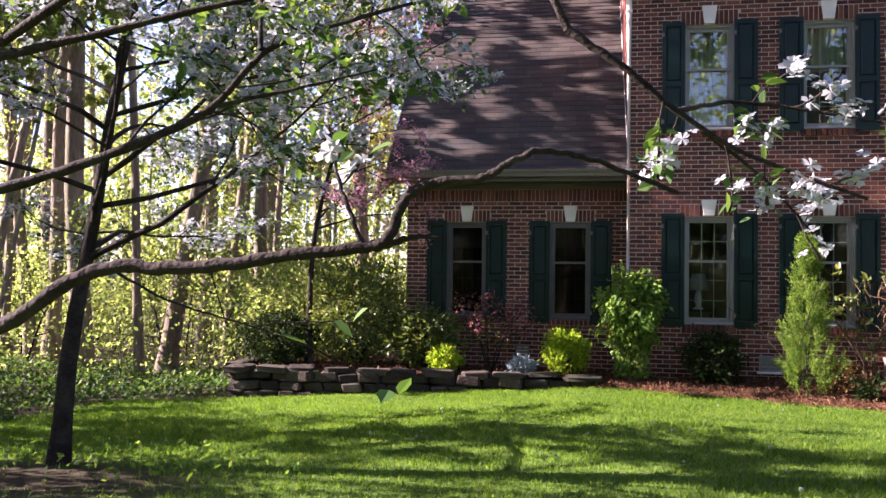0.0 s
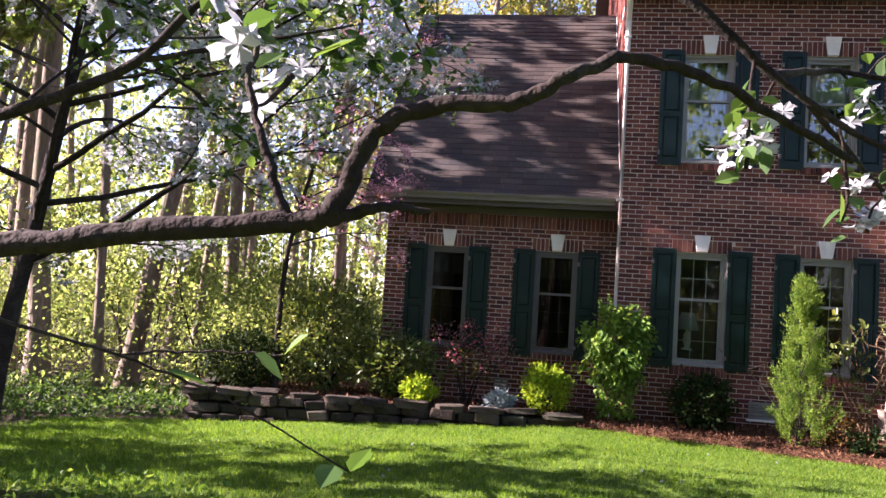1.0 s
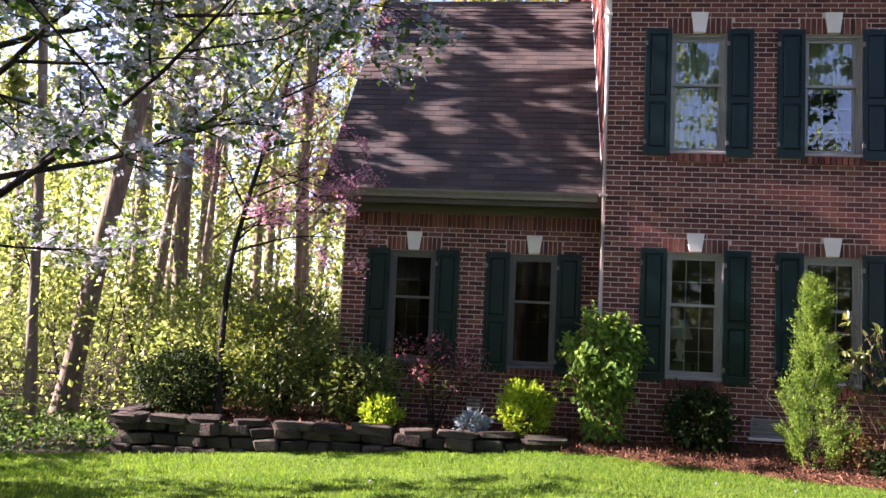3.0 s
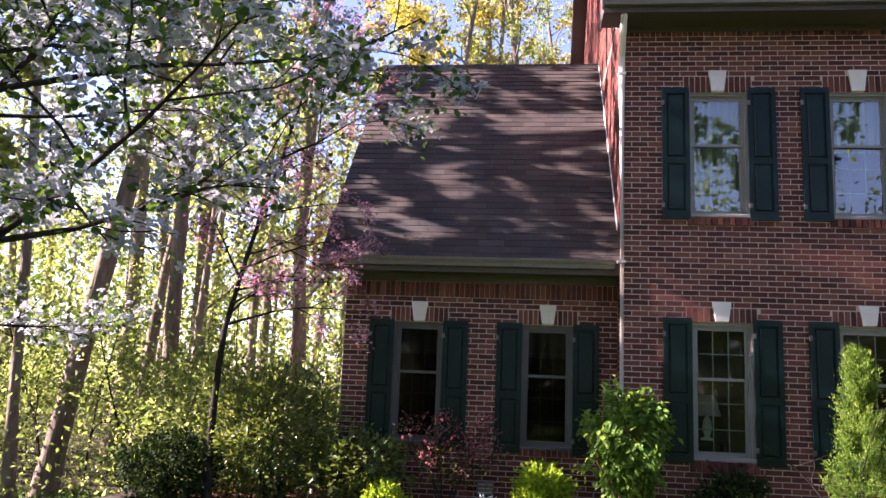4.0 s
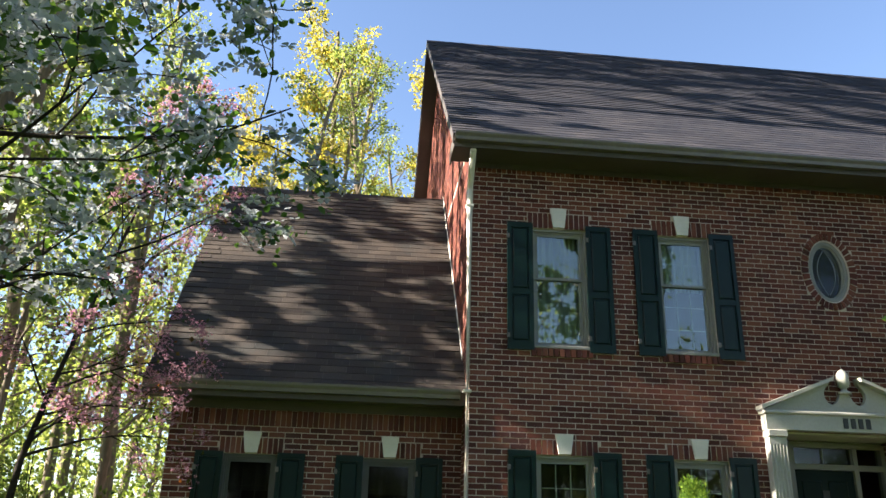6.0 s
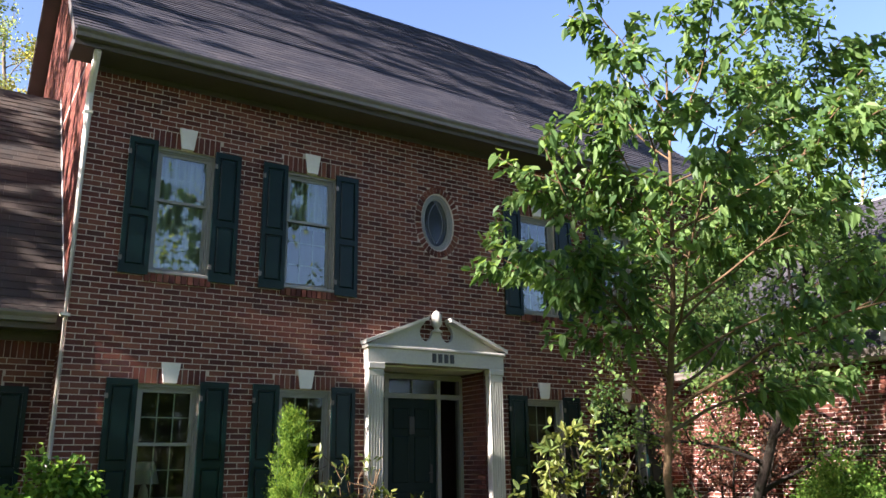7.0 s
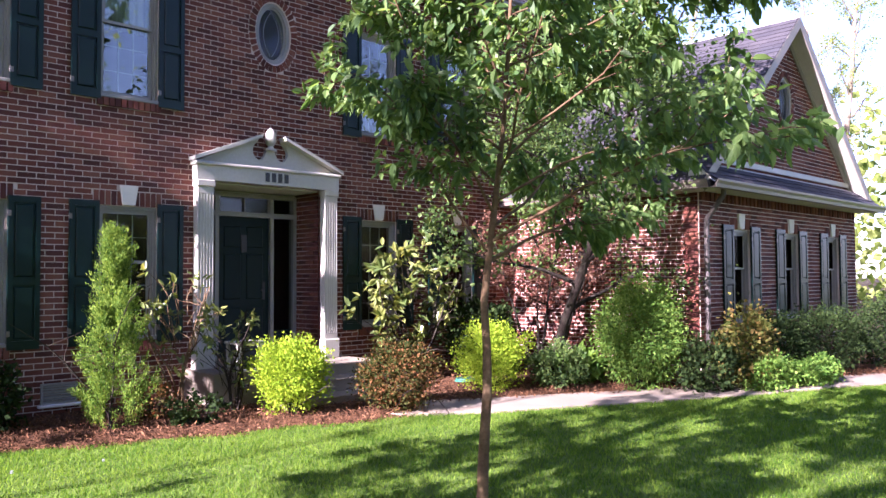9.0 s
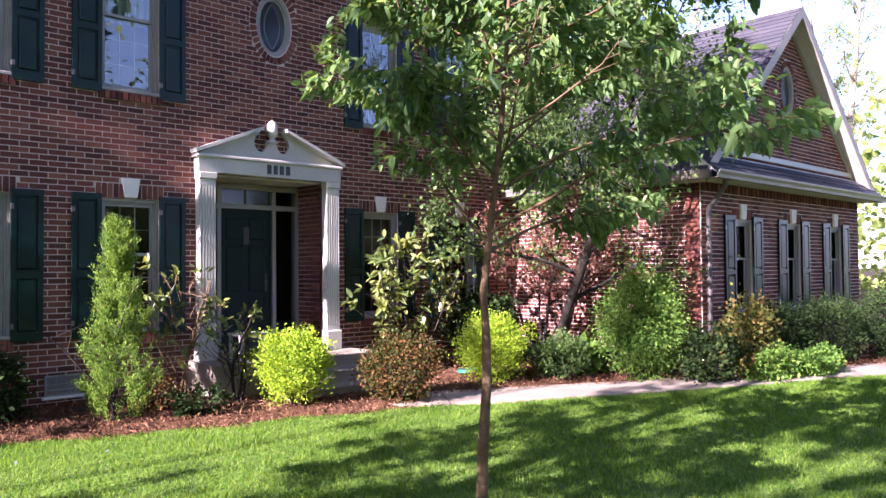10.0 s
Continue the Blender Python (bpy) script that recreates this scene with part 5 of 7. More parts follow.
h = Heap()
n = 26000
cx = rng.uniform(1.0, 15, n)
near = np.array([bed_near(x) for x in np.linspace(1, 15, 300)])
nr = np.interp(cx, np.linspace(1, 15, 300), near)
far = np.where(cx < GAB_X0, MAIN_Y, GAB_Y)
fy = rng.uniform(0, 1, n) ** 1.3
cy = nr - 0.1 + (far - nr) * fy
cz = ground_z(cx, cy) + 0.05 * np.minimum(1, fy * 8) + 0.07 * fy + rng.uniform(0.0, 0.03, n)
leaves(h, rng, np.stack([cx, cy, cz], 1), rng.uniform(0.015, 0.065, n), None, up=0.6, wide=0.15)
n2 = 3500
tx, ty = rng.uniform(-4.6, 1.2, n2), rng.uniform(11.9, 13.0, n2)
leaves(h, rng, np.stack([tx, ty, np.full(n2, 0.1) + rng.uniform(0, 0.03, n2)], 1), rng.uniform(0.03, 0.09, n2), None, up=0.6, wide=0.2)
tagged(new("mulch_chips", h.mesh("mulch_chips", M_CHIP)), "loose shreds of red-brown bark mulch", "mulch", kind="stuff")

# grass
h = Heap()
n = 430000
x = rng.uniform(-7.4, 17, n)
y = 2.2 + 9.8 * rng.uniform(0, 1, n) ** 0.85
wd = walk_dist(x, y)
keep = (rng.uniform(0, 1, n) < on_lawn(x, y)) & (y < lawn_edge(x) + 0.06 * np.sin(x * 6) + 0.05) & ~((wd > -HALF - 0.01) & (x > 6.4))
x, y = x[keep], y[keep]
n = len(x)
z = ground_z(x, y)
tuft = 0.5 + 0.5 * np.sin(x * 2.1 + 1.3 * np.sin(y * 1.7)) * np.sin(y * 2.7 + np.sin(x * 3.1))
hh = rng.uniform(0.024, 0.05, n) * (0.75 + 0.5 * tuft)
lean = rng.normal(size=(n, 2)) * 0.5
a = rng.uniform(0, np.pi, n)
w = rng.uniform(0.003, 0.0065, n)
p = np.stack([x, y, z], 1)
dx = np.stack([np.cos(a) * w, np.sin(a) * w, 0 * a], 1)
tip = p + np.stack([lean[:, 0] * hh, lean[:, 1] * hh, hh], 1)
h.add(np.stack([p - dx, p + dx, tip], 1).reshape(-1, 3), np.arange(n * 3).reshape(-1, 3))
tagged(new("grass", h.mesh("grass", L_GRASS)), "bright green mown lawn grass", "grass", kind="stuff")

# weeds at the edge of the lawn under the dogwood, and ivy at the edge of the wood
h = Heap()
n = 200
wx, wy = rng.normal(-2.7, 0.6, n), rng.normal(5.9, 0.35, n)
leaves(h, rng, np.stack([wx, wy, ground_z(wx, wy) + rng.uniform(0.01, 0.16, n)], 1), 0.07, None, up=0.3, wide=0.3, upright=0.5)
tagged(new("weeds", h.mesh("weeds", L_BUSH)), "low green weeds at the edge of the lawn", "weeds", kind="stuff")
h = Heap()
n = 42000
vx = rng.uniform(-22, -4.6, n)
vy = rng.uniform(6.5, 20, n)
keep = (vx < -6.6 + 0.6 * np.sin(vy * 1.7)) | (vy > 11.7 + 0.3 * np.sin(vx * 2))
vx, vy = vx[keep], vy[keep]
clump = 0.5 + 0.5 * np.sin(vx * 1.9 + vy) * np.sin(vy * 1.3 - vx * 0.4)
leaves(h, rng, np.stack([vx, vy, ground_z(vx, vy) + rng.uniform(0.0, 0.32, len(vx)) * clump], 1), 0.085, None, up=0.55, wide=0.36)
tagged(new("ground_cover", h.mesh("ground_cover", L_DOG)), "low green ground cover along the wood's edge", "ground cover", kind="stuff")

# ---- the low stone wall ----
stone_wall = thing("stone_wall", (-2.0, 11.6, -0.2), "low retaining wall of rough tumbled stone blocks", "stone wall", kind="structure")


def rough_block(lx, ly, lz, seed):
    r = np.random.default_rng(seed)
    bm = bmesh.new()
    bmesh.ops.create_cube(bm, size=1.0)
    bmesh.ops.bevel(bm, geom=bm.edges[:], offset=0.12, segments=1, affect="EDGES")
    for v in bm.verts:
        v.co += Vector(r.normal(size=3) * 0.045)
        v.co = Vector((v.co.x * lx, v.co.y * ly, v.co.z * lz))
    me = bpy.data.meshes.new("block")
    bm.to_mesh(me)
    bm.free()
    me.materials.append(M_STONE)
    return me


block_kinds = [rough_block(w, 0.24, 0.148, k) for k, w in enumerate((0.3, 0.36, 0.42, 0.33, 0.25))]
block_w = (0.3, 0.36, 0.42, 0.33, 0.25)
cap_kinds = [rough_block(0.5, 0.33, 0.09, 40 + k) for k in range(3)]


def put_block(mesh, x, y, z, turn, size=(1, 1, 1)):
    b = new("block", mesh)
    b.parent = stone_wall
    b.matrix_local = (Matrix.Translation((x + 2.0, y - 11.6, z + 0.2)) @ Matrix.Rotation(turn, 4, "Z") @ Matrix.Rotation(rng.normal() * 0.045, 4, "Y") @ Matrix.Rotation(rng.normal() * 0.05, 4, "X")
                      @ Matrix.Diagonal((*size, 1)))


for r in range(4):
    z = 0.025 - r * 0.148
    x = -4.62 + 0.1 * (r % 2)
    while x < 1.0:
        k = int(rng.integers(5))
        x += block_w[k] / 2
        y = 11.64 + 0.05 * (x + 4.4) - r * 0.025
        if z > ground_z(x, 11.6) - 0.12:
            put_block(block_kinds[k], x, y + rng.uniform(-0.06, 0.05), z + rng.uniform(-0.012, 0.012), rng.normal() * 0.11, (1, rng.uniform(0.85, 1.15), rng.uniform(0.82, 1.05)))
        x += block_w[k] / 2 + 0.008
    yy = 11.8 + 0.1 * (r % 2)
    while yy < 13.4 and z > -0.55:
        k = int(rng.integers(5))
        yy += block_w[k] / 2
        put_block(block_kinds[k], -4.66 + rng.uniform(-0.03, 0.03), yy, z, radians(90) + rng.normal() * 0.07)
        yy += block_w[k] / 2 + 0.008
x = -4.5
while x < 1.05:
    put_block(cap_kinds[int(rng.integers(3))], x, 11.68 + 0.05 * (x + 4.4) + rng.uniform(-0.06, 0.05), 0.125 + rng.uniform(-0.02, 0.02), rng.normal() * 0.13, (rng.uniform(0.7, 1.1), rng.uniform(0.75, 1.15), rng.uniform(0.7, 1.35)))
    x += rng.uniform(0.42, 0.6)
yy = 12.05
while yy < 13.4:
    put_block(cap_kinds[int(rng.integers(3))], -4.66, yy, 0.135, radians(90) + rng.normal() * 0.06)
    yy += 0.51


# ---- shrubs ----
def lump(dirs, seed, freq=2.5):
    return np.array([noise.noise(Vector(d) * freq + Vector((seed * 7.3, seed * 3.1, 0))) + 0.7 * noise.noise(Vector(d) * freq * 2.6 + Vector((seed, 5, 0))) for d in dirs])


def shrub(name, at, rx, ry, height, n, size, leaf_m, label, seed, lift=0.0, stems=6, wood=M_BARK_D, wide=0.4, rag=0.3, shape="ball", inner=0.55, droop=0.0, upright=0.0, fine=False,
          out_w=0.5, stem_r=0.012, category="shrub"):
    """A shrub: stems from one foot and a ragged shell of leaves."""
    r = np.random.default_rng(seed)
    ob = thing(name, at, label, category)
    h = Heap()
    zc, hz = lift + (height - lift) / 2, (height - lift) / 2
    for k in range(stems):
        a = 2 * math.pi * (k + r.uniform(0, 0.8)) / stems
        q = limb(r, (0.03 * math.cos(a), 0.03 * math.sin(a), -0.05), (math.cos(a) * rx * 0.6, math.sin(a) * ry * 0.6, height * 0.8), height * 0.85, 7, 0.14)
        tube(h, q, np.linspace(stem_r, stem_r * 0.3, len(q)), 5)
        for b in range(4):
            f = r.integers(2, 7)
            q2 = limb(r, q[f], r.normal(size=3) + np.array([0, 0, 0.5]), 0.35 * max(rx, height * 0.5), 4, 0.2)
            tube(h, q2, np.linspace(stem_r * 0.45, 0.002, len(q2)), 4)
    part("trunk", h, wood, ob)
    d = r.normal(size=(n, 3))
    d /= np.linalg.norm(d, axis=1)[:, None]
    rad = 1 + rag * lump(d, seed)
    rad *= inner + (1 - inner) * r.uniform(0, 1, n) ** 0.5
    if shape == "cone":
        k = max(8, n // 95)
        pick = r.integers(0, k, n)
        f = r.uniform(0, 1, k) ** 0.9
        a = r.uniform(0, 2 * np.pi, k)
        rr = np.interp(f, [0, 0.1, 0.26, 0.4, 0.54, 0.7, 0.86, 1], [0.75, 1.05, 1.0, 0.72, 0.62, 0.5, 0.3, 0.03]) * (1 + rag * np.array([noise.noise(Vector((math.cos(t) * 1.4, math.sin(t) * 1.4, q * 7 + seed))) for t, q in zip(a, f)]))
        rr *= inner + (1 - inner) * r.uniform(0, 1, k) ** 0.5
        pos = np.stack([rx * rr * np.cos(a), ry * rr * np.sin(a), lift + (height - lift) * f], 1)
        out = np.stack([np.cos(a) * 0.6, np.sin(a) * 0.6, np.full(k, 1.0)], 1) + r.normal(size=(k, 3)) * 0.2
        pos, out = pos[pick], out[pick]
        pos = pos + out * r.uniform(-0.05, 0.14, n)[:, None] + r.normal(size=(n, 3)) * 0.022
    else:
        pos = np.stack([d[:, 0] * rx * rad, d[:, 1] * ry * rad, zc + d[:, 2] * hz * rad], 1)
        out = d
        k = max(6, n // (7 if fine else 24))
        pick = r.integers(0, k, n)
        mid = pos[:k].copy()
        loose = r.uniform(0, 1, n) < (0.0 if fine else 0.3)
        pos = np.where(loose[:, None], pos, mid[pick] + r.normal(size=(n, 3)) * (0.02 if fine else 0.13 * min(rx, hz) + 0.01))
        out = np.where(loose[:, None], d, d[pick])
    pos[:, 2] = np.maximum(pos[:, 2], 0.02)
    if fine:
        h = Heap()
        for c in mid:
            foot = np.array([c[0] * 0.35, c[1] * 0.35, max(0.05, c[2] - r.uniform(0.25, 0.6))])
            way = c - foot
            tube(h, [foot, foot + way * 0.5 + r.normal(size=3) * 0.04, c], [0.006, 0.004, 0.003], 4)
        part("branch", h, wood, ob)
    h = Heap()
    leaves(h, r, pos, size, out, 0.25 if fine else out_w, 0.35, wide, droop, fine, upright)
    part("foliage", h, leaf_m, ob)
    return ob


def bed_at(x, y):
    return (x, y, bed_height(x, y))


shrub("arborvitae", bed_at(3.78, 11.3), 0.31, 0.3, 2.02, 27000, 0.032, L_ARB, "conical green arborvitae in the mulch bed", 31, 0.05, 3, shape="cone", wide=0.18, upright=0.25, rag=0.85, category="conifer")
shrub("lime_shrub", bed_at(5.72, 10.85), 0.42, 0.4, 0.84, 11500, 0.033, L_LIME, "round bright lime-green shrub beside the steps", 32, 0.08, 9, rag=0.55, upright=0.35)
shrub("lime_shrub", bed_at(8.75, 10.45), 0.44, 0.42, 0.9, 11500, 0.033, L_LIME, "bright lime-green shrub beside the walk", 33, 0.06, 9, rag=0.6, upright=0.35)
shrub("boxwood", bed_at(6.82, 10.2), 0.45, 0.42, 0.78, 9000, 0.036, L_RUST, "small round shrub with bronze tips by the steps", 34, 0.02, 7, rag=0.4)
shrub("climber", bed_at(1.52, 12.05), 0.42, 0.36, 1.62, 2700, 0.085, L_BUSH, "upright leafy green shrub against the house corner", 35, 0.6, 5, wide=0.34, rag=0.6, droop=0.35, stem_r=0.024, wood=M_BARK_Y)
r_ = np.random.default_rng(36)
low = Heap()
nn = 1300
aa, zz = r_.uniform(0, 2 * np.pi, nn), r_.uniform(0.08, 1.15, nn)
leaves(low, r_, np.stack([0.3 * np.cos(aa) * r_.uniform(0.4, 1, nn), 0.28 * np.sin(aa) * r_.uniform(0.4, 1, nn), zz], 1), 0.075, None, up=0.2, wide=0.34, droop=0.2)
part("lower_foliage", low, L_BUSH, bpy.data.objects["climber"])
shrub("lime_shrub", (0.56, 12.25, 0.09), 0.32, 0.3, 0.66, 2600, 0.055, L_LIME, "small lime-green shrub behind the stone wall", 37, 0.05, 6, rag=0.35, upright=0.3)
shrub("lime_shrub", (-1.33, 12.1, 0.09), 0.24, 0.22, 0.4, 1500, 0.05, L_LIME, "low lime-green shrub behind the stone wall", 38, 0.02, 5, rag=0.4, upright=0.5)
shrub("dark_shrub", bed_at(2.68, 12.0), 0.42, 0.35, 0.72, 2400, 0.055, L_DARK, "dark evergreen shrub under a window", 39, 0.02, 6, rag=0.4)
shrub("boxwood", (-4.1, 12.35, 0.09), 0.62, 0.5, 0.82, 6500, 0.05, L_DARK, "dark clipped boxwood at the end of the stone wall", 40, 0.0, 7, rag=0.5)
shrub("rhododendron", (-2.95, 12.85, 0.09), 0.85, 0.7, 1.75, 9500, 0.078, L_RHODO_D, "tall broad-leaved rhododendron at the corner of the wing", 41, 0.1, 8, wide=0.24, rag=0.4, upright=0.1, stem_r=0.02)
shrub("rhododendron", (-1.75, 12.55, 0.09), 0.6, 0.45, 0.95, 2600, 0.09, L_RHODO_D, "low broad-leaved shrub against the brick wing", 42, 0.05, 6, wide=0.24, rag=0.45)
shrub("rhododendron", (-4.35, 13.9, -0.2), 1.0, 0.9, 2.2, 8000, 0.075, L_UNDER, "loose leafy shrub beside the wing", 43, 0.1, 7, wide=0.3, rag=0.45)
shrub("blue_plant", (-0.1, 12.1, 0.09), 0.2, 0.18, 0.26, 700, 0.08, L_BLUE, "low blue-grey spiky plant", 44, 0.0, 2, wide=0.12, rag=0.3, upright=0.3)
shrub("rhododendron", bed_at(4.75, 11.75), 0.62, 0.35, 1.85, 230, 0.105, L_RHODO, "sparse leggy rhododendron beside the pilaster", 45, 0.35, 5, wide=0.2, rag=0.4, inner=0.3, fine=True, stem_r=0.017, wood=M_BARK_Y)
shrub("rhododendron", bed_at(5.3, 11.45), 0.5, 0.3, 1.5, 190, 0.105, L_RHODO, "leggy rhododendron in front of the door surround", 46, 0.3, 4, wide=0.2, rag=0.4, inner=0.3, fine=True, stem_r=0.022, wood=M_BARK_D)
shrub("rhododendron", bed_at(8.5, 11.85), 0.95, 0.45, 2.2, 800, 0.16, L_RHODO, "large rhododendron before a window", 47, 0.35, 6, wide=0.21, rag=0.4, inner=0.35, fine=True, stem_r=0.02)
shrub("dark_shrub", bed_at(9.9, 11.7), 0.7, 0.45, 1.2, 3200, 0.08, L_DARK, "dark shrub in the shade of the house", 48, 0.02, 6, rag=0.45)
shrub("big_bush", bed_at(10.95, 9.4), 0.62, 0.62, 1.55, 18000, 0.05, L_BUSH, "large round light-green bush by the walk", 49, 0.02, 9, wide=0.3, rag=0.5, droop=0.1)
shrub("boxwood", bed_at(9.75, 10.05), 0.48, 0.4, 0.6, 2600, 0.05, L_ORN, "low loose olive-green shrub beside the walk", 50, 0.02, 6, rag=0.4)
shrub("hosta", bed_at(10.35, 10.15), 0.45, 0.4, 0.45, 260, 0.2, L_BUSH, "broad-leaved green hosta in the bed", 51, 0.02, 2, wide=0.35, rag=0.2, fine=True, upright=0.2)
shrub("nandina", bed_at(11.9, 8.2), 0.5, 0.38, 1.2, 2600, 0.065, L_NANDINA, "nandina with yellow and red tips", 52, 0.05, 6, rag=0.4)
shrub("hedge_bush", bed_at(12.9, 8.25), 0.75, 0.4, 1.0, 7600, 0.04, L_DARK, "clipped dark green hedge bush under the gable", 53, 0.0, 6, rag=0.4)
shrub("hedge_bush", bed_at(14.3, 7.95), 0.9, 0.5, 1.02, 8200, 0.04, L_DARK, "clipped dark green hedge bush under the gable", 54, 0.0, 6, rag=0.35)
shrub("hedge_bush", bed_at(16.1, 7.5), 1.1, 0.6, 1.12, 8600, 0.045, L_DARK, "clipped dark yew hedge beside the gable wing", 55, 0.0, 6, rag=0.3)
shrub("hedge_bush", bed_at(18.3, 7.2), 1.3, 0.8, 1.2, 6000, 0.055, L_DARK, "clipped dark yew hedge beside the gable wing", 56, 0.0, 6, rag=0.18)
shrub("low_shrub", bed_at(12.0, 7.85), 0.45, 0.3, 0.5, 2200, 0.05, L_BUSH, "low yellow-green shrub along the walk", 57, 0.0, 5, rag=0.4)
shrub("low_shrub", bed_at(12.9, 7.6), 0.55, 0.3, 0.42, 2600, 0.05, L_BUSH, "low yellow-green shrub along the walk", 58, 0.0, 5, rag=0.4)
shrub("dark_shrub", bed_at(11.3, 8.45), 0.5, 0.4, 0.8, 2200, 0.06, L_DARK, "dark leafy shrub at the corner of the gable wing", 59, 0.0, 5, rag=0.4)
shrub("small_shrub", bed_at(4.35, 11.55), 0.22, 0.2, 0.4, 500, 0.05, L_RUST, "small reddish shrub under a window", 60, 0.0, 4, rag=0.4)
shrub("small_shrub", bed_at(4.6, 11.05), 0.3, 0.25, 0.3, 700, 0.05, L_DARK, "low dark shrub in the mulch bed", 61, 0.0, 4, rag=0.4)


# ---- small trees ----
def small_tree(name, at, seed, trunks, height, spread, n_leaf, size, leaf_m, wood, label, flowers=0, flower_m=None, fsize=0.05, levels=2, count=6, lean=(0, 0, 0), category="tree", trunk_r=0.05,
               start=0.35, wide=0.42, droop=0.0, jitter=0.04, fine=False, petals=4, flat=0.2, ratio=0.5, lift=0.03, low=0.2, limb_from=0.3, limbs=9, line=None, bias=(0, 0), rise=0.28, taper=0.8, clear=0.0):
    r = np.random.default_rng(seed)
    ob = thing(name, at, label, category)
    h, tips = Heap(), []
    for k in range(trunks):
        a = 2 * math.pi * (k + r.uniform(0, 0.6)) / trunks
        d = np.array([math.cos(a) * 0.45 * (trunks > 1), math.sin(a) * 0.45 * (trunks > 1), 1.0]) + np.array(lean)
        q = limb(r, (0, 0, -0.08), d, height, 12, 0.06, 0.02)
        if line is not None:
            t = np.linspace(0, len(line) - 1, 13)
            q = np.stack([np.interp(t, np.arange(len(line)), np.array(line, float)[:, c]) for c in range(3)], 1) - np.array(at)
        rr = np.linspace(trunk_r, trunk_r * 0.18, len(q))
        rr[0] *= 1.3
        tube(h, q, rr, 9)
        for b in range(limbs):
            f = limb_from + (0.98 - limb_from) * (b + r.uniform(0, 0.8)) / limbs
            x = f * (len(q) - 1)
            i = min(int(x), len(q) - 2)
            p = q[i] + (q[i + 1] - q[i]) * (x - i)
            az = 2.4 * b + r.uniform(-0.4, 0.4)
            dd = np.array([math.cos(az) + bias[0], math.sin(az) + bias[1], rise + 0.6 * f])
            L = spread * (1.25 - taper * f) * r.uniform(0.75, 1.15) * (0.6 + 0.4 * np.linalg.norm(dd[:2]))
            s = limb(r, p, dd, L, 8, 0.1, lift)
            sr = np.linspace(np.interp(x, np.arange(len(rr)), rr) * 0.55, 0.004, len(s))
            tube(h, s, sr, 6)
            branch_out(r, h, s, sr, levels, count, ratio, 0.14, lift, tips, start, 4, 0.9, flat)
    part("trunk", h, wood, ob, smooth=True)
    if n_leaf:
        pos, way = along_tips(r, tips, n_leaf, jitter, low)
        keep = pos[:, 2] > clear + 0.18 * np.sin(pos[:, 0] * 3.1 + pos[:, 1] * 4.3) * (clear > 0)
        pos, way = pos[keep], way[keep]
        g = Heap()
        leaves(g, r, pos, size, way, 0.45, 0.45, wide, droop, fine)
        part("crown", g, leaf_m, ob)
    if flowers:
        pos, way = along_tips(r, tips, flowers, jitter * 0.8, 0.35)
        g = Heap()
        blossoms(g, r, pos + np.array([0, 0, 0.02]), fsize, petals)
        part("blossom", g, flower_m, ob)
    return ob


# the young tree on the lawn
small_tree("young_tree", (4.1, 6.2, float(ground_z(4.1, 6.2))), 71, 1, 4.4, 1.75, 10500, 0.085, L_MAPLE, M_BARK_Y, "young slender tree with large drooping green leaves on the lawn", levels=1, count=10,
           trunk_r=0.042, wide=0.25, droop=0.5, jitter=0.035, fine=True, limb_from=0.54, limbs=24, clear=1.62, ratio=0.4, lift=0.008, low=0.15, bias=(0.32, -0.3), taper=0.55, rise=0.2, flat=0.8,
           line=[(4.1 + 0.73 * o, 6.2 - 0.69 * o, z) for z, o in ((-0.1, 0), (0.35, 0.0), (0.7, 0.02), (1.05, 0.045), (1.5, 0.02), (2.1, 0.09), (2.6, 0.15), (3.3, 0.2), (4.2, 0.24))])
# the redbud behind the stone wall
small_tree("redbud", (-3.58, 12.3, 0.08), 72, 1, 5.6, 1.5, 700, 0.06, L_RUST, M_BARK_D, "thin redbud with pink blossom beside the wing", flowers=7000, flower_m=P_PINK, fsize=0.044, petals=3, levels=1, count=8,
           trunk_r=0.055, jitter=0.07, limb_from=0.4, limbs=19, bias=(0.9, -0.1), lift=-0.02,
           line=[(-3.58, 12.3, 0.05), (-3.6, 12.3, 1.1), (-3.55, 12.3, 2.2), (-3.3, 12.3, 3.3), (-2.8, 12.25, 5.0), (-2.3, 12.2, 7.2)])
# red-leaved shrub-tree before the wing, and the bronze one by the sunlit wall
small_tree("japanese_maple", (-0.66, 12.62, 0.09), 73, 5, 1.25, 0.75, 720, 0.05, L_RED, M_BARK_D, "small twiggy red-leaved maple before the brick wing", levels=1, count=5, trunk_r=0.016, limb_from=0.35, limbs=6,
           jitter=0.03, wide=0.25, category="shrub")
tan = Heap()
nn = 420
leaves(tan, r_, np.stack([r_.normal(0, 0.3, nn), r_.normal(0, 0.16, nn), r_.uniform(0.35, 0.85, nn)], 1), 0.05, None, up=0.3, wide=0.25)
part("lower_foliage", tan, L_NANDINA, bpy.data.objects["japanese_maple"], "tan and green lower leaves")
small_tree("bronze_tree", bed_at(10.4, 10.9), 74, 4, 2.7, 0.95, 7500, 0.045, L_GREYRED, M_BARK_D, "twiggy bronze-leaved small tree by the sunlit wall", levels=1, count=6, trunk_r=0.03, limb_from=0.4, limbs=8, jitter=0.05,
           lean=(0.1, 0, 0))
small_tree("ornamental_tree", bed_at(10.3, 10.6), 75, 2, 7.2, 2.7, 32000, 0.066, L_ORN, M_BARK_D, "leafy tree in the corner between house and gable wing", levels=1, count=7, trunk_r=0.08, limb_from=0.18, limbs=18, jitter=0.15,
           lean=(0.14, -0.12, 0))

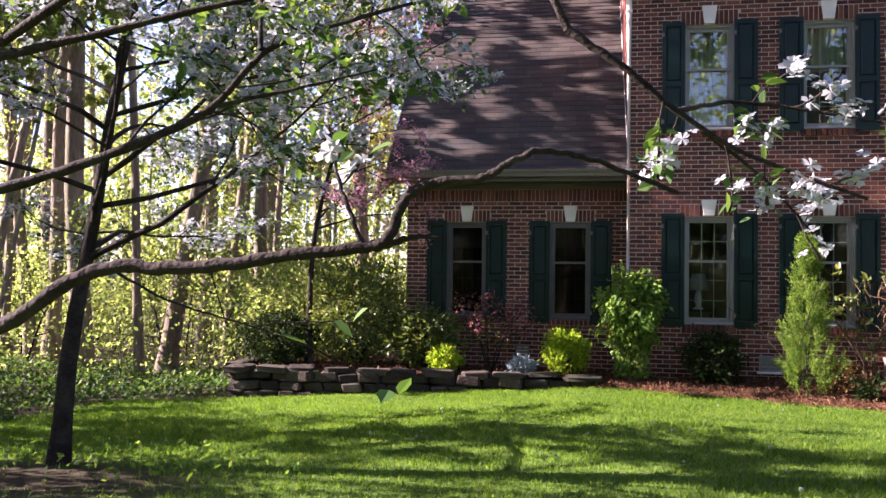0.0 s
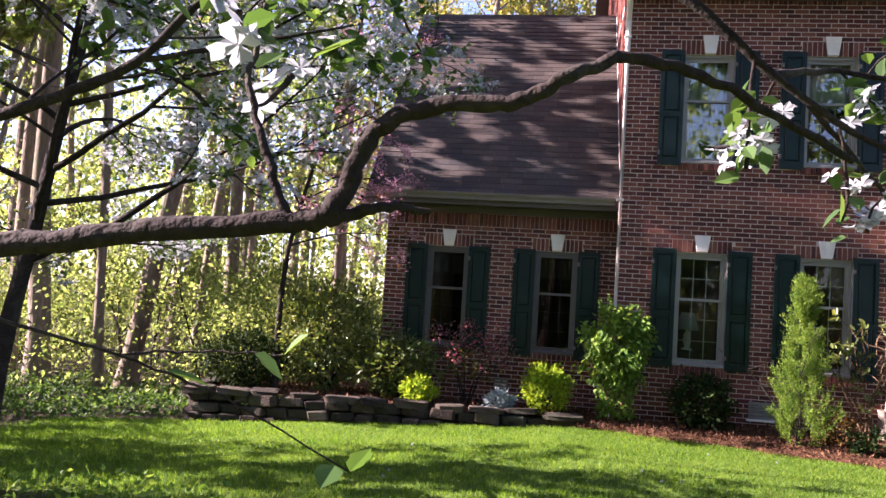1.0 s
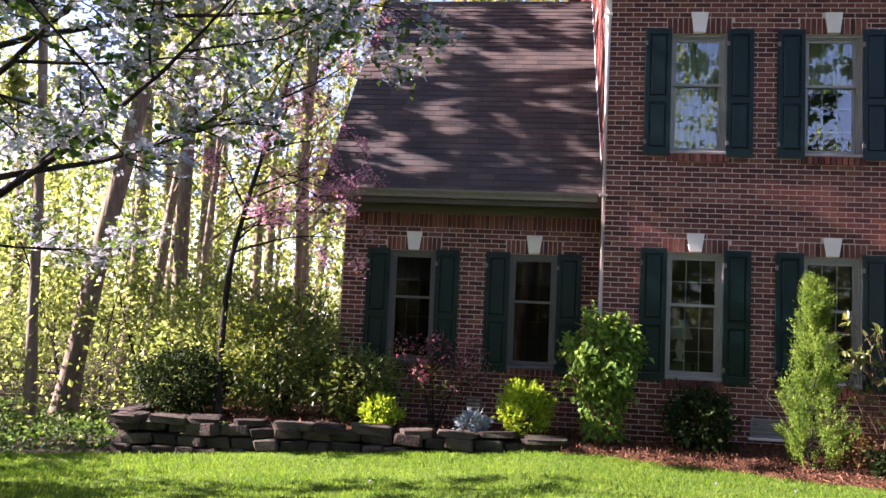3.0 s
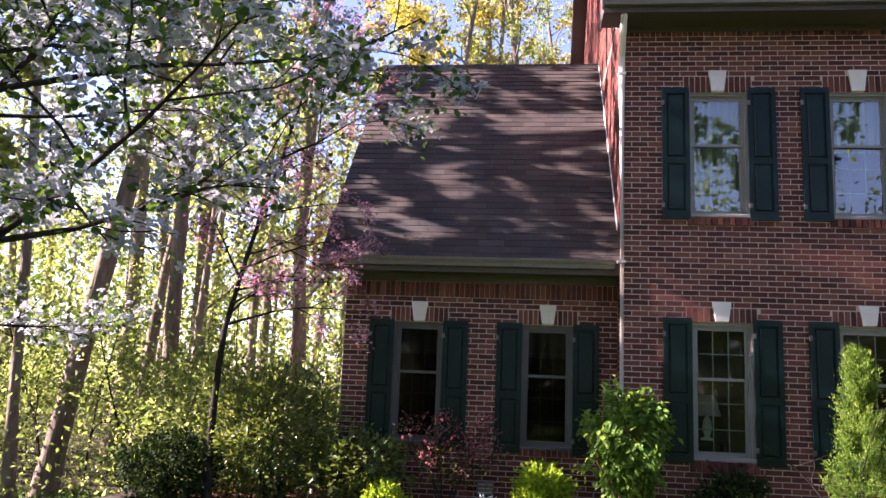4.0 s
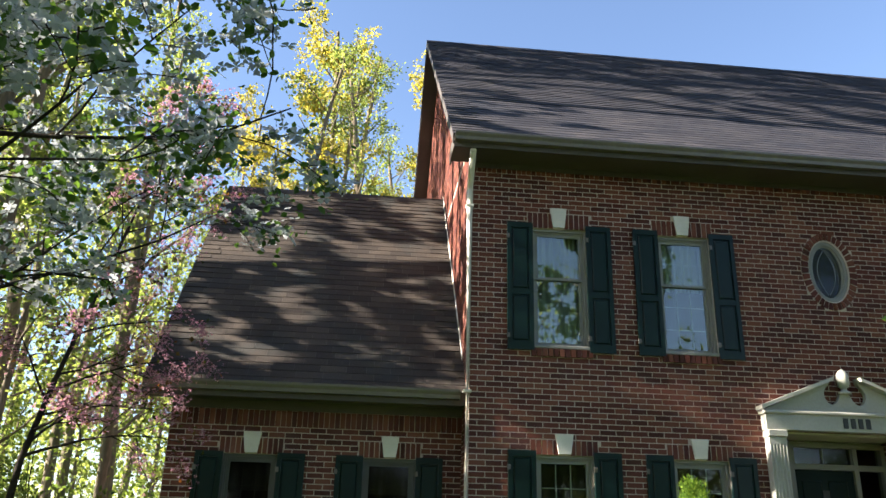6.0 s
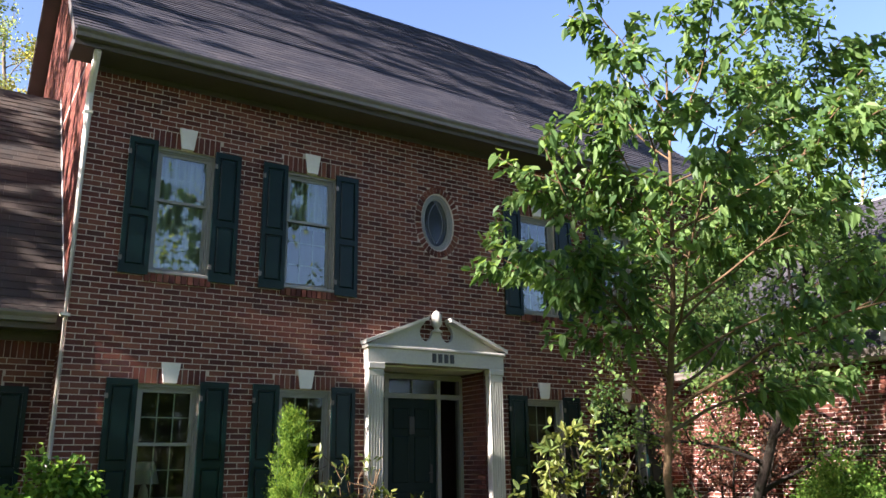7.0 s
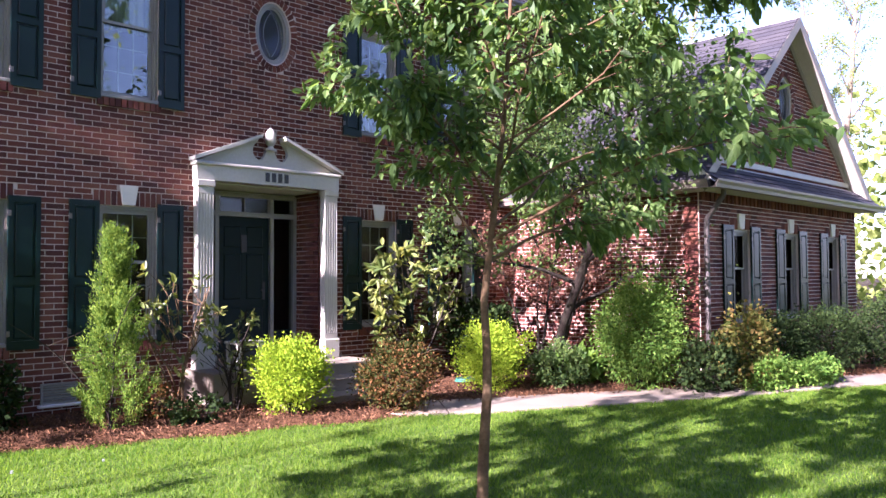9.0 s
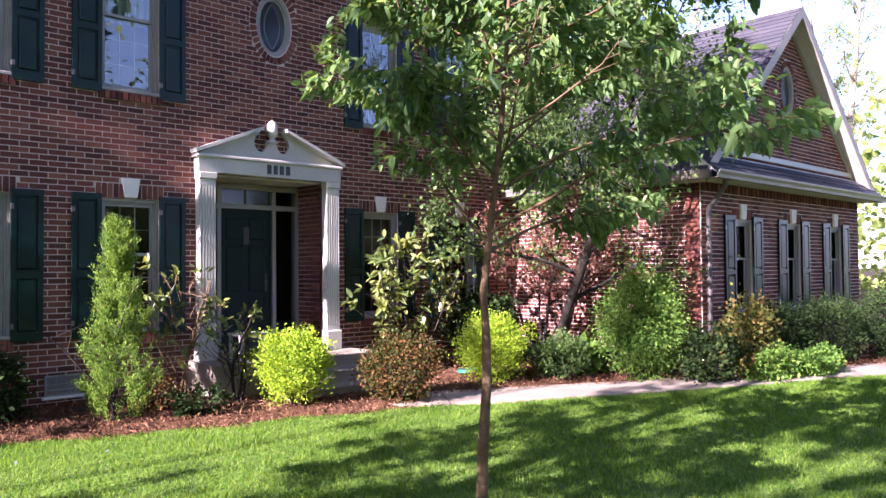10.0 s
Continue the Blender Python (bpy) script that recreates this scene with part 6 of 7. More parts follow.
# the flowering dogwood at the edge of the lawn
small_tree("dogwood", (-3.5, 5.9, float(ground_z(-3.5, 5.9)) - 0.02), 76, 1, 5.4, 3.7, 10500, 0.05, L_DOG, M_BARK_D, "flowering dogwood with white blossom at the edge of the lawn", flowers=7800, flower_m=P_WHITE, fsize=0.075,
           levels=2, count=6, trunk_r=0.085, limb_from=0.34, limbs=22, jitter=0.07, flat=0.6, lift=-0.01, ratio=0.45, fine=True, bias=(0.22, 0.15), rise=0.1,
           line=[(-3.5, 5.9, -0.1), (-3.49, 6.0, 1.0), (-3.39, 6.1, 1.9), (-3.31, 6.25, 3.1), (-3.2, 6.4, 4.1), (-2.9, 6.6, 5.6)])

# the near dogwood, whose boughs hang before the camera at the start
near_dog = thing("dogwood", (-2.1, 1.9, 0.0), "old dogwood with long low boughs of white blossom", "tree")
r = np.random.default_rng(77)
h, tips = Heap(), []
o = np.array([-2.1, 1.9, 0.0])


def bough(pts, r0, r1, sub, ratio=0.35, levels=1, start=0.4):
    q = np.array(pts, float) - o
    s = np.linspace(0, len(q) - 1, len(q) * 5)
    fineq = np.stack([np.interp(s, np.arange(len(q)), q[:, k]) for k in range(3)], 1)
    for _ in range(5):
        fineq[1:-1] = (fineq[:-2] + 2 * fineq[1:-1] + fineq[2:]) / 4
    fineq[1:-1] += r.normal(size=(len(fineq) - 2, 3)) * 0.0012
    rr = np.linspace(r0, r1, len(fineq)) * (1 + 0.08 * np.sin(np.arange(len(fineq)) * 1.7))
    tube(h, fineq, rr, 9)
    if sub:
        branch_out(r, h, fineq, rr * 0.5, levels, sub, ratio, 0.16, 0.01, tips, start, 5, 0.9, 0.3)


tube(h, limb(r, (0, 0, -0.05), (0.05, 0.02, 1), 3.2, 10, 0.04), np.linspace(0.12, 0.06, 11), 12)
bough([(-2.08, 1.92, 1.1), (-1.1, 1.5, 1.28), (-0.25, 1.18, 1.5), (-0.142, 1.18, 1.585), (-0.04, 1.18, 1.628), (0.055, 1.18, 1.62), (0.184, 1.18, 1.628), (0.28, 1.18, 1.645), (0.433, 1.18, 1.662), (0.474, 1.18, 1.666), (0.489, 1.18, 1.7),
       (0.502, 1.18, 1.743), (0.537, 1.18, 1.771), (0.615, 1.18, 1.775), (0.645, 1.18, 1.78), (0.675, 1.18, 1.8), (0.72, 1.2, 1.83), (0.78, 1.22, 1.825), (0.85, 1.27, 1.81), (0.97, 1.35, 1.77)], 0.0155, 0.004, 0)
bough([(0.472, 1.18, 1.665), (0.52, 1.18, 1.68), (0.56, 1.2, 1.68)], 0.007, 0.003, 0)
bough([(0.433, 1.18, 1.668), (0.41, 1.18, 1.72), (0.375, 1.2, 1.79), (0.38, 1.22, 1.88)], 0.005, 0.0025, 2, 0.3)
bough([(-2.05, 1.95, 1.6), (-1.6, 2.3, 1.8), (-1.26, 2.4, 1.9), (-0.93, 2.4, 1.99), (-0.61, 2.4, 2.1), (-0.45, 2.42, 2.18), (-0.29, 2.42, 2.38), (-0.1, 2.5, 2.47), (0.2, 2.6, 2.58)], 0.024, 0.006, 7, 0.3)
bough([(-0.44, 2.42, 2.19), (-0.16, 2.45, 2.25), (0.1, 2.5, 2.32)], 0.008, 0.003, 4, 0.5)
bough([(-0.29, 2.42, 2.38), (-0.33, 2.5, 2.6), (-0.3, 2.6, 2.9)], 0.009, 0.004, 4, 0.5)
bough([(-2.05, 1.95, 2.1), (-1.2, 2.3, 2.35), (-0.77, 2.3, 2.43), (-0.33, 2.32, 2.52), (0.3, 2.4, 2.62)], 0.02, 0.006, 6, 0.3)
bough([(0.76, 1.92, 2.25), (0.89, 1.92, 2.16), (1.03, 1.95, 2.04), (1.2, 1.98, 1.93), (1.5, 2.0, 1.82)], 0.012, 0.004, 6, 0.3)
bough([(-1.2, 2.3, 2.4), (-0.2, 2.0, 2.75), (0.6, 1.9, 2.6), (0.76, 1.92, 2.25)], 0.016, 0.011, 0)
bough([(1.03, 1.95, 2.04), (1.2, 2.1, 2.1), (1.6, 2.2, 2.05)], 0.008, 0.003, 5, 0.4)
bough([(1.1, 1.96, 1.99), (1.3, 2.2, 1.9), (1.45, 2.3, 1.75)], 0.006, 0.003, 5, 0.4)
bough([(-0.04, 1.18, 1.622), (0.0, 1.3, 1.56), (0.1, 1.5, 1.5), (0.22, 1.56, 1.45), (0.4, 1.61, 1.35)], 0.0028, 0.0013, 0)
bough([(0.1, 1.5, 1.5), (0.18, 1.56, 1.51), (0.3, 1.58, 1.51)], 0.002, 0.0013, 0)
part("trunk", h, M_BARK_D, near_dog, smooth=True)
pos, way = along_tips(r, tips, 800, 0.02, 0.3)
clear = ((pos + o)[:, 2] > 1.72) & ((pos + o)[:, 0] < 1.3)                         # nothing hangs low over the way
pos, way = pos[clear], way[clear]
g = Heap()
leaves(g, r, pos, 0.046, way, 0.4, 0.5, 0.33, 0.1, True)
xtra = np.array([(0.38, 1.6, 1.36), (0.15, 1.53, 1.48), (0.26, 1.57, 1.51), (0.3, 1.58, 1.51), (0.4, 1.61, 1.35)]) - o
leaves(g, r, xtra, 0.07, None, 0.4, 0.6, 0.36, 0.1, True)
part("crown", g, L_DOG, near_dog)
pos, way = along_tips(r, tips, 620, 0.02, 0.5)
g = Heap()
blossoms(g, r, pos, 0.046)
part("blossom", g, P_WHITE, near_dog)


# ---- the woods ----
def wood_tree(seed, height, radius, leaf_m, n, size, spread, from_f=0.42, limbs=15, wood=M_BARK, tuft=16, loose=0.13):
    r = np.random.default_rng(seed)
    ob = thing("tree", (0, 0, 0), "tall slender woodland tree with fresh light-green leaves", "tree")
    h, tips = Heap(), []
    q = limb(r, (0, 0, -0.3), (r.normal() * 0.05, r.normal() * 0.05, 1), height, 14, 0.025, 0.01)
    rr = radius * np.linspace(1, 0.16, len(q)) ** 0.8
    rr[0] *= 1.35
    tube(h, q, rr, 10)
    for b in range(limbs):
        f = from_f + (0.99 - from_f) * (b + r.uniform(0, 0.8)) / limbs
        x = f * (len(q) - 1)
        i = min(int(x), len(q) - 2)
        p = q[i] + (q[i + 1] - q[i]) * (x - i)
        az = 2.4 * b + r.uniform(-0.5, 0.5)
        s = limb(r, p, (math.cos(az), math.sin(az), 0.5 + 0.5 * f), spread * (1.15 - 0.65 * f) * r.uniform(0.7, 1.2), 6, 0.12, 0.03)
        sr = np.linspace(np.interp(x, np.arange(len(rr)), rr) * 0.42, 0.012, len(s))
        tube(h, s, sr, 5)
        branch_out(r, h, s, sr, 1, 5, 0.5, 0.15, 0.03, tips, 0.25, 3, 0.9)
    part("trunk", h, wood, ob, smooth=True)
    pos, way = clumps(r, tips, n, tuft, 0.2, loose)
    g = Heap()
    leaves(g, r, pos, size, way, 0.3, 0.3, 0.42)
    part("crown", g, leaf_m, ob)
    return ob


rng = np.random.default_rng(99)
kinds = [wood_tree(201, 21, 0.24, L_WOODS, 3300, 0.12, 3.6), wood_tree(202, 18, 0.17, L_WOODS, 3100, 0.115, 3.2, 0.35), wood_tree(203, 23, 0.28, L_WOODS, 3400, 0.12, 3.9, 0.5),
         wood_tree(204, 15, 0.12, L_WOODS, 2800, 0.11, 2.8, 0.3, 13), wood_tree(205, 30, 0.075, L_WOODS, 5200, 0.15, 4.0, 0.66, 13),
         wood_tree(206, 15, 0.06, L_WOODS, 5200, 0.17, 2.7, 0.45, 22, tuft=34, loose=0.04), wood_tree(207, 27, 0.3, L_DOG, 6500, 0.3, 5.2, 0.36, 18),
         wood_tree(208, 34, 0.11, L_WOODS, 5200, 0.21, 4.2, 0.55, 18, tuft=34, loose=0.05)]
spots = [(-9.3, 18.0, 0, 1.0), (-6.9, 18.0, 1, 1.0), (-11.7, 18.2, 2, 1.0), (-13.5, 19.5, 0, 0.9), (-8.2, 22.0, 3, 1.0), (-5.3, 20.5, 3, 1.0), (-15.5, 20.0, 3, 1.0),
         (-10.5, 24, 1, 1.0), (-6.2, 25, 0, 1.0), (-3.5, 27, 1, 1.0), (-16, 22, 1, 1.1)]
for _ in range(900):
    if len(spots) >= 48:
        break
    x, y = rng.uniform(-34, 2), rng.uniform(15, 52)
    if (x > -5.5 and y < 24) or (x > -9 and y < 17) or (x < -18 and y < 24):
        continue
    if min(math.hypot(x - s[0], y - s[1]) for s in spots) > 2.4:
        spots.append((x, y, int(rng.integers(4)), rng.uniform(0.8, 1.15)))
# trees to the west, out of view, added to shade the lawn
for x, y in ((-28, 3.5), (-25, 4.8), (-13, 4.8), (-17.5, 2.5), (-11.5, 1.5)):
    spots.append((x, y, int(abs(x * 3 + y * 7)) % 4, 0.85 + 0.025 * (int(abs(x + y)) % 10)))
for k in range(10):                                    # unseen tall trees behind the camera, added to block sky light
    spots.append((-24 + k * 4.0 + rng.uniform(-1, 1), (-7.0, -15.0)[k % 2] + rng.uniform(-1.5, 1.5), 6, rng.uniform(0.9, 1.1)))
for x, y in ((31, 14), (36, 8), (33, 22), (40, 17), (28, 27), (38, 28), (45, 12), (24, 34), (16, 38), (32, 36)):
    spots.append((x, y, int(rng.integers(4)), rng.uniform(0.7, 1.0)))
# trees added mostly out of view, to throw dappled shade on roofs and lawn
LOW_SHADE = ((-13.0, 14.8, 0.95), (-17.5, 13.4, 1.1), (-14.4, 13.5, 0.9), (-17.0, 1.6, 0.9), (-14.5, 7.7, 0.75), (-12.3, 12.7, 1.0), (-15.2, 15.6, 1.1), (-12.9, 11.6, 0.85), (-14.8, 6.0, 0.55), (-15.6, 8.4, 0.5), (-14.0, 15.9, 1.0), (-11.2, 14.2, 0.95))
HIGH_SHADE = ((-11.5, 13.0, 1.0), (-9.6, 17.4, 1.0), (-14.2, 14.8, 1.1), (-12.8, 11.3, 1.15), (-16.5, 17.4, 1.05), (-12.6, 11.7, 0.5), (-15.4, 13.5, 0.95), (-13.2, 16.2, 1.0))
# the first, also out of view, is added to shade gable wing and lawn
spots += [(-18, 8.9, 4, 0.76)] + [(x, y, 5, f) for x, y, f in LOW_SHADE] + [(x, y, 7, f) for x, y, f in HIGH_SHADE]
used = set()
for x, y, k, s in spots:
    lean = 10.0 * math.sin(x * 3) if k in (5, 7) else 0.0
    tilt = 6.0 if (x, y) in ((-9.3, 18.0), (-6.9, 18.0)) else 0.0 if y > 20 or x > -5 else 2.0 * math.sin(x * 5 + y)
    m = Matrix.Translation((x, y, float(ground_z(x, y)))) @ Matrix.Rotation(radians(tilt), 4, "Y") @ Matrix.Rotation(radians(lean), 4, "X") @ Matrix.Rotation(x * 1.7 + y * 2.3, 4, "Z") @ Matrix.Scale(s, 4)
    if k in used:
        t = copy_thing(kinds[k], Matrix())
        t.matrix_basis = m
    else:
        used.add(k)
        kinds[k].matrix_basis = m
yellow = wood_tree(210, 21, 0.25, L_YELLOW, 15000, 0.145, 4.2, 0.3, 18)
tagged(yellow, "tall tree with yellow spring leaves behind the house")
yellow.matrix_basis = Matrix.Translation((-1.0, 30, -0.8)) @ Matrix.Scale(1.02, 4)
for x, y, s in ((2.8, 33, 1.0), (-5.0, 34, 0.9), (27, 30, 0.85), (22, 33, 0.8)):
    t = copy_thing(yellow, Matrix())
    t.matrix_basis = Matrix.Translation((x, y, -0.6)) @ Matrix.Rotation(x, 4, "Z") @ Matrix.Scale(s, 4)


def sapling(seed, height, n):
    r = np.random.default_rng(seed)
    ob = thing("sapling", (0, 0, 0), "thin woodland sapling with light-green leaves", "sapling")
    h, tips = Heap(), []
    q = limb(r, (0, 0, -0.1), (r.normal() * 0.1, r.normal() * 0.1, 1), height, 9, 0.06)
    rr = np.linspace(0.035, 0.008, len(q))
    tube(h, q, rr, 5)
    branch_out(r, h, q, rr, 2, 6, 0.4, 0.15, 0.02, tips, 0.12, 4)
    part("trunk", h, M_BARK_D, ob)
    pos, way = along_tips(r, tips, n, 0.14, 0.1)
    g = Heap()
    leaves(g, r, pos, 0.095, way, 0.3, 0.4, 0.34)
    part("crown", g, L_UNDER, ob)
    return ob


sap = [sapling(301, 4.0, 1500), sapling(302, 2.6, 1200), sapling(303, 5.5, 1600)]
placed, tries = 0, 0
while placed < 48 and tries < 900:
    tries += 1
    x, y = rng.uniform(-26, -3), rng.uniform(10, 36)
    if (x > -7.2 and y < 15.5) or (x > -5 and y < 22) or (y < 12.5 and x > -11):
        continue
    m = Matrix.Translation((x, y, float(ground_z(x, y)))) @ Matrix.Rotation(rng.uniform(0, 6.28), 4, "Z") @ Matrix.Scale(rng.uniform(0.75, 1.25), 4)
    if placed < 3:
        sap[placed].matrix_basis = m
    else:
        t = copy_thing(sap[placed % 3], Matrix())
        t.matrix_basis = m
    placed += 1


# saplings out of view, added to shade the lawn's left side
for x, y, k in ((-9.0, 6.2, 0), (-11.0, 7.6, 2), (-10.2, 4.4, 2), (-12.5, 5.8, 0), (-9.6, 8.2, 1)):
    t = copy_thing(sap[k], Matrix())
    t.matrix_basis = Matrix.Translation((x, y, float(ground_z(x, y)))) @ Matrix.Rotation(x, 4, "Z")
# shrubs just out of view, added to stop low sun on the left lawn
for k, (x, y) in enumerate(((-8.6, 4.6), (-8.9, 6.1), (-9.2, 7.6), (-9.4, 9.2), (-9.9, 10.5), (-10.3, 11.6))):
    shrub("understory_shrub", (x, y, float(ground_z(x, y))), 1.1, 1.0, 3.1 + 0.3 * (k % 2), 2600, 0.1, L_UNDER, "loose leafy shrub out of view, added to shade the lawn", 80 + k, 0.05, 5)
# unseen saplings behind the camera, added for the panes to reflect
for k in range(7):
    t = copy_thing(sap[k % 3], Matrix())
    x, y = -20 + k * 6.5 + rng.uniform(-1, 1), rng.uniform(-20, -11)
    t.matrix_basis = Matrix.Translation((x, y, float(ground_z(x, y)))) @ Matrix.Rotation(k, 4, "Z") @ Matrix.Scale(rng.uniform(0.9, 1.4), 4)
h = Heap()
n = 46000
a = rng.uniform(-0.2, np.pi + 0.3, n)
rad = rng.uniform(48, 80, n)
top = 11 + 4 * np.sin(a * 7) + 3 * np.sin(a * 17 + 1) + 2 * np.sin(a * 41)
z = rng.uniform(-1, 1, n) * 0.5 * top + 0.5 * top
leaves(h, rng, np.stack([rad * np.cos(a), 10 + rad * np.sin(a), z - 1], 1), 0.62, None, up=0.3, wide=0.42)
n = 15000                                              # unseen low leaves behind the camera, added for the panes to reflect
a, rad = rng.uniform(-2.6, -0.85, n), rng.uniform(30, 44, n)
leaves(h, rng, np.stack([rad * np.cos(a), 6 + rad * np.sin(a), rng.uniform(-0.3, 1, n) * (7 + 2.5 * np.sin(a * 9) + 1.5 * np.sin(a * 23))], 1), 0.6, None, up=0.3, wide=0.42)
# unseen leaf bank behind the camera, added to block sky light and fill reflections
n, m = 27000, 850
x, y, z = rng.uniform(-45, 20, m), rng.uniform(-27, -15, m), rng.uniform(0.5, 1, m)
z = z * (21 + 4 * np.sin(x * 0.33) + 2.5 * np.sin(x * 0.9 + 1)) * rng.uniform(0, 1, m) ** 0.7
k = rng.integers(0, m, n)
leaves(h, rng, np.stack([x, y, z], 1)[k] + rng.normal(size=(n, 3)) * 0.55, 0.35, None, up=0.3, wide=0.38)
n, m = 34000, 1100                                     # the middle storey of the woods
x, y, z = rng.uniform(-36, -4, m), rng.uniform(24, 46, m), 1.5 + 13 * rng.uniform(0, 1, m) ** 1.3
k = rng.integers(0, m, n)
leaves(h, rng, np.stack([x, y, z - 1.5], 1)[k] + rng.normal(size=(n, 3)) * np.array([0.75, 0.75, 0.4]), 0.2, None, up=0.4, wide=0.36)
tagged(new("distant_woods", h.mesh("distant_woods", L_WOODS)), "distant woods in light spring leaf", "woods", kind="stuff")


h = Heap()
n = 64000
x, y = rng.uniform(-34, 0, n), rng.uniform(13.5, 46, n)
clump = 0.5 + 0.5 * np.sin(x * 1.1 + 0.7 * y) * np.sin(y * 0.9 - x * 0.3)
keep = ((x < -5.2) | (y > 20)) & (rng.uniform(0, 1, n) < 0.25 + 0.75 * clump)
x, y, clump = x[keep], y[keep], clump[keep]
leaves(h, rng, np.stack([x, y, ground_z(x, y) + (0.05 + (4.5 + 0.16 * (y - 13.5)) * rng.uniform(0, 1, len(x)) ** 1.6) * (0.3 + 0.7 * clump)], 1), 0.12, None, up=0.45, wide=0.34)
tagged(new("undergrowth", h.mesh("undergrowth", L_UNDER)), "light-green undergrowth between the trunks", "undergrowth", kind="stuff")


# ---- small things ----
def lamp_inside():
    t = thing("side_table", (2.6, 12.98, 0.5), "small dark wooden table inside the window", "table")
    h = Heap()
    h.chamfer_box(-0.25, 0.25, -0.2, 0.2, 0.6, 0.63, 0.008)
    part("tabletop", h, M_BARK_D, t)
    for sx in (-1, 1):
        for sy in (-1, 1):
            h = Heap()
            tube(h, [(sx * 0.21, sy * 0.16, 0), (sx * 0.21, sy * 0.16, 0.6)], [0.014, 0.02], 6)
            part("leg", h, M_BARK_D, t)
    l = thing("table_lamp", (2.6, 12.98, 1.13), "table lamp with a white cloth shade behind the pane", "lamp")
    k = 20
    a = np.linspace(0, 2 * np.pi, k, endpoint=False)
    h = Heap()
    prof = [(0.08, 0), (0.08, 0.02), (0.03, 0.04), (0.06, 0.14), (0.05, 0.24), (0.015, 0.3), (0.015, 0.38)]
    h.add(np.concatenate([np.stack([q * np.cos(a), q * np.sin(a), np.full(k, z)], 1) for q, z in prof]), [(i * k + j, i * k + (j + 1) % k, (i + 1) * k + (j + 1) % k, (i + 1) * k + j) for i in range(len(prof) - 1) for j in range(k)])
    part("base", h, M_KEY, l, smooth=True)
    h = Heap()
    prof = [(0.17, 0.3), (0.1, 0.56), (0.095, 0.56), (0.165, 0.3)]
    h.add(np.concatenate([np.stack([q * np.cos(a), q * np.sin(a), np.full(k, z)], 1) for q, z in prof]), [(i * k + j, i * k + (j + 1) % k, (i + 1) * k + (j + 1) % k, (i + 1) * k + j) for i in range(3) for j in range(k)])
    part("shade", h, M_CLOTH, l, "white cloth shade", smooth=True)


lamp_inside()
v = thing("vent", (3.6, MAIN_Y - 0.02, 0.36), "pale grey louvred foundation vent low in the brick wall", "vent")
h = Heap()
ring_frame(h, -0.2, 0.2, -0.12, 0.12, 0.02, -0.012, 0.015)
part("frame", h, M_SASH, v)
for i in range(7):
    h = Heap()
    h.prism([(-0.18, -0.01, -0.1 + i * 0.029), (-0.18, 0.012, -0.085 + i * 0.029), (-0.18, 0.012, -0.078 + i * 0.029), (-0.18, -0.01, -0.093 + i * 0.029)], (0, 0, 0), (0.36, 0, 0))
    part("slat", h, M_SASH, v)
h = Heap()
h.chamfer_box(-0.23, 0.23, -0.05, 0.015, -0.15, -0.12, 0.006)
part("sill", h, M_KEY, v, "pale stone sill")
mt = thing("meter_box", (-0.17, LEFT_Y - 0.05, 0.4), "small grey utility box on the brick wing", "utility box")
h = Heap()
h.chamfer_box(-0.11, 0.11, -0.03, 0.05, -0.09, 0.09, 0.012)
part("body", h, M_GUTTER, mt)
for i in range(3):
    h = Heap()
    h.box(-0.09, 0.09, -0.034, -0.03, -0.06 + i * 0.05, -0.045 + i * 0.05)
    part("ridge", h, M_TRIM, mt)
pl = thing("lantern_box", (5.62, 11.78, 0.505), "weathered white-framed box standing on the stoop", "planter")
h = Heap()
for sx in (-1, 1):
    for sy in (-1, 1):
        h.box(sx * 0.16 - 0.025, sx * 0.16 + 0.025, sy * 0.12 - 0.025, sy * 0.12 + 0.025, 0, 0.34)
h.box(-0.2, 0.2, -0.16, 0.16, 0.34, 0.37)
h.box(-0.2, 0.2, -0.16, 0.16, 0.0, 0.03)
part("frame", h, M_TRIM, pl, "white weathered frame")
h = Heap()
h.box(-0.15, 0.15, -0.11, 0.11, 0.03, 0.34)
part("body", h, M_BLACK, pl, "dark box body")
h = Heap()
a = np.linspace(0, 4 * np.pi, 80)
tube(h, np.stack([9.0 + 0.22 * np.cos(a) + 0.02 * a / 6, 11.15 + 0.16 * np.sin(a), np.array([bed_height(9.0, 11.15)] * 80) + 0.03 + 0.012 * a / 3], 1), np.full(80, 0.011), 6)
solid("garden_hose", h, surface("hose", [(0.02, 0.14, 0.09), (0.03, 0.18, 0.12)], 4, 40, 0.4, 0.0), "coiled green garden hose on the mulch", "hose", smooth=True)

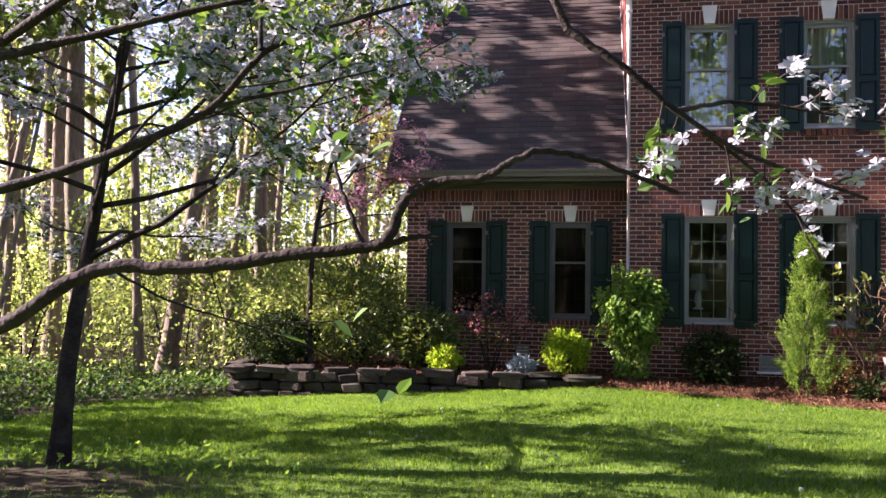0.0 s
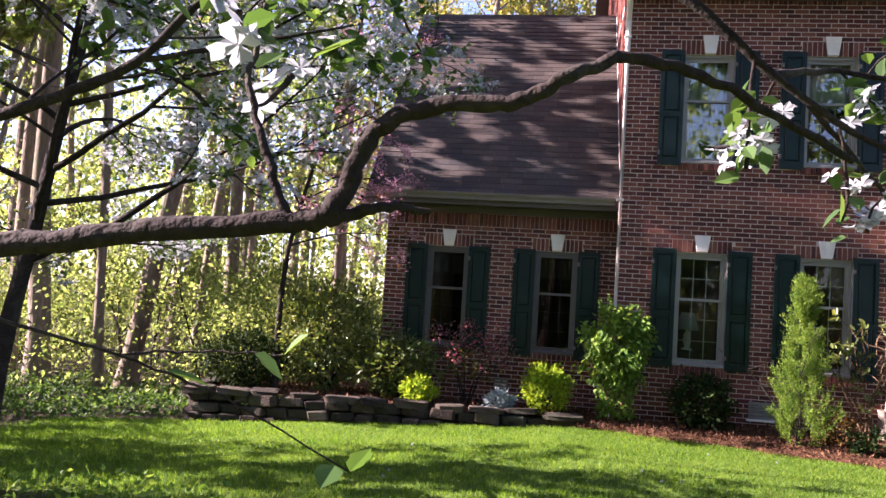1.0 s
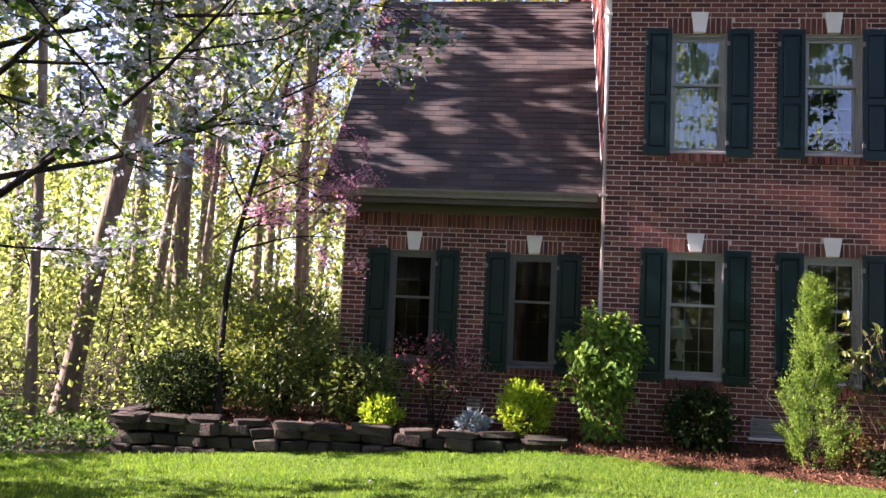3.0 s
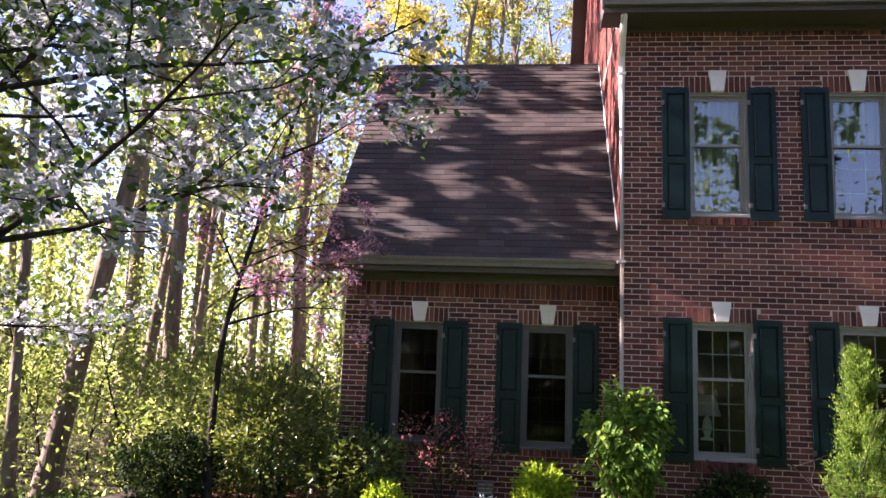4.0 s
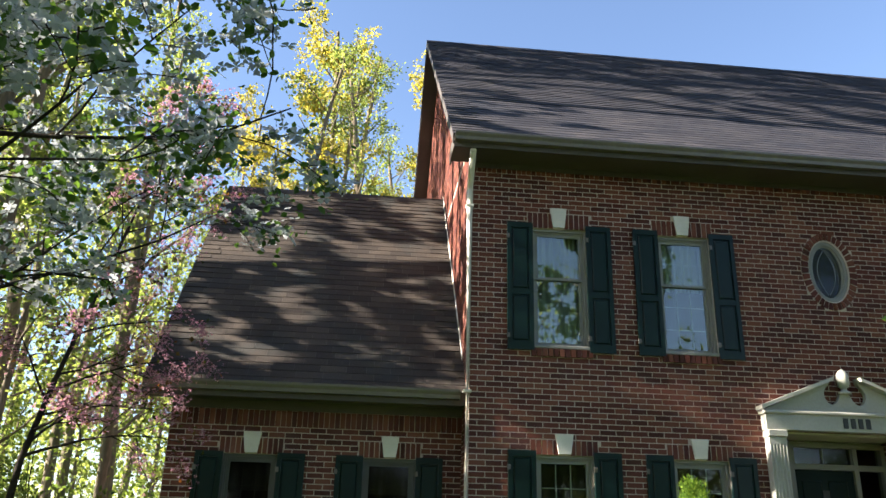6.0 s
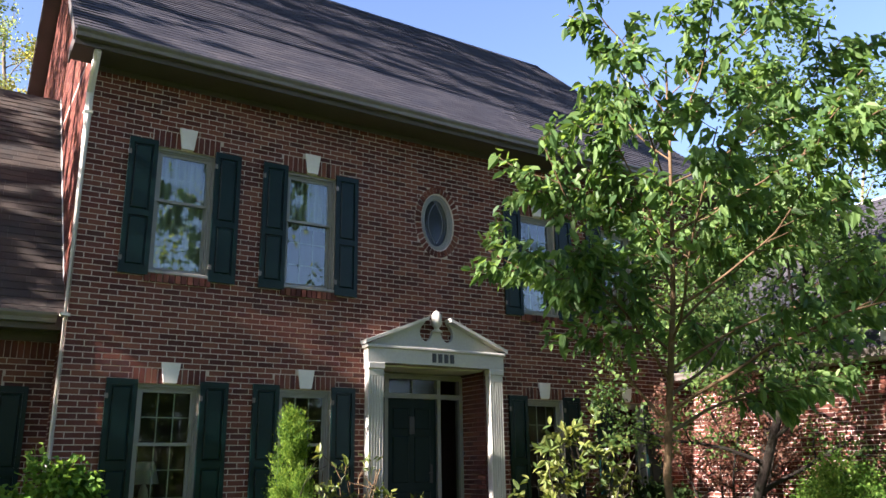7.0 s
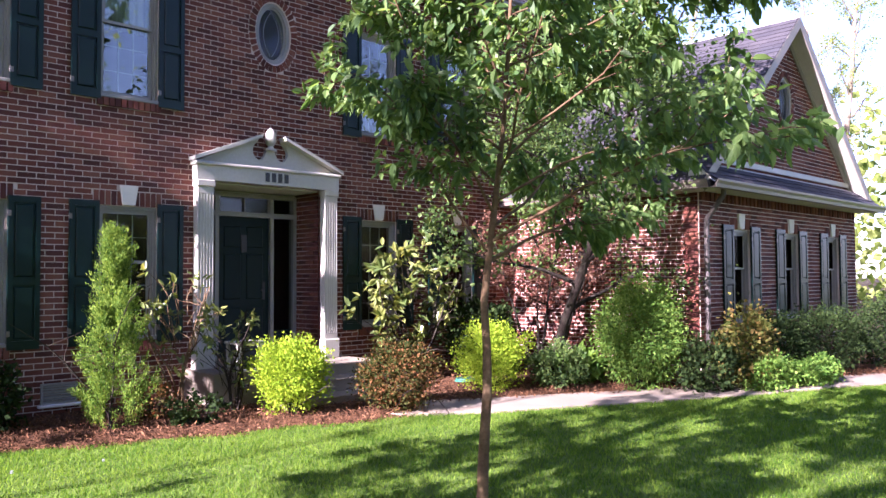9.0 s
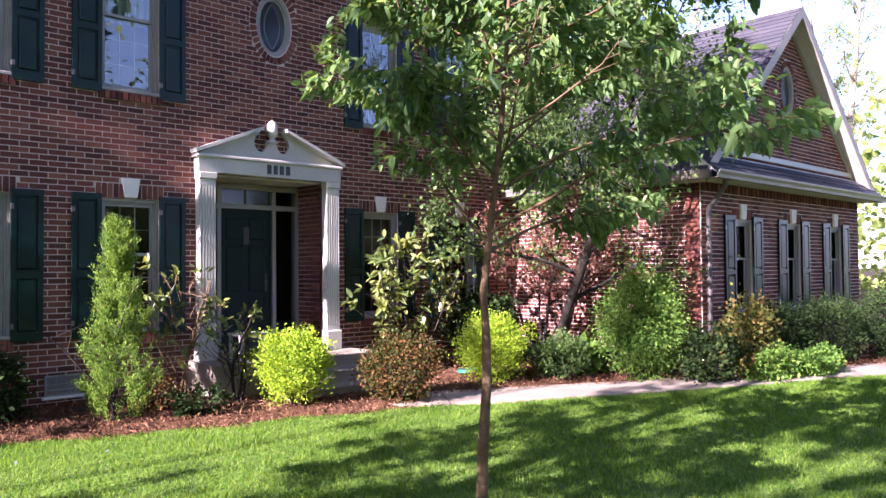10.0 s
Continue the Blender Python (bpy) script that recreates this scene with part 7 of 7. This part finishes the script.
# dandelion clocks in the grass
rd = np.random.default_rng(123)
first = None
for k in range(16):
    x, y = rd.uniform(-2.5, 3.2), rd.uniform(5.2, 10.2)
    m = Matrix.Translation((x, y, float(ground_z(x, y)))) @ Matrix.Rotation(rd.uniform(0, 6.28), 4, "Z") @ Matrix.Scale(rd.uniform(0.7, 1.15), 4)
    if first is None:
        first = thing("dandelion", (0, 0, 0), "dandelion gone to seed standing in the lawn", "dandelion", group="dandelions in the lawn")
        h = Heap()
        tube(h, [(0, 0, -0.01), (0.005, 0, 0.06), (0.014, 0.004, 0.125)], [0.0022, 0.002, 0.0018], 5)
        part("stem", h, L_BUSH, first)
        d = rd.normal(size=(70, 3))
        d /= np.linalg.norm(d, axis=1)[:, None]
        h = Heap()
        leaves(h, rd, np.array([0.014, 0.004, 0.13]) + d * 0.006, 0.012, d, 0.9, 0.3, 0.2)
        part("head", h, P_WHITE, first, "round white seed head")
        first.matrix_basis = m
    else:
        copy_thing(first, Matrix()).matrix_basis = m

# ---- single bricks and shingles ----
h = Heap()
h.chamfer_box(0, STRETCH - JOINT, -0.0048, 0.02, 0, COURSE - JOINT, 0.0015)
brick_mesh = h.mesh("brick", M_BRICK_P)
for wall, place in brick_stock:
    b = new("brick", brick_mesh)
    b.parent = wall
    b.location = place
h = Heap()
h.add([(0, 0, 0.009), (1, 0, 0.009), (1, 1, 0.003), (0, 1, 0.003), (0, 0, 0), (1, 0, 0), (1, 1, 0), (0, 1, 0)], [(0, 1, 2, 3), (4, 5, 1, 0), (5, 6, 2, 1), (7, 4, 0, 3), (6, 7, 3, 2)])
shingle_mesh, slate_mesh = h.mesh("shingle", M_SHINGLE_P), h.mesh("shingle", M_SLATE_P)
for owner, place, a, u, n, w in shingle_stock:
    s = new("shingle", shingle_mesh if owner == roof_left else slate_mesh)
    s.parent = owner
    m = Matrix((tuple(a * w) + (0,), tuple(u * 0.16) + (0,), tuple(n) + (0,), (0, 0, 0, 1))).transposed()
    m.translation = Vector(place)
    s.matrix_local = m
